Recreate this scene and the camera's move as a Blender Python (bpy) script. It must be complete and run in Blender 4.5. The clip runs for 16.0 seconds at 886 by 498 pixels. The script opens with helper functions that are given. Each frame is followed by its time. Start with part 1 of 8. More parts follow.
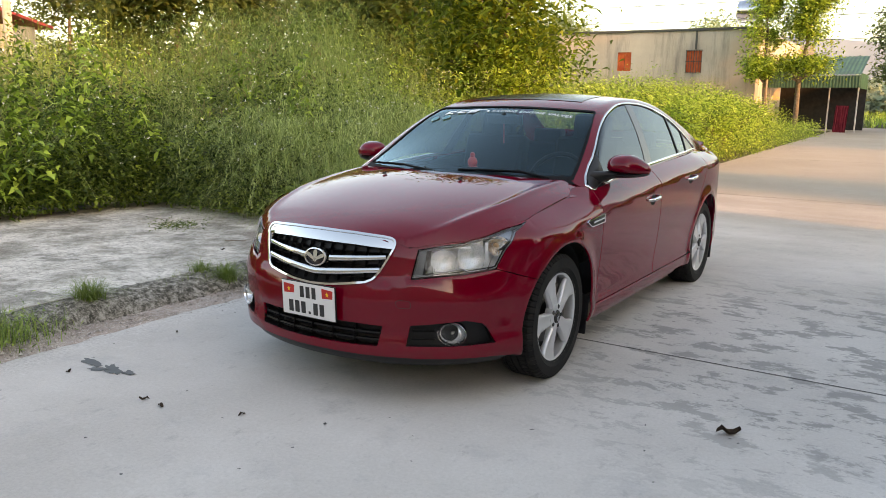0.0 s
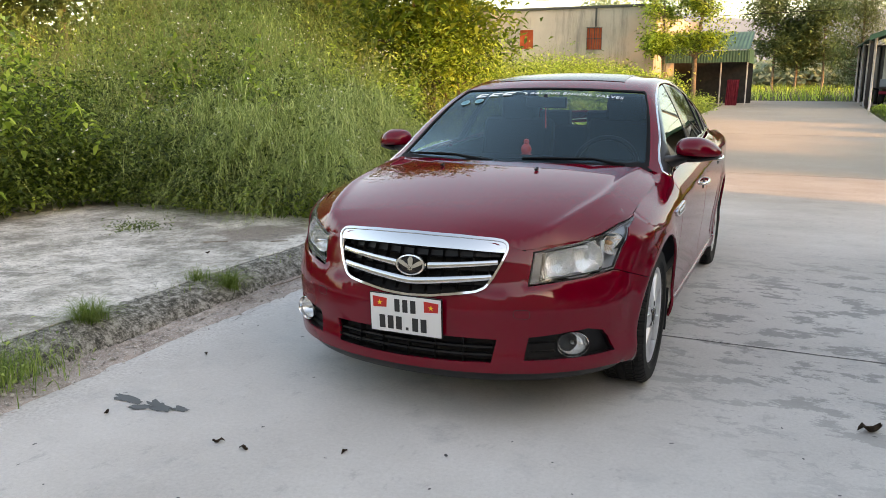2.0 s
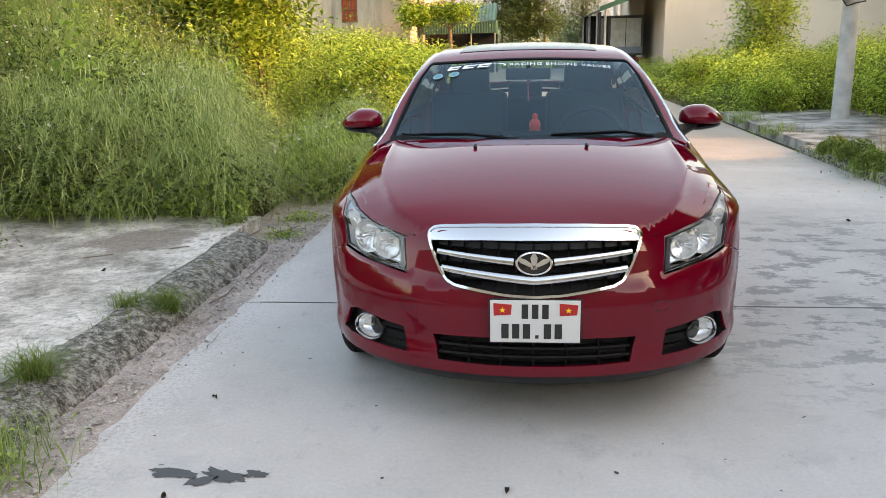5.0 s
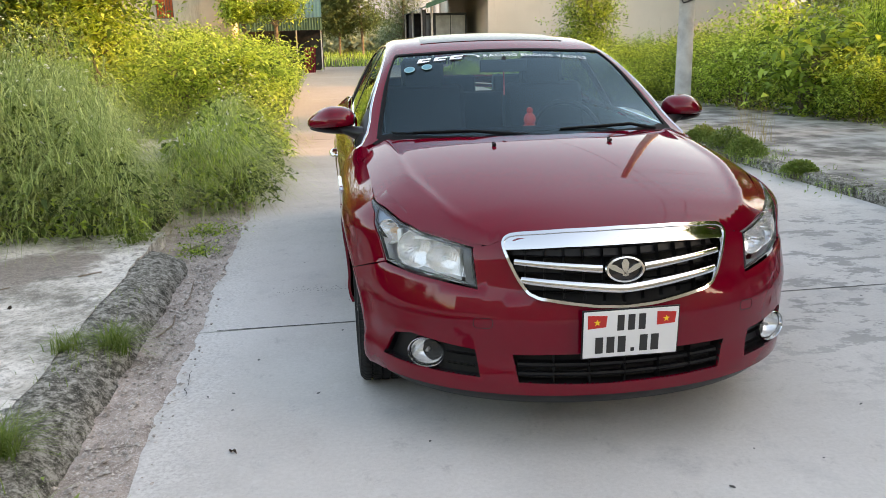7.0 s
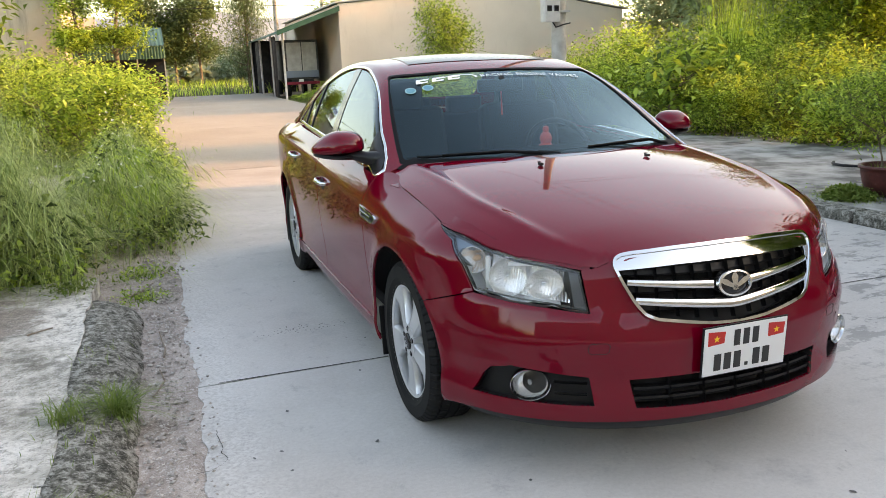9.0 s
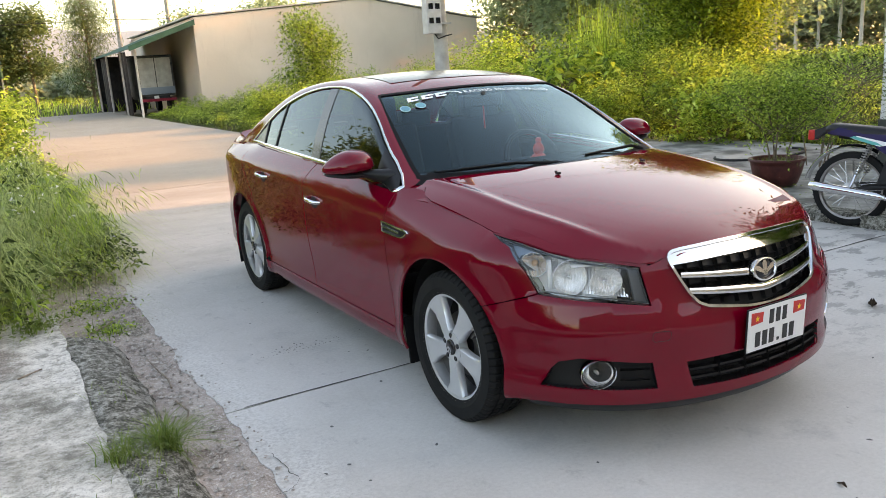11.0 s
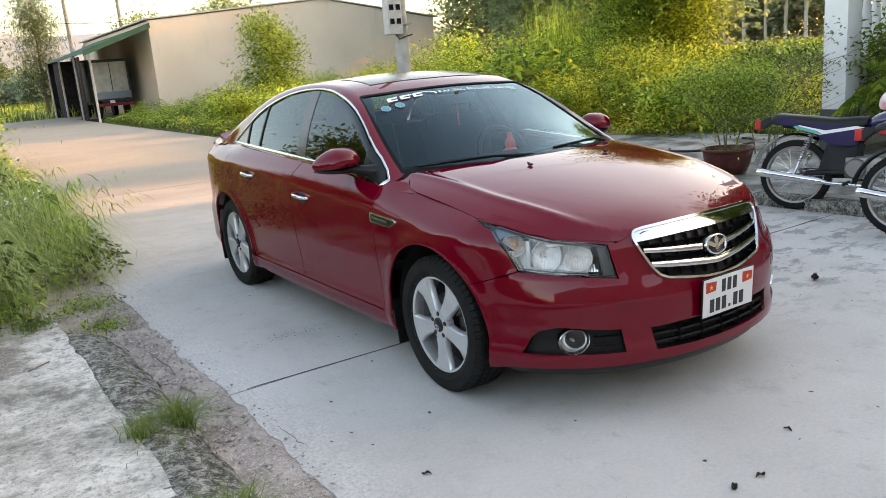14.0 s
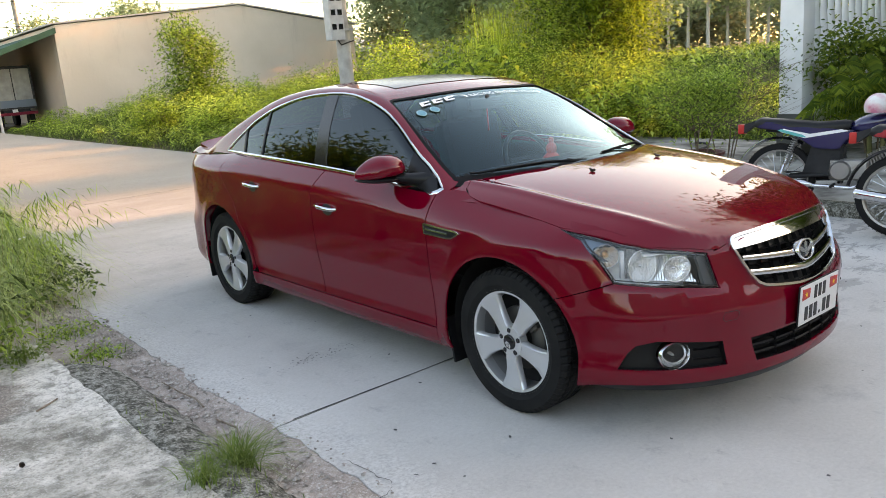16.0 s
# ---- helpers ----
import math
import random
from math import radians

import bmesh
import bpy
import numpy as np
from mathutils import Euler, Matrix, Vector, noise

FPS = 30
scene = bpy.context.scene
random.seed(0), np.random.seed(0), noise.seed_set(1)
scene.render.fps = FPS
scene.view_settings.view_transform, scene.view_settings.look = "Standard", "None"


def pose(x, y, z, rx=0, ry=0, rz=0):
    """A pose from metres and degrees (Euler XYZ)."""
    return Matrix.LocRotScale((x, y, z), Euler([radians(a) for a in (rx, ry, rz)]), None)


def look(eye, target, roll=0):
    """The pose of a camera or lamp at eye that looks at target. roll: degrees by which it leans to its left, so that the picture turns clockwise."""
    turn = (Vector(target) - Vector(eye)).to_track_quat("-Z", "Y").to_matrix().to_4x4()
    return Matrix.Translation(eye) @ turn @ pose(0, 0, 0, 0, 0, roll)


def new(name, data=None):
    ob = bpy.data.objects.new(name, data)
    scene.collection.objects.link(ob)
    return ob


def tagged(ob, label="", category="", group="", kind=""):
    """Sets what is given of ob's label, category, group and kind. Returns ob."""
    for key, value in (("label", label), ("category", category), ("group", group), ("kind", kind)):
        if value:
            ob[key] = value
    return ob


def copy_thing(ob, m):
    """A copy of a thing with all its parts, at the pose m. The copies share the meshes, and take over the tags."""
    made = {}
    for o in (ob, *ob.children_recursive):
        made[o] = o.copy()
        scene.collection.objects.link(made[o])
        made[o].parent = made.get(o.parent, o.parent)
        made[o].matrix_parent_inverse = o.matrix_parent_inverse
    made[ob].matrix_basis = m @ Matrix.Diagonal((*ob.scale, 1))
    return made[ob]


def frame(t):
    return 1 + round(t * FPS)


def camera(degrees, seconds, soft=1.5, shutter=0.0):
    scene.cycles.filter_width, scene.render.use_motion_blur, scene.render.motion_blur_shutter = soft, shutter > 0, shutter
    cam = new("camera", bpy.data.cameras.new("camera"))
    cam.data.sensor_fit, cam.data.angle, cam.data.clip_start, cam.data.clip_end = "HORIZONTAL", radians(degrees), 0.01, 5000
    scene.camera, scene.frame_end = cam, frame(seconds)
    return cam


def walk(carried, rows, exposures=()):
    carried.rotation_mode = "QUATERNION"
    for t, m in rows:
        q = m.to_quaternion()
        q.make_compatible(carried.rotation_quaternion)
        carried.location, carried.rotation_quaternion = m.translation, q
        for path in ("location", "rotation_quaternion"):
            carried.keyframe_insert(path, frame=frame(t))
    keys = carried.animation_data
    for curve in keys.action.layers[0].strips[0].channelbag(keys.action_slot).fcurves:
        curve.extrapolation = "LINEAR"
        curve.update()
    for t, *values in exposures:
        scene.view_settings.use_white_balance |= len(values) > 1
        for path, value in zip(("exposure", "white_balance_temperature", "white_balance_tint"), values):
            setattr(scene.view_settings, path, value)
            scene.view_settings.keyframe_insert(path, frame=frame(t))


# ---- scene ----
cam = camera(58.5, 16.0, 0.5)
PATH = [
    (0, (2.426, -3.597, 1.395), (1.375, -1.937, 1.022), 1.0),
    (0.5, (2.167, -3.564, 1.406), (1.163, -1.878, 1.019), 0.7),
    (1, (1.917, -3.591, 1.393), (0.969, -1.875, 0.996), 0.5),
    (1.5, (1.645, -3.664, 1.422), (0.763, -1.915, 1.015), 0.3),
    (2, (1.414, -3.679, 1.404), (0.609, -1.897, 0.985), 0.0),
    (2.5, (1.138, -3.657, 1.404), (0.42, -1.841, 0.97), -0.3),
    (3, (0.862, -3.685, 1.398), (0.233, -1.84, 0.951), -0.7),
    (3.5, (0.629, -3.714, 1.411), (0.097, -1.842, 0.951), -0.8),
    (6, (-0.476, -3.393, 1.388), (-0.421, -1.456, 0.893), -1.3),
    (6.5, (-0.672, -3.274, 1.379), (-0.508, -1.344, 0.88), -1.3),
    (7, (-0.923, -3.233, 1.386), (-0.657, -1.315, 0.885), -1.4),
    (7.5, (-1.091, -3.175, 1.372), (-0.733, -1.27, 0.878), -1.7),
    (8, (-1.309, -3.0, 1.366), (-0.854, -1.113, 0.887), -2.0),
    (8.5, (-1.492, -2.91, 1.36), (-0.946, -1.043, 0.896), -2.2),
    (9, (-1.686, -2.863, 1.376), (-1.04, -1.025, 0.926), -2.2),
    (11.5, (-2.482, -2.701, 1.464), (-1.479, -1.032, 1.009), -4.3),
    (12, (-2.517, -2.854, 1.467), (-1.502, -1.194, 1.004), -4.7),
    (12.5, (-2.597, -2.995, 1.47), (-1.581, -1.336, 1.005), -4.8),
    (13, (-2.622, -3.047, 1.466), (-1.609, -1.386, 1.002), -4.9),
    (13.5, (-2.62, -3.038, 1.481), (-1.596, -1.384, 1.019), -4.9),
    (14, (-2.669, -2.932, 1.483), (-1.616, -1.294, 1.026), -4.7),
    (14.5, (-2.792, -2.8, 1.491), (-1.699, -1.189, 1.034), -4.6),
    (15, (-2.85, -2.639, 1.473), (-1.708, -1.062, 1.014), -4.5),
    (15.5, (-2.908, -2.415, 1.501), (-1.716, -0.876, 1.043), -4.5),
    (16, (-3.076, -2.33, 1.503), (-1.842, -0.823, 1.048), -4.6),
]
walk(cam, [(t, look(eye, target, roll)) for t, eye, target, roll in PATH], [(0.0, 2.28, 9500, 16), (3.5, 2.44, 9500, 16), (6.0, 2.58, 9500, 16), (16.0, 2.50, 9300, 16)])

# ---- world, sun ----
SUN_AZ = Vector((0.98, -0.19, 0.0)).normalized()
SUN_EL = radians(17)
world = bpy.data.worlds.new("sky")
scene.world = world
world.use_nodes = True
wn = world.node_tree
sky = wn.nodes.new("ShaderNodeTexSky")
sky.sky_type = "NISHITA"
sky.sun_disc = False
sky.sun_elevation = SUN_EL
sky.sun_rotation = math.atan2(SUN_AZ.x, SUN_AZ.y)
sky.air_density, sky.dust_density, sky.ozone_density = 1.0, 2.0, 1.0
wn.links.new(sky.outputs[0], wn.nodes["Background"].inputs[0])
wn.nodes["Background"].inputs[1].default_value = 0.15
sun_data = bpy.data.lights.new("sun", "SUN")
sun_data.energy, sun_data.angle, sun_data.color = 1.28, radians(0.6), (1.0, 0.45, 0.11)
sun = new("sun", sun_data)
sun_dir = Vector((SUN_AZ.x * math.cos(SUN_EL), SUN_AZ.y * math.cos(SUN_EL), math.sin(SUN_EL)))
sun.matrix_world = look(sun_dir * 60, (0, 0, 0))


# ---- materials ----
def material(name, color=(0.5, 0.5, 0.5), rough=0.6, metal=0.0, coat=0.0, spec=0.5):
    m = bpy.data.materials.new(name)
    m.use_nodes = True
    b = m.node_tree.nodes["Principled BSDF"]
    b.inputs["Base Color"].default_value = (*color, 1)
    b.inputs["Roughness"].default_value = rough
    b.inputs["Metallic"].default_value = metal
    b.inputs["Coat Weight"].default_value = coat
    b.inputs["Coat Roughness"].default_value = 0.03
    b.inputs["Specular IOR Level"].default_value = spec
    return m


def nodes(m):
    t = m.node_tree
    return t, t.nodes, t.links, t.nodes["Principled BSDF"]


def add_noise(m, scale, detail=4.0, rough=0.55, space="Object", offset=(0, 0, 0), stretch=(1, 1, 1)):
    t, n, l, b = nodes(m)
    co = n.new("ShaderNodeTexCoord")
    mp = n.new("ShaderNodeMapping")
    mp.inputs["Location"].default_value = offset
    mp.inputs["Scale"].default_value = stretch
    nz = n.new("ShaderNodeTexNoise")
    nz.inputs["Scale"].default_value = scale
    nz.inputs["Detail"].default_value = detail
    nz.inputs["Roughness"].default_value = rough
    l.new(co.outputs[space], mp.inputs[0])
    l.new(mp.outputs[0], nz.inputs["Vector"])
    return nz.outputs["Fac"]


def ramp(m, fac, stops):
    t, n, l, b = nodes(m)
    r = n.new("ShaderNodeValToRGB")
    el = r.color_ramp.elements
    while len(el) < len(stops):
        el.new(0.5)
    for e, (p, c) in zip(el, stops):
        e.position = p
        e.color = (*c, 1) if len(c) == 3 else c
    l.new(fac, r.inputs[0])
    return r.outputs[0]


def mixc(m, fac, a, b_, mode="MIX"):
    t, n, l, b = nodes(m)
    x = n.new("ShaderNodeMix")
    x.data_type, x.blend_type = "RGBA", mode
    for sock, v in ((x.inputs[0], fac), (x.inputs[6], a), (x.inputs[7], b_)):
        if isinstance(v, (int, float)):
            sock.default_value = v
        elif isinstance(v, tuple):
            sock.default_value = (*v, 1)
        else:
            l.new(v, sock)
    return x.outputs[2]


def calc(m, op, a, b_=0.0, c=0.0):
    t, n, l, b = nodes(m)
    x = n.new("ShaderNodeMath")
    x.operation = op
    for sock, v in zip(x.inputs, (a, b_, c)):
        if isinstance(v, (int, float)):
            sock.default_value = v
        else:
            l.new(v, sock)
    return x.outputs[0]


def set_color(m, out):
    t, n, l, b = nodes(m)
    l.new(out, b.inputs["Base Color"])


def set_bump(m, height, strength=0.4, distance=0.01):
    t, n, l, b = nodes(m)
    bp = n.new("ShaderNodeBump")
    bp.inputs["Strength"].default_value = strength
    bp.inputs["Distance"].default_value = distance
    l.new(height, bp.inputs["Height"])
    l.new(bp.outputs[0], b.inputs["Normal"])


def mottled(name, stops, scale, rough=0.8, bump=0.3, bump_scale=None, dist=0.01, spec=0.3):
    m = material(name, rough=rough, spec=spec)
    set_color(m, ramp(m, add_noise(m, scale, 6), stops))
    set_bump(m, add_noise(m, bump_scale or scale * 6, 5), bump, dist)
    return m


def glass_material(name, tint, gloss=1.45, sheen=(1, 1, 1)):
    """A thin pane: tinted see-through with a Fresnel mirror."""
    m = bpy.data.materials.new(name)
    m.use_nodes = True
    t = m.node_tree
    t.nodes.remove(t.nodes["Principled BSDF"])
    out = t.nodes["Material Output"]
    tr = t.nodes.new("ShaderNodeBsdfTransparent")
    tr.inputs[0].default_value = (*tint, 1)
    gl = t.nodes.new("ShaderNodeBsdfGlossy")
    gl.inputs["Roughness"].default_value = 0.0
    gl.inputs[0].default_value = (*sheen, 1)
    lw = t.nodes.new("ShaderNodeLayerWeight")
    lw.inputs[0].default_value = 0.5
    pw = t.nodes.new("ShaderNodeMath")
    pw.operation = "POWER"
    pw.inputs[1].default_value = 5.0
    fr = t.nodes.new("ShaderNodeMath")
    fr.operation = "MULTIPLY_ADD"
    f0 = ((gloss - 1) / (gloss + 1)) ** 2
    fr.inputs[1].default_value, fr.inputs[2].default_value = 1 - f0, f0
    t.links.new(lw.outputs["Facing"], pw.inputs[0])
    t.links.new(pw.outputs[0], fr.inputs[0])
    mx = t.nodes.new("ShaderNodeMixShader")
    t.links.new(fr.outputs[0], mx.inputs[0])
    t.links.new(tr.outputs[0], mx.inputs[1])
    t.links.new(gl.outputs[0], mx.inputs[2])
    t.links.new(mx.outputs[0], out.inputs[0])
    return m


PAINT = material("red_paint", (0.12, 0.001, 0.004), 0.42, 0.0, 1.0, 0.0)
set_color(PAINT, ramp(PAINT, add_noise(PAINT, 900, 2), [(0.3, (0.124, 0.0003, 0.0078)), (0.7, (0.178, 0.0006, 0.0120))]))
PAINT.node_tree.nodes["Principled BSDF"].inputs["Coat IOR"].default_value = 1.44
CHROME = material("chrome", (0.66, 0.67, 0.68), 0.07, 1.0)
ALLOY = material("alloy", (0.62, 0.63, 0.645), 0.3, 0.6, 0.4)
BARREL = material("rim_barrel", (0.40, 0.40, 0.41), 0.4, 0.6)
DISC = material("dull_iron", (0.10, 0.095, 0.09), 0.5, 0.6)
BLACK = material("black_plastic", (0.007, 0.007, 0.008), 0.42, spec=0.3)
set_bump(BLACK, add_noise(BLACK, 400, 2), 0.1, 0.002)
GLOSS_BLACK = material("gloss_black", (0.012, 0.012, 0.014), 0.12)
DARK = material("dark_cavity", (0.01, 0.01, 0.011), 0.8)
RUBBER = material("tyre_rubber", (0.022, 0.022, 0.023), 0.75, spec=0.2)
set_color(RUBBER, ramp(RUBBER, add_noise(RUBBER, 9, 5), [(0.35, (0.008, 0.008, 0.0085)), (0.75, (0.017, 0.0165, 0.016))]))
STEEL = material("brake_steel", (0.35, 0.34, 0.33), 0.35, 0.9)
GLASS_W = glass_material("windscreen_glass", (0.60, 0.72, 0.76), 1.52, (0.62, 0.90, 1.0))
GLASS_S = glass_material("tinted_glass", (0.12, 0.13, 0.13), 1.6, (0.82, 0.94, 1.0))
GLASS_R = glass_material("rear_glass", (0.68, 0.74, 0.74), 1.45)
GLASS_L = glass_material("lens_glass", (0.93, 0.95, 0.96), 1.4)
SEAT = material("dark_cloth", (0.022, 0.024, 0.026), 0.85)
WHITE_STICKER = material("white_sticker", (0.8, 0.8, 0.8), 0.5)
RED_PLASTIC = material("red_plastic", (0.5, 0.02, 0.015), 0.35)
RED_GLOSS = material("red_lacquer", (0.85, 0.05, 0.03), 0.4)
YELLOW = material("yellow_print", (0.85, 0.55, 0.03), 0.5)
PLATE = material("plate_white", (0.68, 0.68, 0.67), 0.4)
INK = material("black_print", (0.02, 0.02, 0.02), 0.5)
LAMP_BLUE = material("smoked_housing", (0.17, 0.22, 0.27), 0.22, 0.4)
LAMP_DARK = material("lamp_bezel", (0.035, 0.038, 0.04), 0.25)
LAMP_GREY = material("lamp_grey", (0.075, 0.08, 0.085), 0.35)
LAMP_SILVER = material("lamp_silver", (0.80, 0.80, 0.81), 0.32, 0.35)
LAMP_CHROME = material("lamp_chrome", (0.88, 0.87, 0.86), 0.22, 0.75)
BADGE = material("badge_silver", (0.86, 0.87, 0.88), 0.16, 1.0)
AMBER = material("amber_bulb", (0.62, 0.36, 0.20), 0.25)
TEAL = material("teal_sticker", (0.07, 0.27, 0.34), 0.5)
PALE_TEAL = material("pale_teal_sticker", (0.26, 0.46, 0.49), 0.5)
MATT_BLACK = material("matt_black", (0.006, 0.006, 0.007), 0.7, spec=0.12)


# ---- mesh helpers ----
def mesh_from(name, verts, faces, mat=None, smooth=True, normals=None):
    me = bpy.data.meshes.new(name)
    me.from_pydata([tuple(map(float, v)) for v in verts], [], [tuple(map(int, f)) for f in faces])
    if mat:
        me.materials.append(mat)
    if smooth:
        me.polygons.foreach_set("use_smooth", [True] * len(me.polygons))
    if normals is not None:
        me.normals_split_custom_set_from_vertices([tuple(map(float, n)) for n in normals])
    me.update()
    return me


def part_mesh(name, me, parent, label=""):
    ob = new(name, me)
    ob.parent = parent
    if label:
        tagged(ob, label)
    return ob


def part(name, bm, mat, parent, label="", smooth=True, angle=40):
    """Links a bmesh as one mesh object under a thing or part."""
    me = bpy.data.meshes.new(name)
    if smooth:
        for f in bm.faces:
            f.smooth = True
        for e in bm.edges:
            if len(e.link_faces) == 2 and e.calc_face_angle(0) > radians(angle):
                e.smooth = False
    bm.to_mesh(me)
    bm.free()
    for m in mat if isinstance(mat, (list, tuple)) else [mat]:
        me.materials.append(m)
    return part_mesh(name, me, parent, label)


def empty(name, m=None):
    ob = new(name)
    ob.empty_display_size = 0.2
    if m is not None:
        ob.matrix_basis = m
    return ob


def box(bm, c, s, bevel=0.0, turn=None, segs=2):
    m = Matrix.Translation(c) @ (turn.to_4x4() if turn is not None else Matrix()) @ Matrix.Diagonal((*s, 1))
    r = bmesh.ops.create_cube(bm, size=1, matrix=m)
    if bevel:
        es = list({e for v in r["verts"] for e in v.link_edges})
        bmesh.ops.bevel(bm, geom=es, offset=bevel, segments=segs, affect="EDGES", profile=0.7)


def tube(bm, pts, r, n=8, cap=True):
    """A round bar along points; r is one radius or one for each point."""
    pts = [Vector(p) for p in pts]
    rs = r if isinstance(r, (list, tuple)) else [r] * len(pts)
    rings = []
    up = Vector((0.13, 0.29, 0.95))
    for i, p in enumerate(pts):
        d = (pts[min(i + 1, len(pts) - 1)] - pts[max(i - 1, 0)]).normalized()
        a = d.cross(up)
        if a.length < 0.05:
            a = d.cross(Vector((1, 0, 0)))
        a.normalize()
        b = d.cross(a)
        rings.append([bm.verts.new(p + (a * math.cos(k * math.tau / n) + b * math.sin(k * math.tau / n)) * rs[i]) for k in range(n)])
    for q, s in zip(rings, rings[1:]):
        for k in range(n):
            bm.faces.new((q[k], q[(k + 1) % n], s[(k + 1) % n], s[k]))
    if cap:
        bm.faces.new(rings[0])
        bm.faces.new(rings[-1][::-1])


def lathe(bm, prof, n=48, axis="x", close=False):
    """Turns a profile of (radius, along) round an axis."""
    rings = []
    for r, a in prof:
        ring = []
        for k in range(n):
            c, s = math.cos(k * math.tau / n), math.sin(k * math.tau / n)
            co = (a, r * c, r * s) if axis == "x" else (r * c, r * s, a) if axis == "z" else (r * c, a, r * s)
            ring.append(bm.verts.new(co))
        rings.append(ring)
    pairs = list(zip(rings, rings[1:])) + ([(rings[-1], rings[0])] if close else [])
    for q, s in pairs:
        for k in range(n):
            bm.faces.new((q[k], q[(k + 1) % n], s[(k + 1) % n], s[k]))
    return rings


def prism(bm, outline, y0, y1, axis="y"):
    """A flat outline pushed from y0 to y1."""
    def co(a, b, d):
        return (a, d, b) if axis == "y" else (a, b, d) if axis == "z" else (d, a, b)
    lo = [bm.verts.new(co(a, b, y0)) for a, b in outline]
    hi = [bm.verts.new(co(a, b, y1)) for a, b in outline]
    n = len(outline)
    bm.faces.new(lo)
    bm.faces.new(hi[::-1])
    for k in range(n):
        bm.faces.new((lo[k], hi[k], hi[(k + 1) % n], lo[(k + 1) % n]))
    bmesh.ops.recalc_face_normals(bm, faces=bm.faces)


def smooth_curve(xs, ys):
    """A natural cubic through the points."""
    xs, ys = np.array(xs, float), np.array(ys, float)
    n, h = len(xs), np.diff(xs)
    a, r = np.eye(n), np.zeros(n)
    for i in range(1, n - 1):
        a[i, i - 1 : i + 2] = h[i - 1], 2 * (h[i - 1] + h[i]), h[i]
        r[i] = 6 * ((ys[i + 1] - ys[i]) / h[i] - (ys[i] - ys[i - 1]) / h[i - 1])
    m2 = np.linalg.solve(a, r)

    def f(x):
        x = np.clip(np.asarray(x, float), xs[0], xs[-1])
        i = np.clip(np.searchsorted(xs, x) - 1, 0, n - 2)
        p, q, w = xs[i + 1] - x, x - xs[i], h[i]
        return m2[i] * p**3 / (6 * w) + m2[i + 1] * q**3 / (6 * w) + (ys[i] / w - m2[i] * w / 6) * p + (ys[i + 1] / w - m2[i + 1] * w / 6) * q

    return f


def soft_curve(xs, ys):
    """A monotone cubic through the points."""
    xs, ys = np.array(xs, float), np.array(ys, float)
    h, d = np.diff(xs), np.diff(ys) / np.diff(xs)
    m = np.r_[d[0], np.where(d[:-1] * d[1:] > 0, 2 * d[:-1] * d[1:] / np.where(np.abs(d[:-1] + d[1:]) < 1e-9, 1, d[:-1] + d[1:]), 0), d[-1]]

    def f(x):
        x = np.clip(np.asarray(x, float), xs[0], xs[-1])
        i = np.clip(np.searchsorted(xs, x) - 1, 0, len(h) - 1)
        t = (x - xs[i]) / h[i]
        return ys[i] * (1 + 2 * t) * (1 - t) ** 2 + ys[i + 1] * t * t * (3 - 2 * t) + h[i] * t * (1 - t) * (m[i] * (1 - t) - m[i + 1] * t)

    return f

# ---- the car's surfaces ----
R_WHEEL, R_ARCH, BASE = 0.322, 0.382, 2.685
PLAN = [(0, -0.912), (0.2, -0.896), (0.4, -0.842), (0.55, -0.765), (0.68, -0.655), (0.78, -0.52), (0.842, -0.38), (0.872, -0.2), (0.882, 0), (0.889, 0.5),
        (0.892, 1.3), (0.889, 2.2), (0.882, 2.7), (0.865, 3.0), (0.828, 3.25), (0.75, 3.45), (0.6, 3.57), (0.35, 3.64), (0, 3.665)]
_p = np.array([(-x, y) for x, y in PLAN[2:0:-1]] + PLAN + [(-x, y) for x, y in PLAN[-2:-4:-1]])
_u = np.r_[0, np.cumsum(np.hypot(*np.diff(_p, axis=0).T))]
_u -= _u[2]
plan_x, plan_y = smooth_curve(_u, _p[:, 0]), smooth_curve(_u, _p[:, 1])
_dense = np.linspace(0, _u[-3], 2000)
_px, _py = plan_x(_dense), plan_y(_dense)
U_END = float(_u[-3])


def at_y(y):
    """The way round the body at which the plan reaches y."""
    return float(np.interp(y, _py, _dense))


front_in = soft_curve([0.12, 0.17, 0.2, 0.24, 0.29, 0.36, 0.44, 0.5, 0.56, 0.61, 0.66, 0.72, 0.78, 0.84, 0.95], [0.12, 0.07, 0.035, 0.006, 0.0, 0.008, 0.004, 0.004, 0.018, 0.036, 0.05, 0.068, 0.098, 0.15, 0.26])
side_in = soft_curve([0.12, 0.18, 0.21, 0.25, 0.29, 0.34, 0.45, 0.55, 0.65, 0.74, 1.1], [0.1, 0.062, 0.04, 0.026, 0.022, 0.026, 0.02, 0.01, 0.003, 0.0, 0.0])
rear_in = soft_curve([0.12, 0.2, 0.3, 0.5, 0.62, 0.7, 0.9, 1.0, 1.08], [0.12, 0.05, 0.0, 0.0, 0.03, 0.04, 0.06, 0.08, 0.12])
crease_z = soft_curve([-0.6, -0.3, 0.0, 0.46, 0.91, 1.39, 2.24, 2.7, 3.3], [0.72, 0.745, 0.768, 0.795, 0.83, 0.862, 0.905, 0.925, 0.93])
roll_in = soft_curve([-0.3, 0.0, 0.25, 0.5, 0.9, 1.5, 2.1, 2.4, 2.8, 3.4], [0.13, 0.12, 0.09, 0.06, 0.066, 0.076, 0.09, 0.105, 0.15, 0.15])


def blend(a, b, t):
    t = np.clip(t, 0, 1)
    t = t * t * (3 - 2 * t)
    return a + (b - a) * t


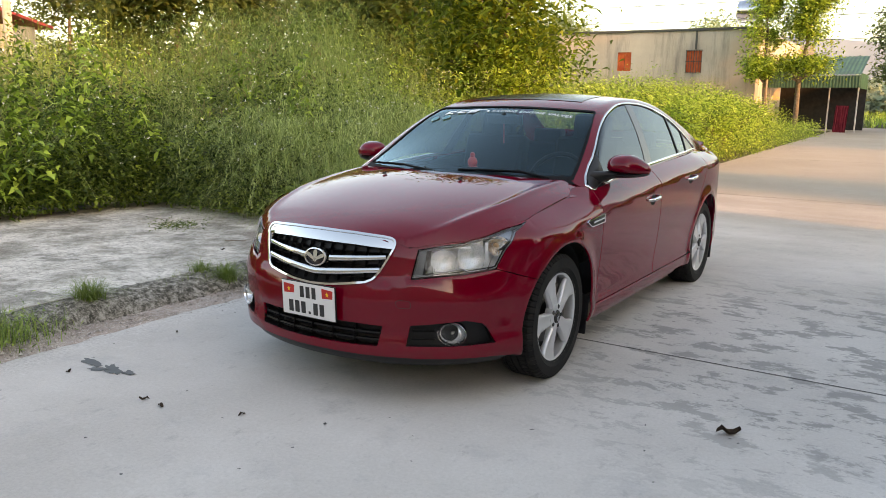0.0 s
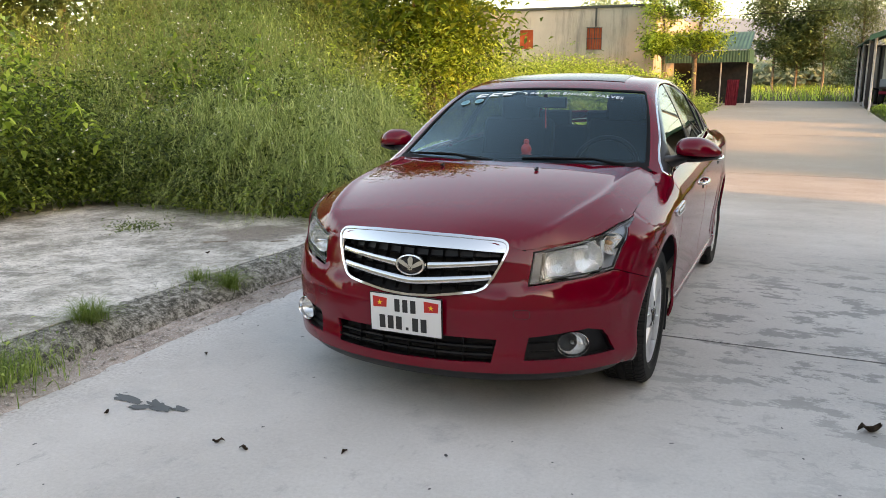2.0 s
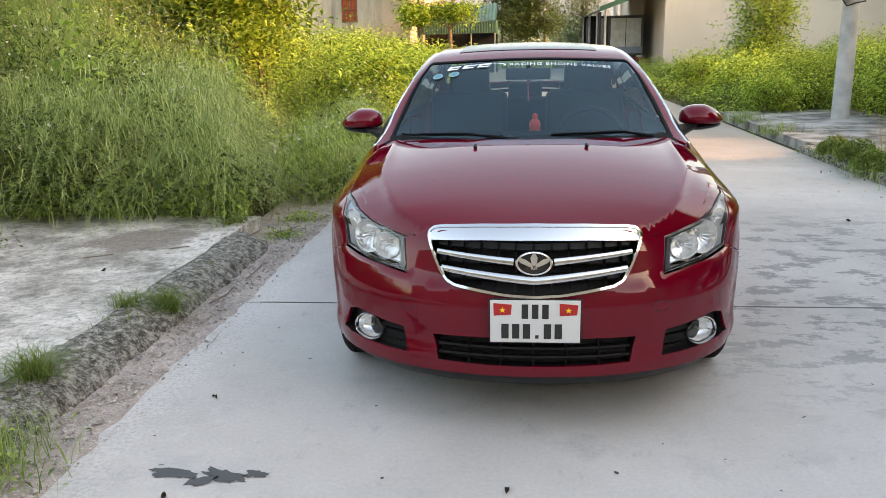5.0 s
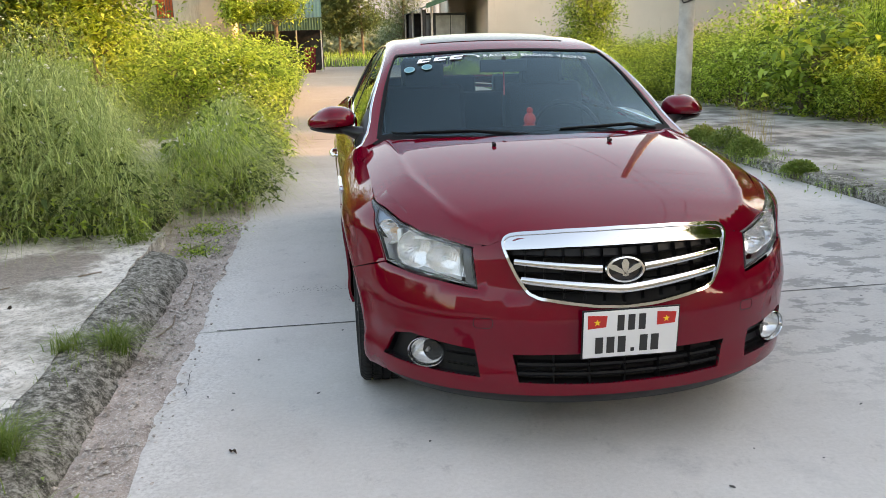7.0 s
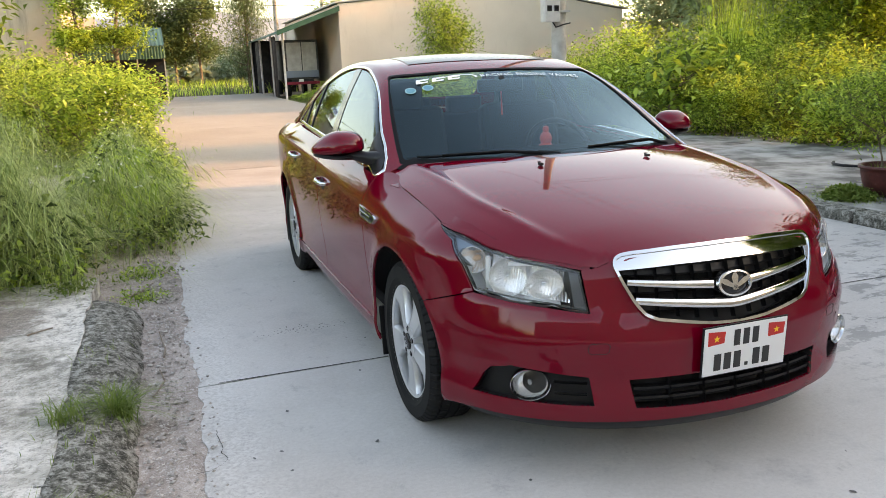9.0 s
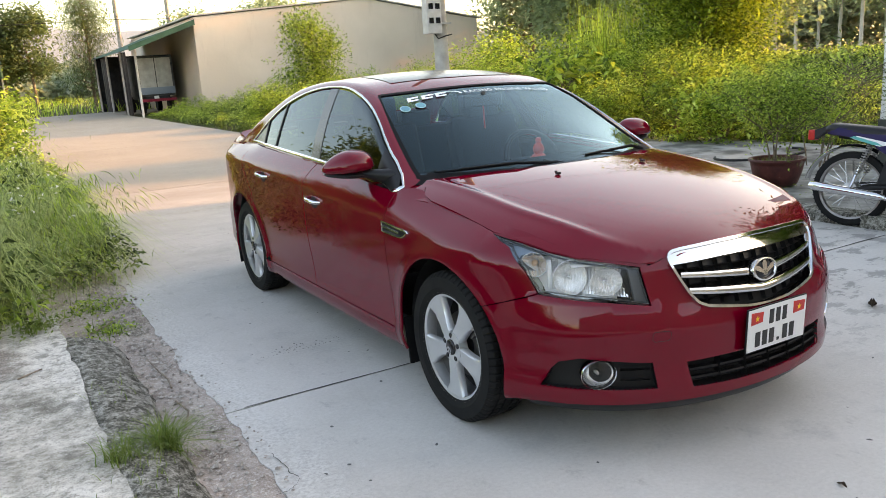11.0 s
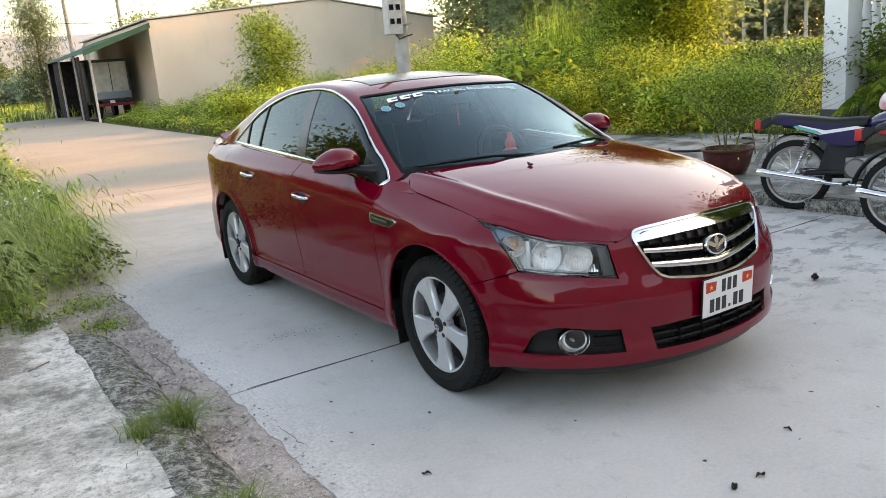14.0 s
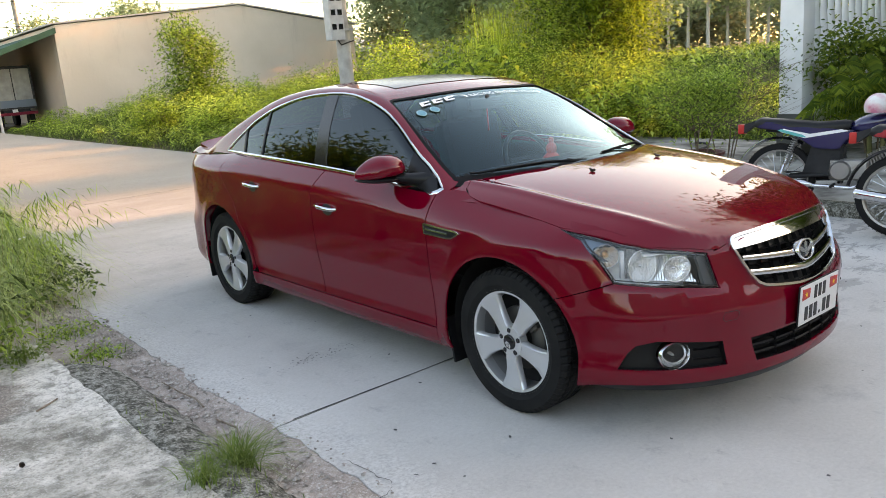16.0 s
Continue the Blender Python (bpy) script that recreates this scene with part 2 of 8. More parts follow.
def lower(u, z, out=0.0):
    """The body below the belt: u round the plan from the nose's middle (minus: the other side), z up."""
    s, u = np.sign(u), np.abs(np.asarray(u, float))
    z = np.asarray(z, float)
    x, y = plan_x(u), plan_y(u)
    e = 1e-3
    tx, ty = plan_x(u + e) - plan_x(u - e), plan_y(u + e) - plan_y(u - e)
    ln = np.hypot(tx, ty)
    nx, ny = ty / ln, -tx / ln
    wf, wr = np.clip((-0.22 - y) / 0.42, 0, 1), np.clip((y - 3.05) / 0.4, 0, 1)
    d = blend(blend(side_in(z), front_in(z), wf), rear_in(z), wr)
    over = np.clip((z - crease_z(y)) / 0.11, 0, 3)
    d = d + roll_in(y) * over**1.55 * (1 - np.clip((-0.25 - y) / 0.3, 0, 1)) * (1 - wr)
    for yc in (0.0, BASE):
        r = np.hypot(y - yc, z - R_WHEEL)
        d = d - 0.014 * np.exp(-(((r - R_ARCH) / 0.05) ** 2))
    ledge = np.interp(u, [0.34, 0.5, 0.7, 0.92], [0.573, 0.597, 0.617, 0.637]) - z
    w = np.clip((u - 0.3) / 0.15, 0, 1) * np.clip((1.12 - u) / 0.25, 0, 1)
    d = d - 0.011 * w * np.clip(ledge / 0.016 + 0.5, 0, 1) * np.clip(1 - (ledge - 0.02) / 0.16, 0, 1)
    d = d - out
    return np.stack([np.where(s == 0, 1, s) * np.maximum(x - nx * d, 0), y - ny * d, z], -1)


# the hood: its middle, its crease and its edge along y
hood_mid = smooth_curve([-0.90, -0.82, -0.76, -0.68, -0.5, -0.25, 0.0, 0.25, 0.5], [0.735, 0.782, 0.808, 0.836, 0.884, 0.936, 0.975, 1.0, 1.015])
hood_kx = soft_curve([-0.9, -0.76, -0.72, -0.612, -0.426, -0.193, 0.127, 0.5], [0.26, 0.36, 0.43, 0.535, 0.60, 0.652, 0.668, 0.69])
hood_kz = soft_curve([-0.9, -0.76, -0.72, -0.612, -0.426, -0.193, 0.127, 0.37, 0.5], [0.705, 0.772, 0.782, 0.818, 0.864, 0.905, 0.947, 0.966, 0.97])
hood_ex = soft_curve([-0.9, -0.76, -0.72, -0.65, -0.58, -0.49, -0.39, -0.257, 0.0, 0.25, 0.5], [0.30, 0.40, 0.478, 0.563, 0.634, 0.696, 0.739, 0.772, 0.778, 0.782, 0.785])
hood_ez = soft_curve([-0.9, -0.76, -0.72, -0.65, -0.58, -0.49, -0.39, -0.257, -0.14, 0.02, 0.2, 0.5], [0.66, 0.733, 0.736, 0.752, 0.762, 0.785, 0.812, 0.834, 0.857, 0.883, 0.906, 0.93])


def hood_map(x, y, out=0.0):
    x, y = np.asarray(x, float), np.asarray(y, float)
    a = np.abs(x)
    kx, kz, ex, ez, mz = hood_kx(y), hood_kz(y), hood_ex(y), hood_ez(y), hood_mid(y)
    t = (a - kx) / np.maximum(ex - kx, 0.02)
    inner = mz - (mz - kz) * np.minimum(a / kx, 1) ** 2.4
    q = np.clip(t, 0, 2.5)
    outer = (kz - ez) * (0.72 * q + 0.28 * q * q)
    z = inner - np.where(t > 0, outer, 0)
    z = z + 0.006 * np.exp(-(((a - kx + 0.012) / 0.024) ** 2)) * np.clip((y + 0.72) / 0.2, 0, 1)
    return np.stack([x, y, z + out], -1)


# the cabin, bonnet glass to boot, by sections across
cab_mid = smooth_curve([0.1, 0.25, 0.47, 0.7, 0.9, 1.02, 1.2, 1.45, 1.75, 2.1, 2.4, 2.7, 2.95, 3.12, 3.25, 3.4, 3.52, 3.6], [0.955, 1.02, 1.115, 1.213, 1.297, 1.343, 1.396, 1.43, 1.444, 1.428, 1.378, 1.284, 1.19, 1.118, 1.085, 1.075, 1.07, 1.04])
cab_bow = soft_curve([0.1, 0.47, 1.07, 1.5, 2.2, 2.7, 3.0, 3.6], [0.27, 0.25, 0.11, 0.095, 0.11, 0.13, 0.13, 0.08])
cab_half = soft_curve([0.1, 0.5, 1.0, 1.6, 2.2, 2.6, 2.9, 3.2, 3.6], [0.79, 0.80, 0.805, 0.805, 0.797, 0.78, 0.76, 0.725, 0.66])
_V = np.linspace(0, 1, 161)


def side_x(y, z):
    k = 0.40 + 0.12 * np.clip((z - 0.95) / 0.4, 0, 1)
    return cab_half(y) - k * (z - 0.95)


def cab_section(y):
    """Half of the cabin's section at y, from below the belt (v 0) to the middle (v 1)."""
    y = np.asarray(y, float)[..., None]
    lo, hi = np.full_like(y, 0.2), np.full_like(y, 0.95)
    for _ in range(40):
        m = (lo + hi) / 2
        above = side_x(y, cab_mid(y) - cab_bow(y) * m * m) > m
        lo, hi = np.where(above, m, lo), np.where(above, hi, m)
    ex = lo
    ez = cab_mid(y) - cab_bow(y) * ex * ex
    r = 0.055
    zb = np.minimum(0.86, ez - 0.08)
    v = _V[None, :] if y.ndim == 2 else _V
    a = np.clip(v / 0.45, 0, 1)
    z1 = zb + (ez - r - zb) * a
    x1 = side_x(y, z1)
    sx, sz = side_x(y, ez - r), ez - r
    tx = ex - r * 1.1
    tz = cab_mid(y) - cab_bow(y) * tx * tx
    b = np.clip((v - 0.45) / 0.15, 0, 1)
    x2 = (1 - b) ** 2 * sx + 2 * b * (1 - b) * ex + b * b * tx
    z2 = (1 - b) ** 2 * sz + 2 * b * (1 - b) * ez + b * b * tz
    c = np.clip((v - 0.6) / 0.4, 0, 1)
    x3 = tx * (1 - c)
    z3 = cab_mid(y) - cab_bow(y) * x3 * x3
    x = np.where(v < 0.45, x1, np.where(v < 0.6, x2, x3))
    z = np.where(v < 0.45, z1, np.where(v < 0.6, z2, z3))
    return x, z


_CY = np.linspace(0.1, 3.6, 701)
_CX, _CZ = cab_section(_CY)


def cabin(y, v, out=0.0):
    """v from 0 (below the belt) over 1 (the middle) to 2 (the other belt)."""
    y, v = np.asarray(y, float), np.asarray(v, float)
    s = np.where(v <= 1, 1.0, -1.0)
    w = np.clip(np.where(v <= 1, v, 2 - v), 0, 1) * 160
    g = np.clip((y - 0.1) / 0.005, 0, 699.999)
    i, j = g.astype(int), np.minimum(w.astype(int), 159)
    a, b = g - i, w - j

    def pick(t):
        return (t[i, j] * (1 - a) + t[i + 1, j] * a) * (1 - b) + (t[i, j + 1] * (1 - a) + t[i + 1, j + 1] * a) * b

    return np.stack([s * pick(_CX), y, pick(_CZ)], -1)


def v_of_z(y, z):
    i = int(round((min(max(y, 0.1), 3.6) - 0.1) / 0.005))
    return float(np.interp(z, _CZ[i][:96], _V[:96]))


def v_of_x(y, x):
    i = int(round((min(max(y, 0.1), 3.6) - 0.1) / 0.005))
    v = float(np.interp(-abs(x), -_CX[i][60:], _V[60:]))
    return v if x >= 0 else 2 - v


def normal_of(fn, a, b, e=2e-3):
    n = np.cross(fn(a + e, b) - fn(a - e, b), fn(a, b + e) - fn(a, b - e))
    return n / np.maximum(np.linalg.norm(n, axis=-1, keepdims=True), 1e-12)


def resample(poly, step):
    out = []
    for p, q in zip(poly, poly[1:] + poly[:1]):
        p, q = np.array(p, float), np.array(q, float)
        k = max(1, int(math.ceil(np.hypot(*(q - p)) / step)))
        out += [tuple(p + (q - p) * i / k) for i in range(k)]
    return out


def inside(pts, poly):
    x, y = pts[:, 0], pts[:, 1]
    r = np.zeros(len(pts), bool)
    for (x0, y0), (x1, y1) in zip(poly, poly[1:] + poly[:1]):
        hit = (y0 > y) != (y1 > y)
        r ^= hit & (x < (x1 - x0) * (y - y0) / ((y1 - y0) or 1e-12) + x0)
    return r


from mathutils.geometry import delaunay_2d_cdt


def sheet(poly, holes, fn, step=0.03, rim=0.012, out=0.0, flip=False, scale=(1, 1), mirror=False):
    """A panel trimmed from a surface: vertices, faces and normals, with its edges turned in by rim."""
    sc = np.array(scale, float)
    loops = [resample([tuple(np.array(p) * sc) for p in q], step * 0.55) for q in [poly] + list(holes)]
    pts, edges = [], []
    for lp in loops:
        n0 = len(pts)
        pts += lp
        edges += [(n0 + i, n0 + (i + 1) % len(lp)) for i in range(len(lp))]
    edge_pts = np.array(pts)
    lo, hi = edge_pts.min(0), edge_pts.max(0)
    gx, gy = np.meshgrid(np.arange(lo[0], hi[0], step), np.arange(lo[1], hi[1], step))
    gx[1::2] += step / 2
    grid = np.stack([gx.ravel(), gy.ravel()], -1)
    ok = inside(grid, loops[0])
    for lp in loops[1:]:
        ok &= ~inside(grid, lp)
    grid = grid[ok]
    if len(grid):
        far = np.min(np.hypot(grid[:, None, 0] - edge_pts[None, :, 0], grid[:, None, 1] - edge_pts[None, :, 1]), axis=1) > step * 0.45
        grid = grid[far]
    res = delaunay_2d_cdt([Vector(p) for p in pts] + [Vector(p) for p in grid], edges, [], 0, 1e-6)
    v2 = np.array([tuple(v) for v in res[0]])
    fs = np.array([f for f in res[2] if len(f) == 3])
    mid = v2[fs].mean(1)
    ok = inside(mid, loops[0])
    for lp in loops[1:]:
        ok &= ~inside(mid, lp)
    fs = fs[ok]
    ab = v2 / sc
    nrm = normal_of(fn, ab[:, 0], ab[:, 1])
    p3 = fn(ab[:, 0], ab[:, 1]) + nrm * out
    if flip:
        nrm, fs = -nrm, fs[:, ::-1]
    # the triangles' own turn
    tri = np.cross(p3[fs[:, 1]] - p3[fs[:, 0]], p3[fs[:, 2]] - p3[fs[:, 0]])
    wrong = (tri * nrm[fs].mean(1)).sum(-1) < 0
    fs[wrong] = fs[wrong][:, ::-1]
    verts, norms, faces = list(p3), list(nrm), [tuple(f) for f in fs]
    if rim:
        seen = {}
        for f in fs:
            for a, b in ((f[0], f[1]), (f[1], f[2]), (f[2], f[0])):
                seen[(a, b)] = seen.get((a, b), 0) + 1
        for a, b in list(seen):
            if (b, a) not in seen:
                k = len(verts)
                side = np.cross(p3[b] - p3[a], nrm[a])
                side = side / max(np.linalg.norm(side), 1e-9)
                verts += [p3[a], p3[b], p3[b] - nrm[b] * rim, p3[a] - nrm[a] * rim]
                lip_a, lip_b = nrm[a] * 0.5 + side * 0.8, nrm[b] * 0.5 + side * 0.8
                norms += [lip_a, lip_b, side, side]
                faces.append((k + 1, k, k + 3, k + 2))
    verts, norms = np.array(verts), np.array(norms)
    norms /= np.maximum(np.linalg.norm(norms, axis=1, keepdims=True), 1e-9)
    if mirror:
        verts, norms = verts * (-1, 1, 1), norms * (-1, 1, 1)
        faces = [f[::-1] for f in faces]
    return verts, faces, norms


def panel(name, mat, parent, poly, fn, holes=(), label="", **kw):
    v, f, n = sheet(poly, holes, fn, **kw)
    return part_mesh(name, mesh_from(name, v, f, mat, True, n), parent, label)


def arc(cy, cz, r, a0, a1, n=18):
    return [(cy + r * math.cos(radians(a0 + (a1 - a0) * i / n)), cz + r * math.sin(radians(a0 + (a1 - a0) * i / n))) for i in range(n + 1)]


def ribbon(path, width, fn, out, thick, mat, name, parent, label="", mirror=False, closed=False):
    """A raised strip that follows a path on a surface."""
    p = np.array(path, float)
    d = np.roll(p, -1, 0) - np.roll(p, 1, 0) if closed else np.gradient(p, axis=0)
    d /= np.linalg.norm(d, axis=1, keepdims=True)
    q = np.stack([-d[:, 1], d[:, 0]], -1)
    prof = [(-0.5, -thick), (-0.5, out * 0.55), (-0.33, out), (0.33, out), (0.5, out * 0.55), (0.5, -thick)]
    wd = np.broadcast_to(np.asarray(width, float), (len(p),))[:, None]
    cols = []
    for a, o in prof:
        ab = p + q * a * wd
        pos = fn(ab[:, 0], ab[:, 1]) + normal_of(fn, ab[:, 0], ab[:, 1]) * o
        cols.append(pos)
    v = np.stack(cols, 1)
    if mirror:
        v = v * (-1, 1, 1)
    n, m = v.shape[:2]
    faces = []
    for i in range(n if closed else n - 1):
        for j in range(m - 1):
            a, b = i * m + j, ((i + 1) % n) * m + j
            faces.append((a, a + 1, b + 1, b))
    bm = bmesh.new()
    vs = [bm.verts.new(c) for c in v.reshape(-1, 3)]
    for f in faces:
        bm.faces.new([vs[k] for k in f])
    bmesh.ops.recalc_face_normals(bm, faces=bm.faces)
    return part(name, bm, mat, parent, label, True, 50)


# ---- the car ----
car = tagged(empty("car"), "glossy dark red four-door saloon parked on the concrete road", "car")
low, cab, bonnet = lower, cabin, hood_map
belt = soft_curve([0.4, 0.455, 1.146, 1.5, 1.88, 2.39, 2.75, 3.1, 3.6], [0.925, 0.928, 0.976, 0.993, 1.009, 1.028, 1.04, 1.03, 1.0])
dlo_top = smooth_curve([0.43, 0.515, 0.66, 0.85, 1.035, 1.22, 1.392, 1.62, 1.82, 2.08, 2.317, 2.5, 2.644, 2.76], [0.94, 0.999, 1.083, 1.199, 1.288, 1.343, 1.376, 1.388, 1.381, 1.347, 1.286, 1.205, 1.115, 1.042])


def uz(pts):
    """Points given as (y, z) on the flank, as (way round, z)."""
    return [(at_y(y), z) for y, z in pts]


HEAD = [(1.182, 0.833), (1.06, 0.797), (0.977, 0.72), (0.922, 0.643), (0.78, 0.629), (0.64, 0.619), (0.505, 0.605), (0.536, 0.731), (0.66, 0.749), (0.77, 0.759), (0.89, 0.784), (1.02, 0.814)]
GRILLE = [(0.0, 0.547), (0.1, 0.552), (0.2, 0.565), (0.29, 0.578), (0.325, 0.593), (0.356, 0.63), (0.392, 0.69), (0.42, 0.742), (0.418, 0.76), (0.40, 0.771), (0.36, 0.776), (0.2, 0.784), (0.0, 0.787)]
FOG = [(0.912, 0.303), (0.871, 0.37), (0.84, 0.40), (0.76, 0.418), (0.683, 0.412), (0.505, 0.397), (0.487, 0.302), (0.683, 0.302)]
GRILLE_ALL = GRILLE + [(-u, z) for u, z in GRILLE[-2:0:-1]]
LOWG = [(-0.355, 0.293), (-0.18, 0.289), (0, 0.288), (0.18, 0.289), (0.355, 0.293), (0.378, 0.388), (0.2, 0.392), (0, 0.393), (-0.2, 0.392), (-0.378, 0.388)]


def rounded(poly, times=3):
    """A closed outline with its corners cut round."""
    p = np.array(resample(poly, 0.03))
    for _ in range(times):
        q = np.roll(p, -1, 0)
        p = np.stack([0.75 * p + 0.25 * q, 0.25 * p + 0.75 * q], 1).reshape(-1, 2)
    return [tuple(a) for a in p]


def grow(poly, d):
    """An outline moved outwards by d."""
    p = np.array(poly)
    e = np.roll(p, -1, 0) - p
    n = np.stack([e[:, 1], -e[:, 0]], -1) / np.maximum(np.linalg.norm(e, axis=1, keepdims=True), 1e-9)
    if ((p * np.roll(p, -1, 0)[:, ::-1])[:, 0] - (p * np.roll(p, -1, 0)[:, ::-1])[:, 1]).sum() < 0:
        n = -n
    m = n + np.roll(n, 1, 0)
    m /= np.maximum(np.linalg.norm(m, axis=1, keepdims=True), 0.4)
    return [tuple(q) for q in p + m * d]


def wall_strip(name, poly, fn, a, b, mat, parent, mirror=False, label=""):
    """The side walls of a recess, from depth a to depth b."""
    lp = np.array(resample(poly, 0.02))
    n = normal_of(fn, lp[:, 0], lp[:, 1])
    p = fn(lp[:, 0], lp[:, 1])
    v = np.concatenate([p + n * a, p + n * b])
    if mirror:
        v = v * (-1, 1, 1)
    k = len(lp)
    return part_mesh(name, mesh_from(name, v, [(i, (i + 1) % k, k + (i + 1) % k, k + i) for i in range(k)], mat), parent, label)


# front bumper with its openings
half = uz(arc(0, R_WHEEL, R_ARCH, 197, 140, 12)) + [(0.92, 0.638), (0.78, 0.624), (0.64, 0.614), (0.50, 0.600), (0.531, 0.729), (0.475, 0.739), (0.43, 0.755)]
half += [(u, z) for u, z in GRILLE[7:0:-1]]
bottom = [(1.03, 0.222), (0.9, 0.238), (0.7, 0.243), (0.45, 0.246), (0.2, 0.247)]
bump = half + [GRILLE[0]] + [(-u, z) for u, z in half[::-1]] + [(-u, z) for u, z in bottom] + [(0, 0.247)] + bottom[::-1]
bumper = panel("front_bumper", PAINT, car, bump, low, holes=[FOG, [(-u, z) for u, z in FOG], LOWG], step=0.028, label="red front bumper with black openings")
lip_top = [(-u, z + 0.004) for u, z in bottom] + [(0, 0.251)] + [(u, z + 0.004) for u, z in bottom[::-1]]
lip_bot = [(u, 0.19) for u in (0.96, 0.8, 0.5, 0.2, 0, -0.2, -0.5, -0.8, -0.96)]
panel("bumper_lip", BLACK, car, lip_top + lip_bot, low, out=-0.012, rim=0.02, label="black lower lip of the bumper")
for sgn in (1, -1):
    fog = [(sgn * u, z) for u, z in FOG]
    surround = panel("fog_lamp_recess", BLACK, bumper, grow(fog, 0.002), low, out=-0.035, rim=0, label="black fog lamp surround")
    wall_strip("recess_wall", fog, low, 0.0, -0.036, BLACK, surround)
    for z in (0.335, 0.37):
        ribbon([(sgn * u, z) for u in np.linspace(0.51, 0.62, 6)], 0.006, low, -0.02, 0.02, BLACK, "recess_rib", surround)
    lamp = empty("fog_lamp")
    lamp.parent = bumper
    c = Vector(low(0.695 * sgn, 0.357))
    turn = Vector((0.42 * sgn, -1, 0)).to_track_quat("Z", "Y").to_matrix().to_4x4()
    m = Matrix.Translation(c + Vector((0.0, 0.0, 0))) @ turn @ Matrix.Diagonal((1.22, 1, 1, 1))
    bm = bmesh.new()
    lathe(bm, [(0.049, -0.03), (0.0515, 0.002), (0.053, 0.005), (0.0545, 0.002), (0.0545, -0.03)], 40, "z")
    bm.transform(m)
    bmesh.ops.recalc_face_normals(bm, faces=bm.faces)
    part("ring", bm, CHROME, lamp, "chrome ring")
    bm = bmesh.new()
    lathe(bm, [(0.047, -0.01), (0.04, -0.03), (0.024, -0.045), (0.001, -0.05)], 32, "z")
    bm.transform(m)
    part("reflector", bm, LAMP_CHROME, lamp)
    bm = bmesh.new()
    lathe(bm, [(0.0475, -0.002), (0.03, 0.004), (0.0005, 0.007)], 32, "z")
    bm.transform(m)
    part("lens", bm, GLASS_L, lamp, "clear lens")
    bm = bmesh.new()
    lathe(bm, [(0.0005, -0.012), (0.005, -0.014), (0.006, -0.045)], 16, "z")
    bm.transform(m)
    part("bulb", bm, STEEL, lamp)

# lower grille
lower_grille = panel("lower_grille", DARK, bumper, grow(LOWG, 0.002), low, out=-0.05, rim=0, label="black lower air intake with bars")
wall_strip("recess_wall", LOWG, low, 0.0, -0.05, BLACK, lower_grille)
for z in (0.322, 0.352):
    ribbon([(u, z) for u in np.linspace(-0.36, 0.36, 30)], 0.012, low, -0.012, 0.035, BLACK, "bar", lower_grille)
for u in (-0.24, -0.12, 0.0, 0.12, 0.24):
    ribbon([(u, z) for z in np.linspace(0.29, 0.39, 5)], 0.006, low, -0.014, 0.035, BLACK, "bar", lower_grille)
for sgn in (1, -1):
    ribbon([(sgn * u, z) for u, z in ((0.44, 0.506), (0.443, 0.486), (0.452, 0.478), (0.498, 0.476), (0.507, 0.483), (0.506, 0.504), (0.498, 0.512), (0.45, 0.513))], 0.0022, low, 0.0006, 0.0, DARK, "tow_cover_seam", bumper, closed=True)

# upper grille
grille = empty("radiator_grille")
grille.parent = car
tagged(grille, "black grille with a broad chrome frame and two chrome bars")
panel("grille_back", DARK, grille, GRILLE_ALL, low, out=-0.06, rim=0)
wall_strip("grille_wall", GRILLE_ALL, low, 0.002, -0.06, BLACK, grille)
ribbon(rounded(GRILLE_ALL), 0.014, low, 0.012, 0.02, CHROME, "grille_frame", grille, "chrome frame", closed=True)
band = [(u, z) for u, z in GRILLE[7:]] + [(-u, z) for u, z in GRILLE[-2:6:-1]] + [(-0.405, 0.728), (-0.2, 0.737), (0, 0.739), (0.2, 0.737), (0.405, 0.728)]
panel("grille_band", CHROME, grille, band, low, out=0.008, rim=0.03, label="broad chrome top band")
for z0, z1, z2 in ((0.722, 0.712, 0.728), (0.667, 0.648, 0.69), (0.612, 0.60, 0.625)):
    ribbon([(u, z0 + 0.02 * abs(u)) for u in np.linspace(-0.385, 0.385, 30)], 0.036, low, -0.03, 0.02, BLACK, "mesh_bar", grille)
for k in range(-5, 6):
    ribbon([(k * 0.068, z) for z in np.linspace(0.56 + 0.1 * abs(k * 0.068), 0.735, 8)], 0.005, low, -0.024, 0.03, BLACK, "mesh_rib", grille)
for sgn in (1, -1):
    ribbon([(sgn * u, 0.668 + 0.085 * (u - 0.09)) for u in np.linspace(0.075, 0.377, 14)], np.linspace(0.024, 0.017, 14), low, 0.004, 0.02, CHROME, "grille_bar", grille, "chrome bar")
ribbon([(u, 0.6 + 0.10 * math.hypot(u, 0.03)) for u in np.linspace(-0.352, 0.352, 40)], 0.02 + 0.006 * np.cos(np.linspace(-1.5, 1.5, 40)), low, 0.006, 0.02, CHROME, "grille_bar", grille, "chrome bar")
emblem = empty("emblem")
emblem.parent = grille
tagged(emblem, "oval chrome badge")
EC = Vector(low(0.0, 0.665))
em = Matrix.Translation(EC + Vector((0, -0.01, 0))) @ pose(0, 0, 0, 90 - 10, 0, 0)
bm = bmesh.new()
lathe(bm, [(1.0, -0.03), (1.02, 0.0), (0.98, 0.006), (0.86, 0.007), (0.82, 0.0)], 40, "z")
bm.transform(em @ Matrix.Diagonal((0.066, 0.043, 1, 1)))
bmesh.ops.recalc_face_normals(bm, faces=bm.faces)
part("badge_ring", bm, BADGE, emblem)
bm = bmesh.new()
lathe(bm, [(0.9, -0.004), (0.0005, 0.0)], 40, "z")
bm.transform(em @ Matrix.Diagonal((0.066, 0.043, 1, 1)))
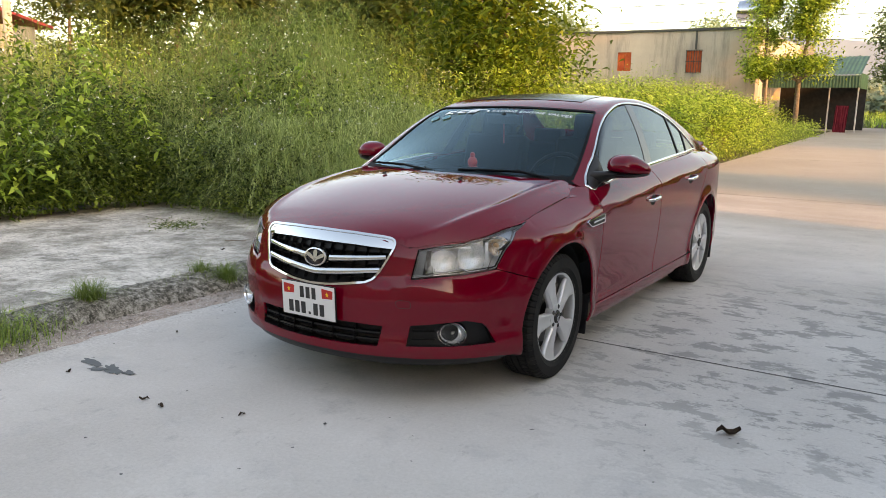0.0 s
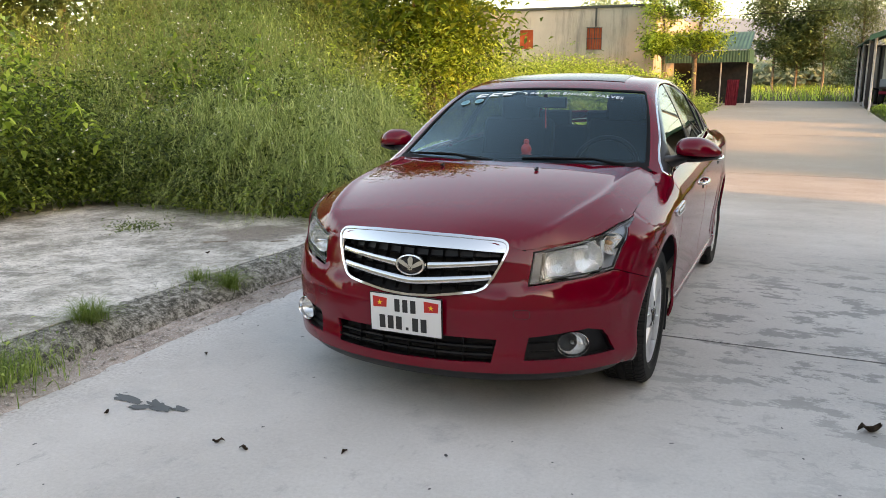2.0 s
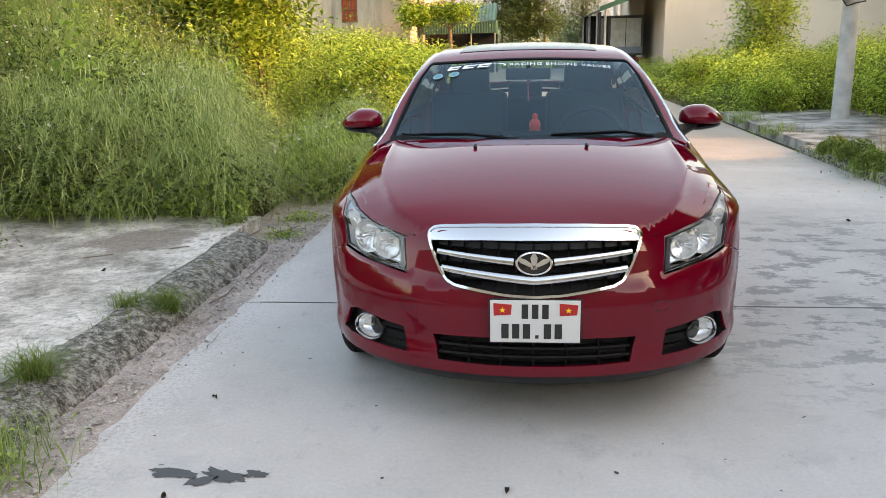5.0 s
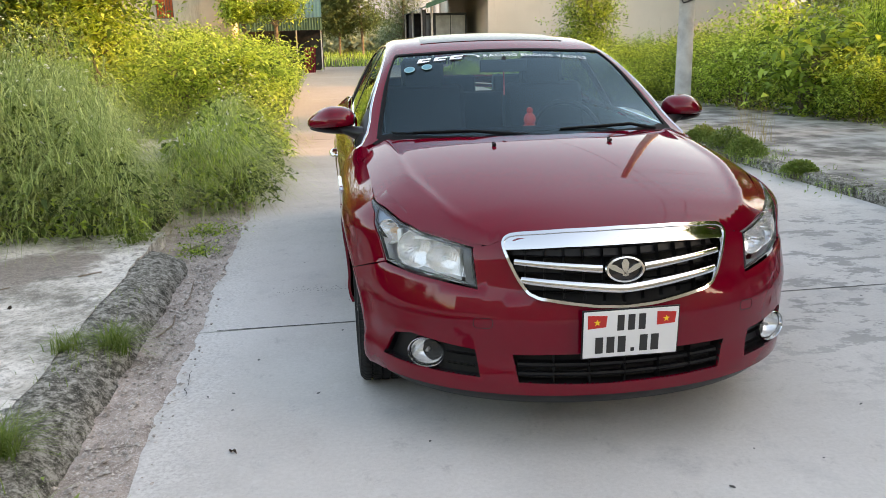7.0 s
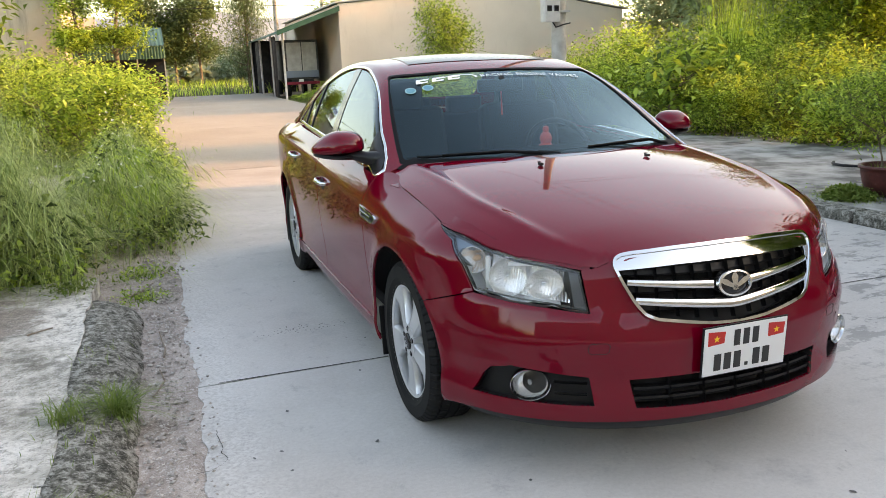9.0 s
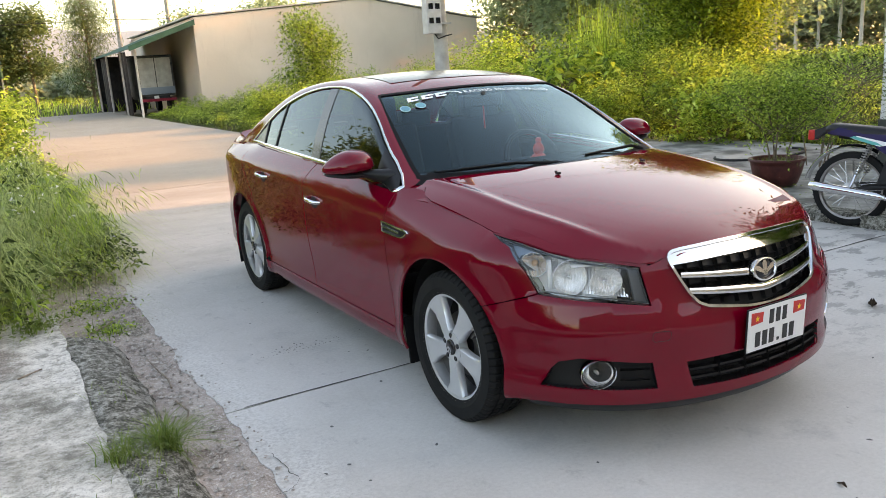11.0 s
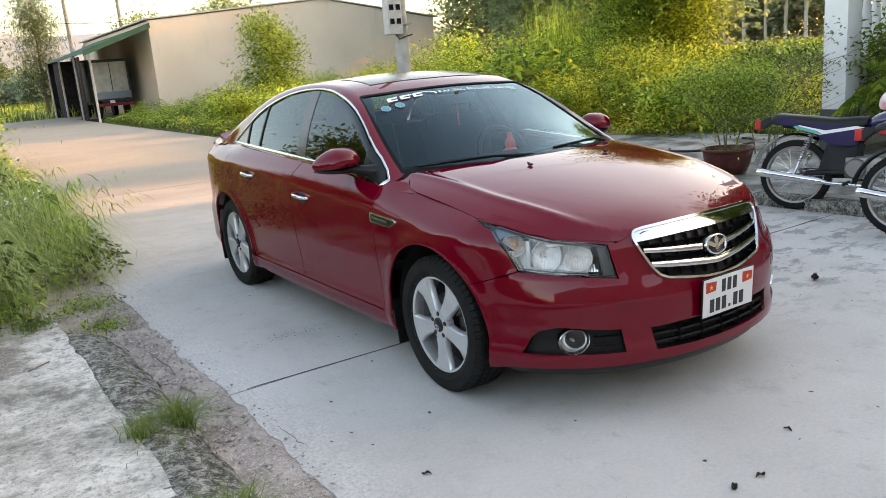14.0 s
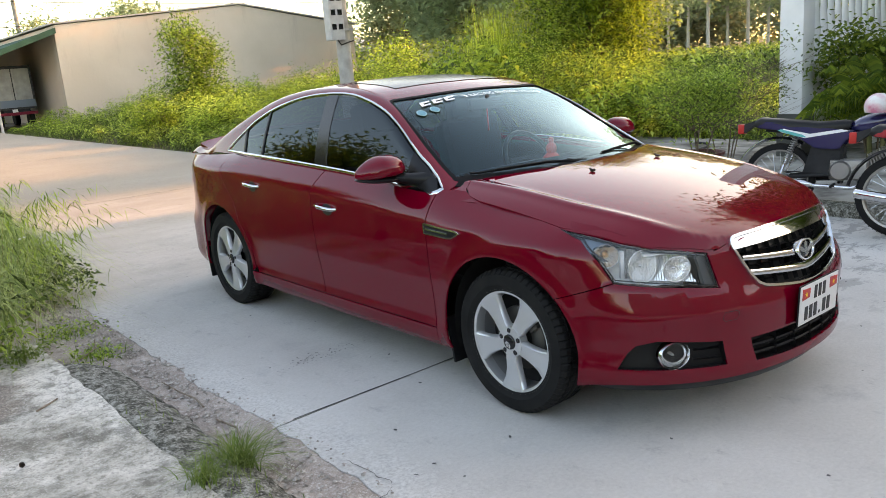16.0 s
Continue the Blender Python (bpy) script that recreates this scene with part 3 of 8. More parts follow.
part("badge_field", bm, GLOSS_BLACK, emblem)
for a in (-48, 0, 48):
    bm = bmesh.new()
    petal = [(0.05, -0.55), (0.16, 0.1), (0.2, 0.5), (0.08, 0.82), (-0.08, 0.82), (-0.2, 0.5), (-0.16, 0.1), (-0.05, -0.55)]
    prism(bm, petal, -0.002, 0.005, "z")
    bmesh.ops.transform(bm, matrix=Matrix.Translation((0, -0.35, 0)) @ Matrix.Rotation(radians(-a), 4, "Z") @ Matrix.Translation((0, 0.35, 0)), verts=bm.verts)
    bm.transform(em @ Matrix.Diagonal((0.064, 0.041, 1, 1)))
    part("badge_petal", bm, BADGE, emblem, smooth=False)

# bonnet
hb = [(0.0, -0.812), (0.2, -0.803), (0.345, -0.782), (0.372, -0.768), (0.395, -0.752), (0.43, -0.742), (0.474, -0.72)]
hb += [(float(hood_ex(y)) - 0.003, y) for y in (-0.65, -0.58, -0.49, -0.39, -0.257, -0.14, 0.0, 0.12, 0.2)] + [(0.765, 0.275), (0.725, 0.335), (0.66, 0.365), (0.5, 0.275), (0.3, 0.19), (0.15, 0.158), (0, 0.15)]
hb = hb + [(-x, y) for x, y in hb[-2:0:-1]]
hood = panel("bonnet", PAINT, car, hb, bonnet, step=0.014, rim=0.016, label="red bonnet with a raised middle")
for sgn in (1, -1):
    nozzle = empty("washer_nozzle")
    nozzle.parent = hood
    bm = bmesh.new()
    box(bm, (0.25 * sgn, -0.002, 0.978), (0.017, 0.021, 0.011), 0.004)
    part("nozzle_body", bm, BLACK, nozzle)
    bm = bmesh.new()
    box(bm, (0.25 * sgn, 0.012, 0.984), (0.012, 0.006, 0.007), 0.002)
    part("nozzle_jet", bm, DARK, nozzle)

for sgn in (1, -1):
    corner = [(0.768, 0.279), (0.729, 0.34), (0.667, 0.371), (0.64, 0.46), (0.74, 0.47), (0.80, 0.47), (0.80, 0.30), (0.787, 0.215)]
    panel("bonnet_corner", PAINT, car, [(sgn * x, y) for x, y in corner], bonnet, out=-0.004, rim=0.01, step=0.025)

# cowl under the glass
bm = bmesh.new()
xs = np.linspace(-0.74, 0.74, 25)
rows = []
for y_off, z_off in ((-0.05, -0.03), (0.06, -0.02), (0.14, 0.035)):
    rows.append([bm.verts.new((x, 0.15 + 0.5 * abs(x) ** 2 * 0.9 + y_off, 0.985 - 0.07 * x * x + z_off)) for x in xs])
for q, s in zip(rows, rows[1:]):
    for k in range(24):
        bm.faces.new((q[k], q[k + 1], s[k + 1], s[k]))
part("cowl_panel", bm, MATT_BLACK, car, "black plastic cowl")

for sgn in (1, -1):
    mir = sgn < 0
    kw = dict(mirror=mir)
    # fender, doors, sill, quarter panel
    fen = uz(arc(0, R_WHEEL, R_ARCH, -17, 139.5, 26)) + [(0.925, 0.642), (0.98, 0.72), (1.063, 0.797), (1.185, 0.836)]
    fen += uz([(y, float(hood_ez(y))) for y in (-0.14, 0.02, 0.12, 0.2)]) + uz([(0.255, 0.917), (0.31, 0.938), (0.37, 0.944), (0.43, 0.938), (0.452, 0.925), (0.458, 0.6), (0.46, 0.3), (0.458, 0.205)])
    panel("fender", PAINT, car, fen, low, step=0.026, **kw)
    door_f = uz([(0.466, 0.299), (0.464, 0.6), (0.459, 0.924)] + [(y, float(belt(y)) - 0.006) for y in (0.6, 0.8, 1.0, 1.2, 1.4)] + [(1.446, 0.89), (1.454, 0.7), (1.453, 0.52), (1.441, 0.36), (1.438, 0.299)])
    front_door = panel("front_door", PAINT, car, door_f, low, step=0.028, **kw)
    door_r = uz([(1.446, 0.299), (1.449, 0.36), (1.461, 0.52), (1.462, 0.7), (1.454, 0.89), (1.409, float(belt(1.41)) - 0.006)] + [(y, float(belt(y)) - 0.006) for y in (1.6, 1.8, 2.0, 2.2, 2.4, 2.62)] + [(2.60, 0.95), (2.535, 0.84), (2.44, 0.745)] + arc(BASE, R_WHEEL, R_ARCH + 0.035, 135, 176, 8) + [(2.235, 0.299)])
    rear_door = panel("rear_door", PAINT, car, door_r, low, step=0.028, **kw)
    sill_top = [(y, 0.291) for y in (0.466, 0.9, 1.44, 1.9, 2.28)]
    sill = uz([(0.352, 0.2), (0.46, 0.2)][1:] + [(0.466, 0.291)] + sill_top[1:] + arc(BASE, R_WHEEL, R_ARCH, 184, 197, 3) + [(1.9, 0.198), (1.2, 0.198)])
    panel("sill", PAINT, car, sill, low, step=0.03, **kw)
    q_poly = uz(arc(BASE, R_WHEEL, R_ARCH, 183, -14, 30)) + [(at_y(3.2), 0.23), (at_y(3.45), 0.24), (U_END - 0.01, 0.24), (U_END - 0.01, 0.9), (at_y(3.5), 0.975), (at_y(3.3), 1.0)]
    q_poly += uz([(3.0, 1.012), (2.8, 1.02), (2.62, float(belt(2.62)) - 0.006), (2.607, 0.95), (2.542, 0.838), (2.446, 0.741)] + arc(BASE, R_WHEEL, R_ARCH + 0.03, 135, 180, 8))
    quarter = panel("quarter_panel", PAINT, car, q_poly, low, step=0.035, **kw)
    panel("tail_lamp", material("tail_lamp_red", (0.35, 0.01, 0.01), 0.12) if sgn > 0 else bpy.data.materials["tail_lamp_red"], car, [(at_y(3.3), 0.80), (at_y(3.55), 0.78), (at_y(3.62), 0.80), (at_y(3.6), 0.93), (at_y(3.5), 0.95), (at_y(3.35), 0.93)], low, out=0.004, rim=0.01, label="red tail lamp", **kw)
    ribbon(uz([(y, 0.285) for y in np.linspace(0.48, 2.2, 30)]), 0.006, low, 0.003, 0.0, PAINT, "sill_ridge", car, mirror=mir)
    # dark shell behind the gaps
    shell = uz([(0.43, 0.22), (0.43, 0.9)] + [(y, float(belt(y)) - 0.03) for y in np.linspace(0.6, 2.6, 12)] + [(2.5, 0.86), (2.25, 0.70), (2.22, 0.22)])
    panel("inner_shell", DARK, car, shell, low, out=-0.014, rim=0, step=0.06, **kw)
    panel("fender_liner", DARK, car, uz([(-0.5, 0.72), (-0.25, 0.74), (0.0, 0.74), (0.46, 0.74), (0.46, 0.915), (0.3, 0.915), (0.1, 0.87), (-0.2, 0.82), (-0.4, 0.79)]), low, out=-0.014, rim=0, step=0.06, **kw)
    # side vent behind the wheel
    vent = empty("fender_vent")
    vent.parent = car
    tagged(vent, "chrome-edged side vent")
    vp = uz([(0.462, 0.80), (0.25, 0.785), (0.225, 0.779), (0.275, 0.752), (0.31, 0.75), (0.462, 0.756)])
    panel("vent_field", BLACK, vent, vp, low, out=0.003, rim=0.004, step=0.02, **kw)
    ribbon(resample(vp, 0.012), 0.008, low, 0.009, 0.003, CHROME, "vent_frame", vent, mirror=mir, closed=True)
    ribbon(uz([(0.45, 0.778), (0.30, 0.769)]), 0.012, low, 0.009, 0.003, CHROME, "vent_bar", vent, mirror=mir)
    # door handles
    for door, y0, z0 in ((front_door, 1.30, 0.805), (rear_door, 2.15, 0.873)):
        handle = empty("door_handle")
        handle.parent = door
        cx = float(low(at_y(y0), z0)[0]) * sgn
        bm = bmesh.new()
        tube(bm, [(cx + sgn * o, y0 + d, z0 + 0.07 * d) for d, o in ((-0.095, -0.006), (-0.08, 0.016), (-0.04, 0.028), (0.03, 0.029), (0.07, 0.02), (0.09, -0.006))], [0.007, 0.010, 0.0115, 0.0115, 0.010, 0.007], 10)
        part("grip", bm, CHROME, handle, "chrome door handle")
        cup_off = [(at_y(y0) + 0.05 * math.cos(a) - 0.012, z0 + 0.032 * math.sin(a) - 0.012) for a in np.linspace(0, math.tau, 20)[:-1]]
        panel("cup", DARK, handle, cup_off, low, out=0.0012, rim=0.002, step=0.015, **kw)
    # wheel housing
    for yc in (0.0, BASE):
        bm = bmesh.new()
        prof = [(0.385, 0.815), (0.39, 0.78), (0.40, 0.52)]
        rings = lathe(bm, prof, 40, "x")
        bmesh.ops.contextual_create(bm, geom=rings[-1])
        bmesh.ops.translate(bm, vec=(0, yc, R_WHEEL), verts=bm.verts)
        bmesh.ops.delete(bm, geom=[f for f in bm.faces if len(f.verts) == 4 and f.calc_center_median().z < 0.22], context="FACES")
        for v in bm.verts:
            v.co.z = max(v.co.z, 0.2)
        bm.transform(Matrix.Diagonal((sgn, 1, 1, 1)))
        part("wheel_housing", bm, DARK, car)
    # mud flaps
    for yc, w in ((0.385, 0.15), (BASE + 0.385, 0.14)):
        bm = bmesh.new()
        box(bm, (sgn * 0.775, yc, 0.245), (w, 0.012, 0.22), 0.005, Euler((radians(-10), 0, 0)).to_matrix())
        part("mud_flap", bm, BLACK, car, "black mud flap")

# cabin shell with its openings
def edge_side(ys, sgn=1):
    return [(y, v_of_z(y, float(belt(y)) - 0.012) if sgn > 0 else 2 - v_of_z(y, float(belt(y)) - 0.012)) for y in ys]


def top_pts(pts):
    return [(y, v_of_x(y, x)) for x, y in pts]


def side_pts(pts, sgn=1):
    return [(y, v_of_z(y, z)) for y, z in pts]


WS = [(0.0, 0.165), (0.15, 0.172), (0.3, 0.205), (0.5, 0.295), (0.66, 0.395), (0.698, 0.44), (0.668, 0.62), (0.635, 0.78), (0.60, 0.93), (0.562, 1.065), (0.545, 1.09), (0.39, 1.063), (0.2, 1.05), (0, 1.046)]
WS_ALL = [(x, y) for x, y in WS] + [(-x, y) for x, y in WS[-2:0:-1]]
BS = [(0.0, 2.40), (0.3, 2.405), (0.52, 2.43), (0.55, 2.46), (0.60, 2.7), (0.63, 2.88), (0.61, 2.93), (0.4, 3.0), (0.2, 3.03), (0, 3.035)]
BS_ALL = BS + [(-x, y) for x, y in BS[-2:0:-1]]
ys_top = [0.5, 0.58, 0.66, 0.75, 0.85, 0.95, 1.05, 1.15, 1.25, 1.392, 1.5, 1.62, 1.72, 1.82, 1.95, 2.08, 2.2, 2.317, 2.42, 2.5, 2.58, 2.644, 2.70]
DLO = [(0.455, 0.932), (0.437, 0.943)] + [(y, float(dlo_top(y))) for y in ys_top] + [(2.755, 1.05), (2.745, 1.042)] + [(y, float(belt(y))) for y in np.linspace(2.6, 0.55, 14)]
dlo_v = side_pts(DLO)
ys = [0.415, 0.5, 0.7, 0.9, 1.2, 1.5, 1.8, 2.1, 2.4, 2.7, 2.8, 2.9, 3.0, 3.2, 3.4, 3.56]
outer_edge = edge_side(ys) + [(3.58, v_of_x(3.58, 0.5)), (3.58, 1.0), (3.58, v_of_x(3.58, -0.5))] + [(y, 2 - v) for y, v in edge_side(ys)[::-1]]
outer_edge += top_pts([(-0.72, 0.41), (-0.66, 0.365), (-0.5, 0.265), (-0.3, 0.175), (0, 0.135), (0.3, 0.175), (0.5, 0.265), (0.66, 0.365), (0.72, 0.41)])
SC = (1.0, 1.4)
roof = panel("roof", PAINT, car, outer_edge, cab, holes=[top_pts(WS_ALL), top_pts(BS_ALL), dlo_v, [(y, 2 - v) for y, v in dlo_v]], step=0.03, scale=SC, rim=0.012, label="red roof with pillars and boot lid")
windscreen = panel("windscreen", GLASS_W, car, top_pts(WS_ALL), cab, out=-0.004, rim=0, step=0.03, scale=SC, label="lightly tinted windscreen")
_ws = resample(top_pts(WS_ALL), 0.02)
_wd = np.roll(np.array(_ws), -1, 0) - np.roll(np.array(_ws), 1, 0)
_wd = np.abs(_wd) / np.linalg.norm(_wd, axis=1, keepdims=True)
ribbon(_ws, 0.010 * _wd[:, 0] + 0.022 * _wd[:, 1], cab, 0.0015, 0.008, MATT_BLACK, "windscreen_border", windscreen, closed=True)
ribbon(top_pts([(x, float(np.interp(abs(x), [p[0] for p in WS[:6]], [p[1] for p in WS[:6]])) - 0.012) for x in np.linspace(-0.69, 0.69, 50)]), 0.05, cab, 0.004, 0.012, MATT_BLACK, "cowl_strip", windscreen, "black strip under the glass")
panel("rear_window", GLASS_R, car, top_pts(BS_ALL), cab, out=-0.004, rim=0, step=0.05, scale=SC)
sunroof = [(0.40, 1.24), (0.38, 1.66), (0.0, 1.68), (-0.38, 1.66), (-0.40, 1.24), (0, 1.215)]
panel("sunroof", material("roof_glass", (0.012, 0.012, 0.014), 0.2, spec=0.25), car, top_pts(sunroof), cab, out=0.003, rim=0.004, step=0.04, scale=SC, label="dark glass sunroof panel")


def strip(pts):
    return [(y, v_of_z(y, z)) for y, z in pts]


for sgn in (1, -1):
    mir = sgn < 0
    kw = dict(mirror=mir, scale=SC)
    glass_f = [(0.70, float(belt(0.7)) + 0.006)] + [(y, float(dlo_top(y)) - 0.012) for y in (0.70, 0.75, 0.85, 0.95, 1.05, 1.15, 1.25, 1.392, 1.5, 1.535)] + [(1.53, 1.33), (1.50, 1.2), (1.45, 1.06), (1.418, float(belt(1.418)) + 0.004)]
    panel("front_window", GLASS_S, car, strip(glass_f), cab, out=-0.005, rim=0, step=0.04, label="dark tinted side window", **kw)
    sail = [(0.46, 0.936)] + [(y, float(dlo_top(y)) - 0.008) for y in (0.5, 0.58, 0.66, 0.70)] + [(0.70, float(belt(0.7)) + 0.002)]
    panel("mirror_sail", BLACK, car, strip(sail), cab, out=-0.002, rim=0.006, step=0.03, label="black mirror base", **kw)
    pil = [(1.422, float(belt(1.42)) + 0.004), (1.455, 1.06), (1.505, 1.2), (1.535, 1.33), (1.54, float(dlo_top(1.54)) - 0.01), (1.655, float(dlo_top(1.655)) - 0.01), (1.63, 1.25), (1.59, 1.1), (1.556, float(belt(1.556)) + 0.004)]
    panel("door_pillar", GLOSS_BLACK, car, strip(pil), cab, out=-0.002, rim=0.006, step=0.03, label="black pillar between the doors", **kw)
    glass_r = [(1.56, float(belt(1.56)) + 0.006), (1.595, 1.1), (1.635, 1.25), (1.66, float(dlo_top(1.66)) - 0.012)] + [(y, float(dlo_top(y)) - 0.012) for y in (1.75, 1.9, 2.08, 2.2, 2.26)] + [(2.24, 1.2), (2.2, float(belt(2.2)) + 0.006)]
    panel("rear_side_window", GLASS_S, car, strip(glass_r), cab, out=-0.005, rim=0, step=0.04, label="dark tinted side window", **kw)
    glass_q = [(2.225, float(belt(2.22)) + 0.006), (2.265, 1.2), (2.285, float(dlo_top(2.285)) - 0.012)] + [(y, float(dlo_top(y)) - 0.012) for y in (2.4, 2.52)] + [(2.5, 1.12), (2.455, float(belt(2.455)) + 0.006)]
    panel("quarter_window", GLASS_S, car, strip(glass_q), cab, out=-0.005, rim=0, step=0.04, **kw)
    tip = [(2.475, float(belt(2.475)) + 0.006), (2.52, 1.12), (2.54, float(dlo_top(2.54)) - 0.012), (2.62, float(dlo_top(2.62)) - 0.012), (2.70, 1.053)]
    panel("window_corner", GLOSS_BLACK, car, strip(tip), cab, out=-0.002, rim=0.004, step=0.03, **kw)
    panel("window_backing", DARK, car, strip([(0.47, 0.945), (0.66, 1.05), (0.70, 0.96)]), cab, out=-0.012, rim=0, step=0.05, **kw)
    for a, b in (((2.207, float(belt(2.207))), (2.275, float(dlo_top(2.275)) - 0.01)), ((2.462, float(belt(2.46))), (2.53, float(dlo_top(2.53)) - 0.01))):
        ribbon(strip([(a[0] + (b[0] - a[0]) * t, a[1] + (b[1] - a[1]) * t) for t in np.linspace(0, 1, 8)]), 0.022, cab, 0.002, 0.006, BLACK, "window_divider", car, mirror=mir)
    loop = np.array(resample(dlo_v, 0.02))
    shrink = (loop - loop.mean(0)) * (0.996, 0.975) + loop.mean(0)
    ribbon([tuple(p) for p in shrink], 0.017, cab, 0.005, 0.004, CHROME, "window_trim", car, "chrome window surround", mirror=mir, closed=True)

    # headlamp
    lampu = [(sgn * u, z) for u, z in HEAD]
    head = empty("headlamp")
    head.parent = car
    tagged(head, "clear headlamp with chrome reflectors")
    panel("headlamp_housing", LAMP_SILVER, head, grow(lampu, -0.004), low, out=-0.098, rim=0, step=0.03)
    wall_strip("headlamp_wall", grow(lampu, -0.002), low, -0.004, -0.10, LAMP_SILVER, head)
    panel("headlamp_lens", GLASS_L, head, grow(lampu, -0.003), low, out=-0.002, rim=0.006, step=0.025, label="clear lens")
    top_e = [(sgn * u, z) for u, z in ((0.50, 0.722), (0.536, 0.7335), (0.66, 0.7515), (0.77, 0.7615), (0.89, 0.7865), (1.02, 0.8165), (1.19, 0.8365))]
    panel("lamp_closing_strip", PAINT, car, top_e + [(u, z + 0.03) for u, z in top_e[::-1]], low, out=-0.006, rim=0, step=0.025)
    bezel = grow(lampu, -0.009)
    ribbon(resample(bezel, 0.02), 0.005, low, -0.006, 0.012, LAMP_DARK, "headlamp_bezel", head, "dark inner bezel", closed=True)
    panel("headlamp_corner", LAMP_BLUE, head, [(sgn * u, z) for u, z in ((1.168, 0.827), (1.065, 0.793), (1.012, 0.748), (1.004, 0.775), (0.965, 0.787), (0.90, 0.781), (1.02, 0.808))], low, out=-0.01, rim=0.03, step=0.02, label="smoked corner of the lamp")
    panel("headlamp_inner_panel", LAMP_GREY, head, [(sgn * u, z) for u, z in ((0.509, 0.609), (0.553, 0.614), (0.578, 0.732), (0.538, 0.727))], low, out=-0.02, rim=0.03, step=0.02, label="dark grey inner panel of the lamp")
    # fluted plate behind the bowls
    v, f = [], []
    nu = 61
    for q in range(7):
        for k in range(nu):
            u = 0.556 + 0.35 * k / (nu - 1)
            z0, z1 = np.interp(u, (0.505, 0.64, 0.78, 0.922), (0.609, 0.623, 0.633, 0.647)), np.interp(u, (0.536, 0.66, 0.77, 0.89, 1.02), (0.727, 0.745, 0.755, 0.780, 0.81))
            v.append(low(u * sgn, z0 + (z1 - z0) * q / 6, -0.060 - 0.010 * math.sin(math.pi * q / 6) + 0.0035 * (k % 2)))
    for q in range(6):
        for k in range(nu - 1):
            a_ = q * nu + k
            f.append((a_, a_ + 1, a_ + nu + 1, a_ + nu))
    part_mesh("fluted_plate", mesh_from("fluted_plate", v, f, LAMP_CHROME, smooth=False), head, "fluted silver reflector plate")
    for u, z, r, sx in ((0.652, 0.678, 0.050, 1.2), (0.79, 0.692, 0.066, 0.95), (0.948, 0.735, 0.046, 1.1)):
        c = Vector(low(u * sgn, z))
        n = Vector((0.40 * sgn, -1, 0.02)).normalized() if u < 0.9 else Vector((1.0 * sgn, -1, 0.02)).normalized()
        m = Matrix.Translation(c - n * (0.026 if u < 0.9 else 0.024)) @ n.to_track_quat("Z", "Y").to_matrix().to_4x4() @ Matrix.Diagonal((sx, 1, 1, 1))
        bm = bmesh.new()
        rings = lathe(bm, [(r * 1.01, -0.004), (r, 0.0), (r * 0.97, -0.006), (r * 0.86, -0.022), (r * 0.66, -0.036), (r * 0.40, -0.046), (0.012, -0.05)], 72, "z")
        for amp, ring in zip((0.0015, 0.002, 0.0012), rings[3:6]):
            for j, vv in enumerate(ring):
                vv.co.z += amp * (1 if j // 2 % 2 else -1)
        bm.transform(m)
        part("reflector", bm, LAMP_CHROME, head, "fluted chrome reflector", angle=30)
        bm = bmesh.new()
        lathe(bm, [(0.0005, -0.016), (0.009, -0.019), (0.011, -0.046)], 16, "z")
        bm.transform(m)
        part("bulb", bm, AMBER if u > 0.9 else CHROME, head, "amber bulb" if u > 0.9 else "")
    for u, z, w, h in ((0.874, 0.70, 0.016, 0.11), (0.70, 0.737, 0.17, 0.010)):
        c = Vector(low(u * sgn, z))
        bm = bmesh.new()
        n = Vector((0.55 * sgn, -1, 0)).normalized()
        box(bm, c - n * 0.036, (w, 0.02, h), 0.006, n.to_track_quat("-Y", "Z").to_matrix())
        part("reflector_fin", bm, LAMP_SILVER, head)

    # wing mirror
    wing = empty("wing_mirror")
    wing.parent = car
    tagged(wing, "red wing mirror on a black arm")
    bm = bmesh.new()
    bmesh.ops.create_uvsphere(bm, u_segments=36, v_segments=24, radius=1)
    for v in bm.verts:
        x, y, z = v.co
        flat = 1 - 0.42 * max(0, x) ** 1.6
        top = math.copysign(abs(z) ** 0.82, z)
        v.co = (0.912 + 0.118 * math.copysign(abs(x) ** (0.9 if x > 0 else 0.6), x), 0.605 + (0.095 if y < 0 else 0.05) * y * (1 - 0.25 * max(0, x) ** 2) + 0.035 * max(0, x), (1.043 + 0.074 * top * flat if z > 0 else 1.043 + 0.036 * top) - 0.012 * max(0, x))
    bm.transform(Matrix.Translation((0, 0.06, 0.008)) @ Matrix.Diagonal((sgn, 1.12, 0.982, 1)))
    bmesh.ops.recalc_face_normals(bm, faces=bm.faces)
    part("mirror_cap", bm, PAINT, wing, "red mirror cap", angle=80)
    bm = bmesh.new()
    bmesh.ops.create_uvsphere(bm, u_segments=32, v_segments=12, radius=1)
    for v in bm.verts:
        x, y, z = v.co
        v.co = (0.90 + 0.122 * x, 0.61 + 0.082 * y + 0.03 * max(0, x), 1.003 + 0.02 * z + 0.008 * x)
    bm.transform(Matrix.Translation((0, 0.06, 0.006)) @ Matrix.Diagonal((sgn, 1.12, 0.982, 1)))
    bmesh.ops.recalc_face_normals(bm, faces=bm.faces)
    part("mirror_foot", bm, BLACK, wing, "black underside")
    bm = bmesh.new()
    secs = []
    for x, y, z, ry, rz in ((0.765, 0.60, 0.974, 0.075, 0.040), (0.80, 0.64, 0.980, 0.06, 0.032), (0.84, 0.68, 0.99, 0.05, 0.024), (0.88, 0.71, 1.0, 0.05, 0.018)):
        secs.append([bm.verts.new((x, y + ry * math.cos(k * math.tau / 12), z + rz * math.sin(k * math.tau / 12))) for k in range(12)])
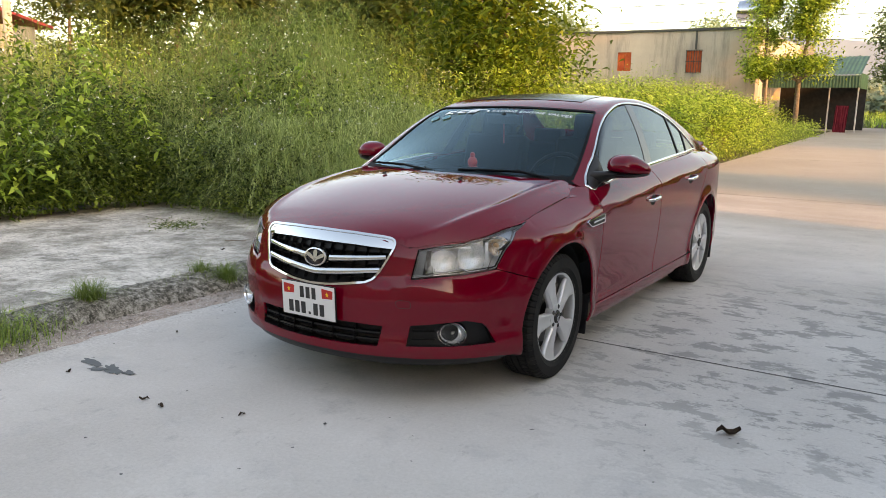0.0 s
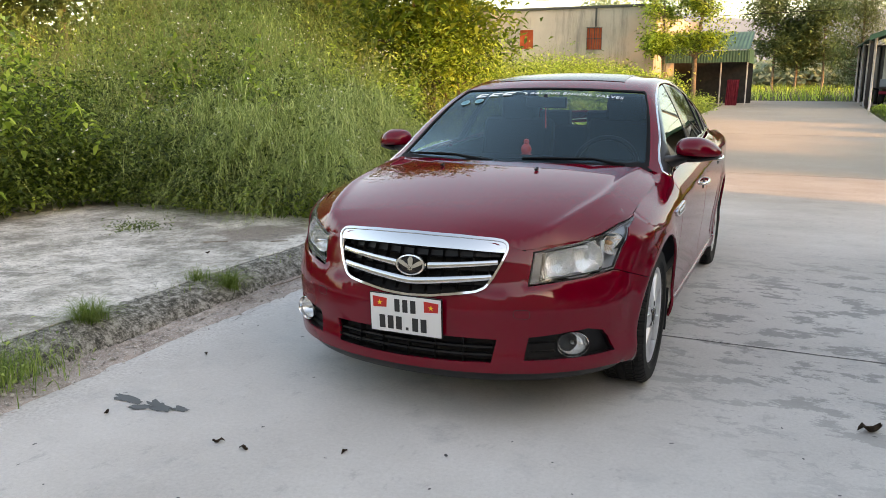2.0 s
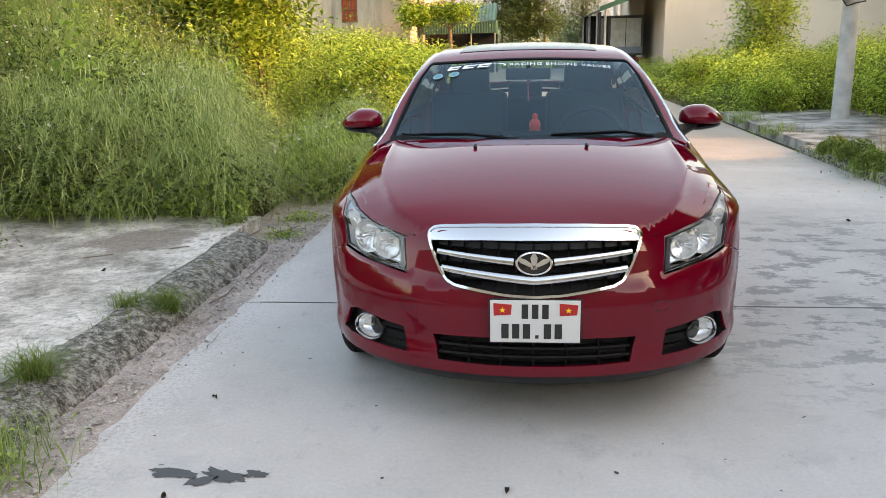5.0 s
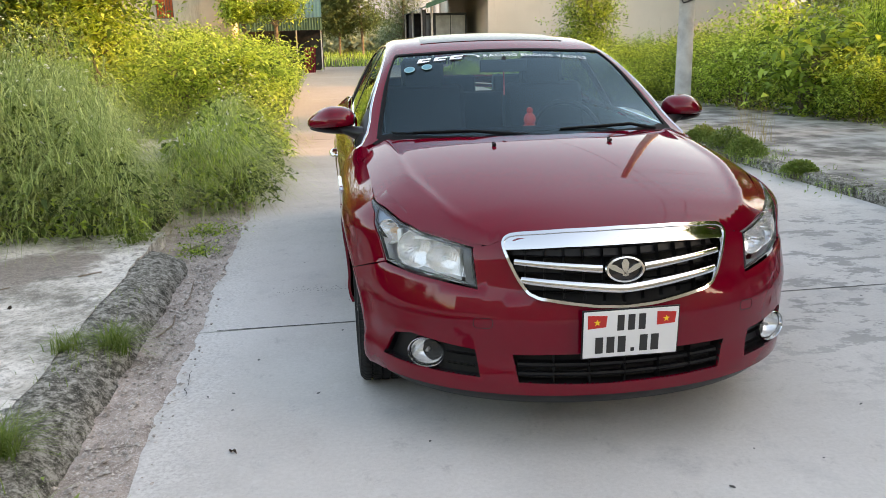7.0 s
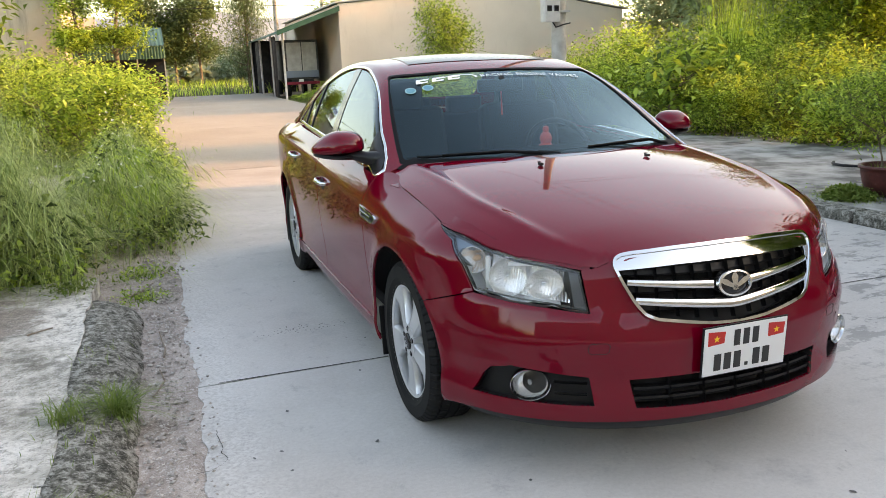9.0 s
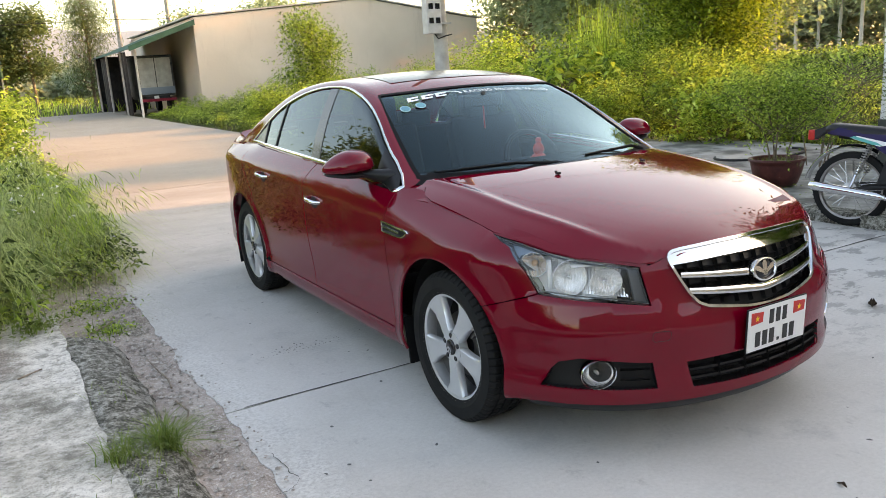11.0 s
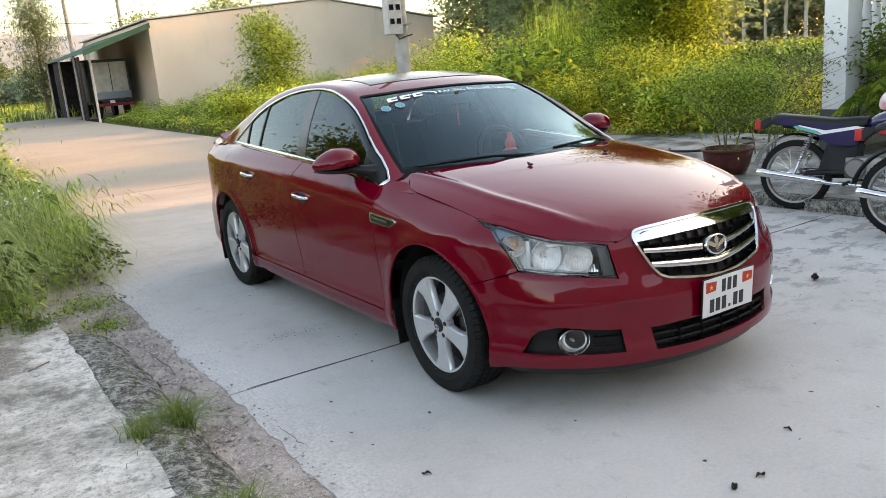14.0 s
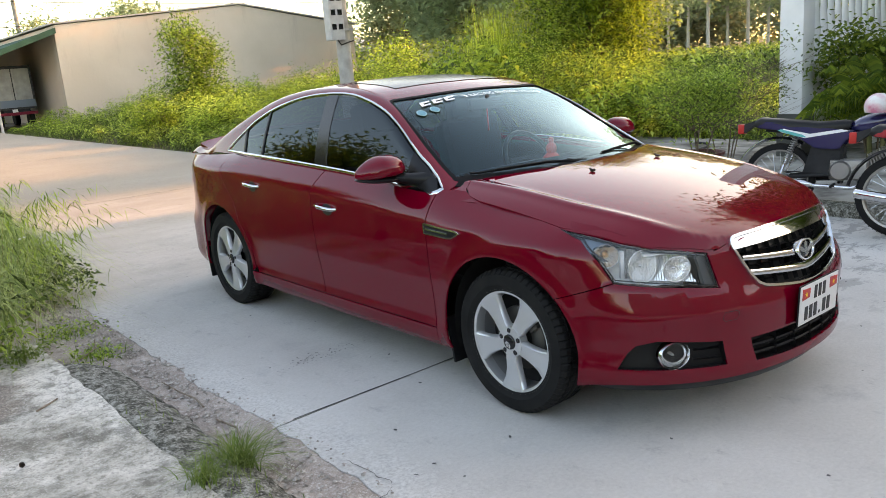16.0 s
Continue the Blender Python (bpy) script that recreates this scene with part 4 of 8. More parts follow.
    for q, s in zip(secs, secs[1:]):
        for k in range(12):
            bm.faces.new((q[k], q[(k + 1) % 12], s[(k + 1) % 12], s[k]))
    bm.transform(Matrix.Diagonal((sgn, 1, 1, 1)))
    bmesh.ops.recalc_face_normals(bm, faces=bm.faces)
    part("mirror_arm", bm, BLACK, wing, "black arm")

# wheels
def make_wheel():
    w = empty("wheel")
    tw, rr = 0.1025, 0.236
    bm = bmesh.new()
    prof = [(rr - 0.012, -tw * 0.86), (rr + 0.006, -tw * 0.93), (0.275, -tw * 1.0), (0.300, -tw * 0.98), (0.313, -tw * 0.86)]
    for c in (-0.62, -0.25, 0.12, 0.5):
        prof += [(0.3205, tw * (c - 0.13)), (0.3215, tw * (c - 0.02)), (0.3145, tw * c), (0.3145, tw * (c + 0.07)), (0.3215, tw * (c + 0.09))]
    prof += [(0.320, tw * 0.78), (0.313, tw * 0.88), (0.306, tw * 0.93), (0.300, tw * 0.985), (0.275, tw * 1.01), (0.258, tw * 1.0), (0.254, tw * 1.005), (0.248, tw * 0.97), (rr + 0.004, tw * 0.92), (rr - 0.012, tw * 0.86)]
    rings = lathe(bm, prof, 310, "x")
    for (r, a), ring in zip(prof, rings):
        if r > 0.303 and abs(a) > 0.3 * tw:
            for k, v in enumerate(ring):
                if k % 5 == 0:
                    v.co.y *= 1 - 0.0065 / r
                    v.co.z *= 1 - 0.0065 / r
    bmesh.ops.recalc_face_normals(bm, faces=bm.faces)
    tyre = part("tyre", bm, RUBBER, w, "black rubber tyre with cut tread blocks", angle=25)
    bm = bmesh.new()
    lathe(bm, [(rr - 0.002, tw * 0.90), (rr, tw * 0.86), (rr - 0.012, tw * 0.80), (rr - 0.02, tw * 0.6), (rr - 0.024, 0.0), (rr - 0.02, -tw * 0.85), (rr, -tw * 0.9)], 64, "x")
    bmesh.ops.recalc_face_normals(bm, faces=bm.faces)
    part("rim_barrel", bm, BARREL, w, "silver alloy rim")
    bm = bmesh.new()
    lathe(bm, [(0.2345, tw * 0.84), (0.2335, 0.0895), (0.224, 0.0885), (0.2145, 0.084), (0.2115, 0.066), (0.2145, 0.03)], 72, "x")
    bmesh.ops.recalc_face_normals(bm, faces=bm.faces)
    part("rim_lip", bm, ALLOY, w, "bright rim lip")
    for k in range(5):
        a = math.radians(90 + 72 * k)
        bm = bmesh.new()
        secs = []
        for r, hw, x, d in ((0.035, 0.030, 0.082, 0.04), (0.075, 0.031, 0.088, 0.035), (0.12, 0.037, 0.083, 0.03), (0.17, 0.049, 0.081, 0.028), (0.208, 0.068, 0.086, 0.024), (0.2335, 0.090, 0.090, 0.02)):
            row = []
            for s, dx in ((-1.0, -d), (-1.0, -0.006), (-0.86, 0.0), (-0.45, -0.002), (0, -0.004), (0.45, -0.002), (0.86, 0.0), (1.0, -0.006), (1.0, -d)):
                ang = a + math.atan2(s * hw, r)
                rad = min(math.hypot(r, s * hw), rr - 0.004)
                row.append(bm.verts.new((x + dx, rad * math.cos(ang), rad * math.sin(ang))))
            secs.append(row)
        for q, s in zip(secs, secs[1:]):
            for j in range(8):
                bm.faces.new((q[j], q[j + 1], s[j + 1], s[j]))
        bmesh.ops.recalc_face_normals(bm, faces=bm.faces)
        part("spoke", bm, ALLOY, w, angle=50)
    bm = bmesh.new()
    lathe(bm, [(0.072, 0.05), (0.068, 0.086), (0.05, 0.09), (0.034, 0.088)], 40, "x")
    bmesh.ops.recalc_face_normals(bm, faces=bm.faces)
    part("hub", bm, ALLOY, w)
    bm = bmesh.new()
    lathe(bm, [(0.034, 0.080), (0.033, 0.093), (0.028, 0.096), (0.0005, 0.097)], 32, "x")
    part("centre_cap", bm, GLOSS_BLACK, w, "black centre cap")
    bm = bmesh.new()
    for a in (-0.9, 0, 0.9):
        prism(bm, [(0.003, -0.012), (0.009, 0.006), (0.0, 0.017), (-0.009, 0.006), (-0.003, -0.012)], 0.0966, 0.099, "x")
        bmesh.ops.rotate(bm, cent=(0, 0, -0.006), matrix=Matrix.Rotation(0.9, 3, "X"), verts=bm.verts)
    part("cap_badge", bm, CHROME, w, smooth=False)
    for k in range(5):
        a = math.radians(90 + 36 + 72 * k)
        bm = bmesh.new()
        lathe(bm, [(0.0125, 0.07), (0.0125, 0.089), (0.009, 0.092), (0.0005, 0.092)], 6, "x")
        bmesh.ops.translate(bm, vec=(0, 0.052 * math.cos(a), 0.052 * math.sin(a)), verts=bm.verts)
        part("wheel_nut", bm, GLOSS_BLACK, w, smooth=False)
    bm = bmesh.new()
    lathe(bm, [(0.07, 0.02), (0.14, 0.02), (0.142, 0.0), (0.07, 0.0)], 48, "x")
    part("brake_disc", bm, DISC, w)
    bm = bmesh.new()
    box(bm, (0.015, 0.12, 0.05), (0.06, 0.055, 0.13), 0.012)
    part("brake_caliper", bm, DISC, w)
    bm = bmesh.new()
    rings = lathe(bm, [(rr - 0.022, -0.03), (0.001, -0.03)], 40, "x")
    part("wheel_back", bm, DARK, w)
    return w


wheel = make_wheel()
for n, (x, y, rz, turn) in enumerate(((0.752, 0, 0, 20), (-0.752, 0, 180, 36), (0.752, BASE, 0, 45), (-0.752, BASE, 180, 34))):
    m = pose(x, y, R_WHEEL - 0.004, 0, 0, rz) @ pose(0, 0, 0, turn, 0, 0)
    w = wheel if n == 0 else copy_thing(wheel, m)
    w.matrix_basis = m
    w.parent = car

# lip along the boot lid
bm = bmesh.new()
lip = []
for x in np.linspace(-0.62, 0.62, 25):
    y, z = 3.50 - 0.10 * (x / 0.62) ** 2, float(cab(np.array([3.44]), np.array([v_of_x(3.44, x)]))[0][2])
    lip.append([bm.verts.new((x, y + dy, z + dz)) for dy, dz in ((-0.10, -0.004), (0.0, 0.016), (0.045, 0.03), (0.05, 0.022), (0.02, -0.012))])
for q, s in zip(lip, lip[1:]):
    for k in range(5):
        bm.faces.new((q[k], q[(k + 1) % 5], s[(k + 1) % 5], s[k]))
bm.faces.new(lip[0][::-1])
bm.faces.new(lip[-1])
bmesh.ops.recalc_face_normals(bm, faces=bm.faces)
part("boot_lip", bm, PAINT, car, "red lip along the boot lid")

# number plate, its writing as plain bars
plate = empty("number_plate")
plate.parent = car
tagged(plate, "white number plate with dark bars and two small red flags")
PM = Matrix.Translation((0.004, -0.928, 0.468)) @ pose(0, 0, 0, 3, 0, 0)
bm = bmesh.new()
box(bm, (0, 0.004, 0), (0.328, 0.006, 0.168), 0.0025)
bm.transform(PM)
part("plate_holder", bm, BLACK, plate)
bm = bmesh.new()
box(bm, (0, 0, 0), (0.318, 0.005, 0.160), 0.002)
bm.transform(PM)
part("plate_sheet", bm, PLATE, plate, "white sheet")
for x, z, w, h in [(-0.036 + 0.036 * k, 0.038, 0.023, 0.054) for k in range(3)] + [(dx, -0.037, 0.026, 0.056) for dx in (-0.106, -0.068, -0.030, 0.044, 0.082)] + [(0.007, -0.058, 0.012, 0.012)]:
    bm = bmesh.new()
    box(bm, (x, -0.003, z), (w, 0.002, h))
    bm.transform(PM)
    part("plate_bar", bm, INK, plate, smooth=False)
for x in (-0.115, 0.117):
    bm = bmesh.new()
    prism(bm, [(x - 0.031, 0.022), (x + 0.030, 0.026), (x + 0.033, 0.064), (x - 0.032, 0.069)], -0.0036, -0.001)
    bm.transform(PM)
    flag = part("flag_sticker", bm, RED_PLASTIC, plate, "red sticker with a yellow star", smooth=False)
    bm = bmesh.new()
    star = [(x + (0.012 if k % 2 == 0 else 0.005) * math.sin(k * math.pi / 5), 0.043 + (0.012 if k % 2 == 0 else 0.005) * math.cos(k * math.pi / 5)) for k in range(10)]
    prism(bm, star, -0.0046, -0.003)
    bm.transform(PM)
    part("star", bm, YELLOW, flag, smooth=False)

# wipers
for pts in ([(0.60, 0.36, 0.985), (0.45, 0.285, 1.02), (0.1, 0.225, 1.015), (-0.12, 0.222, 1.012)], [(-0.05, 0.205, 0.995), (-0.3, 0.235, 1.02), (-0.55, 0.335, 1.012), (-0.62, 0.385, 1.008)]):
    wiper = empty("wiper")
    wiper.parent = car
    bm = bmesh.new()
    tube(bm, [(p[0], p[1], p[2] - 0.008) for p in pts[:3]], [0.009, 0.0065, 0.005], 8)
    part("wiper_arm", bm, MATT_BLACK, wiper)
    bm = bmesh.new()
    tube(bm, [(p[0], p[1] + 0.012, p[2] - 0.013) for p in pts[1:]] + [(pts[3][0] - 0.02, pts[3][1] + 0.02, pts[3][2] - 0.008)], 0.0055, 6)
    part("wiper_blade", bm, MATT_BLACK, wiper)

# inside of the car
bm = bmesh.new()
box(bm, (0, 1.4, 0.235), (1.4, 3.5, 0.07), 0.02)
part("underbody", bm, DARK, car)
bm = bmesh.new()
box(bm, (0, -0.25, 0.55), (1.0, 0.9, 0.35), 0.05)
part("engine_block", bm, DARK, car)
bm = bmesh.new()
prism(bm, [(0.28, 0.90), (0.42, 0.945), (0.62, 0.955), (0.82, 0.93), (0.90, 0.85), (0.86, 0.55), (0.4, 0.5)], -0.70, 0.70, "x")
bmesh.ops.bevel(bm, geom=bm.edges[:], offset=0.02, segments=2, affect="EDGES")
part("dashboard", bm, SEAT, car, "dark dashboard")
for sgn in (1, -1):
    seat = empty("front_seat")
    seat.parent = car
    bm = bmesh.new()
    box(bm, (0.36 * sgn, 1.12, 0.50), (0.50, 0.52, 0.18), 0.06, segs=3)
    part("cushion", bm, SEAT, seat)
    bm = bmesh.new()
    box(bm, (0.36 * sgn, 1.46, 0.83), (0.48, 0.15, 0.66), 0.073, Euler((radians(-14), 0, 0)).to_matrix(), 3)
    part("backrest", bm, SEAT, seat)
    bm = bmesh.new()
    box(bm, (0.36 * sgn, 1.545, 1.215), (0.25, 0.11, 0.19), 0.052, Euler((radians(-10), 0, 0)).to_matrix(), 3)
    part("headrest", bm, SEAT, seat)
rear_seat = empty("rear_seat")
rear_seat.parent = car
bm = bmesh.new()
box(bm, (0, 2.35, 0.75), (1.3, 0.18, 0.62), 0.06, Euler((radians(-18), 0, 0)).to_matrix(), 3)
part("backrest", bm, SEAT, rear_seat)
for x in (-0.38, 0, 0.38):
    bm = bmesh.new()
    box(bm, (x, 2.46, 1.10), (0.25, 0.09, 0.14), 0.03, None, 3)
    part("headrest", bm, SEAT, rear_seat)
bm = bmesh.new()
box(bm, (0, 2.75, 1.0), (1.3, 0.5, 0.03), 0.01)
part("parcel_shelf", bm, SEAT, car)
steer = empty("steering_wheel")
steer.parent = car
bm = bmesh.new()
tube(bm, [(0.185 * math.cos(a), 0.185 * math.sin(a), 0) for a in np.linspace(0, math.tau, 33)], 0.015, 10, cap=False)
bm.transform(Matrix.Translation((0.36, 0.98, 0.90)) @ pose(0, 0, 0, 62, 0, 0))
part("wheel_ring", bm, BLACK, steer)
bm = bmesh.new()
box(bm, (0, 0, 0), (0.34, 0.06, 0.03), 0.012)
box(bm, (0, -0.05, -0.01), (0.09, 0.16, 0.03), 0.012)
bm.transform(Matrix.Translation((0.36, 0.98, 0.90)) @ pose(0, 0, 0, 62, 0, 0))
part("wheel_spokes", bm, BLACK, steer)
bm = bmesh.new()
box(bm, (0, 0.95, 1.27), (0.25, 0.03, 0.065), 0.014, None, 3)
tube(bm, [(0, 0.96, 1.29), (0, 0.93, 1.31)], 0.012, 8)
part("inner_mirror", bm, BLACK, car)
gourd = empty("red_ornament")
gourd.parent = car
bm = bmesh.new()
lathe(bm, [(0.0005, 0.955), (0.04, 0.956), (0.046, 0.965), (0.044, 0.985), (0.03, 1.0), (0.022, 1.005), (0.027, 1.015), (0.03, 1.03), (0.022, 1.05), (0.012, 1.058), (0.016, 1.07), (0.012, 1.082), (0.0005, 1.086)], 24, "z")
bmesh.ops.translate(bm, vec=(0.03, 0.50, 0), verts=bm.verts)
part("ornament_body", bm, RED_GLOSS, gourd, "red gourd-shaped ornament")
bm = bmesh.new()
tube(bm, [(0.0, 0.94, 1.24), (0.003, 0.94, 1.12)], 0.004, 6)
part("pendant_cord", bm, RED_PLASTIC, gourd)


# writing across the top of the windscreen
def on_glass(bm, x0, along, up, lift=0.002):
    """Lays flat shapes (x, z in metres) on the windscreen, reading from outside."""
    for v in bm.verts:
        x, h = x0 + v.co.x, v.co.y
        y = 1.0 + along - up * h - 0.0 * x
        p = cab(np.array([y]), np.array([v_of_x(y, x)]))[0]
        n = normal_of(cab, np.array([y]), np.array([v_of_x(y, x)]))[0]
        v.co = Vector(p) + Vector(n) * lift


def text_mesh(body, size):
    c = bpy.data.curves.new("words", "FONT")
    c.body, c.size, c.space_character = body, size, 1.15
    c.resolution_u = 2
    tmp = new("words", c)
    me = bpy.data.meshes.new_from_object(tmp.evaluated_get(bpy.context.evaluated_depsgraph_get()))
    bpy.data.objects.remove(tmp)
    bpy.data.curves.remove(c)
    bm = bmesh.new()
    bm.from_mesh(me)
    bpy.data.meshes.remove(me)
    return bm


bm = text_mesh("RACING ENGINE VALVES", 0.046)
wd = max(v.co.x for v in bm.verts)
for v in bm.verts:
    v.co.x *= 0.56 / wd
on_glass(bm, -0.105, -0.050, -1.0)
tagged(part("lettering", bm, WHITE_STICKER, windscreen, "white lettering on the glass", smooth=False), kind="stuff")
bm = bmesh.new()
for x in (0.0, 0.085, 0.17):
    vs = [bm.verts.new((x + a, b, 0)) for a, b in ((0, 0), (0.062, 0), (0.070, 0.014), (0.026, 0.014), (0.032, 0.026), (0.074, 0.026), (0.082, 0.042), (0.014, 0.042))]
    bm.faces.new(vs)
for k in range(12):
    a0, a1 = math.radians(150 - 14 * k), math.radians(150 - 14 * (k + 1))
    bm.faces.new([bm.verts.new((0.235 + r * 1.7 * math.cos(a), 0.012 + r * 0.6 * math.sin(a), 0)) for r, a in ((0.05, a0), (0.05, a1), (0.058, a1), (0.058, a0))])
on_glass(bm, -0.455, -0.050, -1.0)
part("sticker_shape", bm, WHITE_STICKER, windscreen, "white plain sticker shapes", smooth=False)
for x in (-0.53, -0.44):
    bm = bmesh.new()
    bmesh.ops.create_circle(bm, cap_ends=True, segments=24, radius=0.028)
    on_glass(bm, x + 0.03, -0.10, -1.0)
    sticker = part("round_sticker", bm, PALE_TEAL, windscreen, "round pale blue sticker", smooth=False)
    bm = bmesh.new()
    bmesh.ops.create_circle(bm, cap_ends=True, segments=24, radius=0.022)
    on_glass(bm, x + 0.03, -0.10, -1.0, 0.003)
    part("sticker_field", bm, TEAL, sticker, smooth=False)

# ---- ground, road and buildings ----
def gz(y):
    """The land rises gently away from the car."""
    return 0.009 * min(max(0.0, y - 2.0), 60.0)


SOIL = mottled("soil_and_grass", [(0.3, (0.035, 0.045, 0.014)), (0.5, (0.06, 0.055, 0.022)), (0.7, (0.055, 0.08, 0.02))], 1.3, 0.95, 0.8, 14, 0.05)
CONCRETE = material("road_concrete", rough=0.88, spec=0.16)
_big = add_noise(CONCRETE, 0.55, 6, 0.6)
_mid = add_noise(CONCRETE, 3.2, 7, 0.62, offset=(3, 7, 0))
_fine = add_noise(CONCRETE, 60, 5, 0.7)
_c = ramp(CONCRETE, _big, [(0.34, (0.425, 0.405, 0.38)), (0.52, (0.52, 0.498, 0.47)), (0.70, (0.61, 0.588, 0.56))])
_c = mixc(CONCRETE, ramp(CONCRETE, _mid, [(0.55, (0, 0, 0)), (0.68, (0.55, 0.55, 0.55))]), _c, (0.40, 0.395, 0.385))
_c = mixc(CONCRETE, 0.13, _c, ramp(CONCRETE, _fine, [(0.36, (0.26, 0.255, 0.245)), (0.64, (0.70, 0.69, 0.67))]))
_scuff = add_noise(CONCRETE, 9, 9, 0.78, offset=(7, 1, 0), stretch=(1, 0.6, 1))
_c = mixc(CONCRETE, ramp(CONCRETE, _scuff, [(0.57, (0, 0, 0)), (0.66, (0.32, 0.32, 0.32))]), _c, (0.22, 0.215, 0.21))
_co = CONCRETE.node_tree.nodes.new("ShaderNodeTexCoord")
_sub = CONCRETE.node_tree.nodes.new("ShaderNodeVectorMath")
_sub.operation = "DISTANCE"
_sub.inputs[1].default_value = (2.2, 1.2, 0.0)
CONCRETE.node_tree.links.new(_co.outputs["Object"], _sub.inputs[0])
_near = ramp(CONCRETE, calc(CONCRETE, "MULTIPLY", _sub.outputs["Value"], 0.42), [(0.5, (1, 1, 1)), (1.0, (0, 0, 0))])
_wet = ramp(CONCRETE, add_noise(CONCRETE, 4.2, 10, 0.74, offset=(1, 5, 0), stretch=(0.8, 1.3, 1)), [(0.52, (0, 0, 0)), (0.555, (0.75, 0.75, 0.75))])
_c = mixc(CONCRETE, calc(CONCRETE, "MULTIPLY", _near, _wet), _c, (0.23, 0.227, 0.22))
_pale = add_noise(CONCRETE, 5, 9, 0.8, offset=(2, 8, 0))
_c = mixc(CONCRETE, ramp(CONCRETE, _pale, [(0.56, (0, 0, 0)), (0.66, (0.4, 0.4, 0.4))]), _c, (0.60, 0.59, 0.57))
_pit = add_noise(CONCRETE, 210, 3, 0.6, offset=(6, 2, 0))
_c = mixc(CONCRETE, ramp(CONCRETE, _pit, [(0.60, (0, 0, 0)), (0.70, (0.4, 0.4, 0.4))]), _c, (0.24, 0.235, 0.225))
_xyz = CONCRETE.node_tree.nodes.new("ShaderNodeSeparateXYZ")
CONCRETE.node_tree.links.new(_co.outputs["Object"], _xyz.inputs[0])
_crumb = add_noise(CONCRETE, 7, 9, 0.75, offset=(4, 4, 0))
_side = calc(CONCRETE, "ADD", calc(CONCRETE, "MULTIPLY", _xyz.outputs["X"], -1.0), calc(CONCRETE, "MULTIPLY", _crumb, 0.9))
_c = mixc(CONCRETE, ramp(CONCRETE, calc(CONCRETE, "SUBTRACT", _side, 1.35), [(0.50, (0, 0, 0)), (0.68, (0.35, 0.35, 0.35)), (0.76, (0.12, 0.12, 0.12)), (0.86, (0.6, 0.6, 0.6))]), _c, ramp(CONCRETE, _fine, [(0.38, (0.33, 0.32, 0.30)), (0.56, (0.68, 0.67, 0.65))]))
# far slabs tinted tan and darker: the dim, warm light there put into colour
_far_tint = calc(CONCRETE, "ADD", calc(CONCRETE, "MULTIPLY", _xyz.outputs["Y"], 0.05), calc(CONCRETE, "MULTIPLY", add_noise(CONCRETE, 0.5, 8, 0.7, offset=(9, 1, 0), stretch=(0.5, 1.6, 1)), 0.5))
_c = mixc(CONCRETE, ramp(CONCRETE, _far_tint, [(0.40, (0, 0, 0)), (0.72, (0.72, 0.72, 0.72))]), _c, ramp(CONCRETE, _fine, [(0.38, (0.205, 0.18, 0.14)), (0.60, (0.295, 0.265, 0.208))]))
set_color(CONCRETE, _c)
set_bump(CONCRETE, calc(CONCRETE, "SUBTRACT", _fine, _pit), 0.3, 0.004)
PAVE = material("old_pavement", rough=0.85, spec=0.25)
_m1 = add_noise(PAVE, 2.0, 10, 0.76)
_m2 = add_noise(PAVE, 13, 9, 0.78, offset=(5, 2, 1))
_c = ramp(PAVE, _m1, [(0.38, (0.23, 0.215, 0.185)), (0.47, (0.44, 0.42, 0.375)), (0.57, (0.70, 0.675, 0.625))])
_c = mixc(PAVE, ramp(PAVE, _m2, [(0.53, (0, 0, 0)), (0.61, (0.7, 0.7, 0.7))]), _c, (0.17, 0.16, 0.135))
set_color(PAVE, _c)
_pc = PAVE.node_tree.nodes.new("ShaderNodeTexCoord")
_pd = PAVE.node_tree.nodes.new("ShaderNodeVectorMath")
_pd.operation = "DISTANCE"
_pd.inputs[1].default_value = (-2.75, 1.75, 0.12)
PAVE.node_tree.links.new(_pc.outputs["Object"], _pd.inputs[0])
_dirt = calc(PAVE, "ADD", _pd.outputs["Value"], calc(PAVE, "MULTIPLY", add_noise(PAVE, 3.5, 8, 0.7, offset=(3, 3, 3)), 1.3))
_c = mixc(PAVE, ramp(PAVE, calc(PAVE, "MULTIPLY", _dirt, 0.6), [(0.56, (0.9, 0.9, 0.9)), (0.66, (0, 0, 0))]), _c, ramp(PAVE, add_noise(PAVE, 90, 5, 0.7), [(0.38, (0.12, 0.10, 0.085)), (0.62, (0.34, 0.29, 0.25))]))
_m3 = add_noise(PAVE, 34, 6, 0.75, offset=(1, 1, 1))
_c = mixc(PAVE, ramp(PAVE, _m3, [(0.5, (0, 0, 0)), (0.62, (0.55, 0.55, 0.55))]), _c, (0.15, 0.145, 0.12))
_m4 = add_noise(PAVE, 2.6, 8, 0.72, offset=(9, 3, 1))
_c = mixc(PAVE, ramp(PAVE, _m4, [(0.56, (0, 0, 0)), (0.63, (0.7, 0.7, 0.7))]), _c, (0.12, 0.115, 0.095))
set_color(PAVE, _c)
_m5 = add_noise(PAVE, 120, 4, 0.7, offset=(2, 6, 3))
_c = mixc(PAVE, ramp(PAVE, _m5, [(0.56, (0, 0, 0)), (0.66, (0.6, 0.6, 0.6))]), _c, (0.70, 0.69, 0.66))
_c = mixc(PAVE, ramp(PAVE, _m5, [(0.34, (0.6, 0.6, 0.6)), (0.43, (0, 0, 0))]), _c, (0.12, 0.11, 0.095))
set_color(PAVE, _c)
set_bump(PAVE, calc(PAVE, "ADD", _m2, calc(PAVE, "MULTIPLY", _m5, 0.5)), 0.7, 0.012)
KERB = material("mossy_kerb", rough=0.95, spec=0.2)
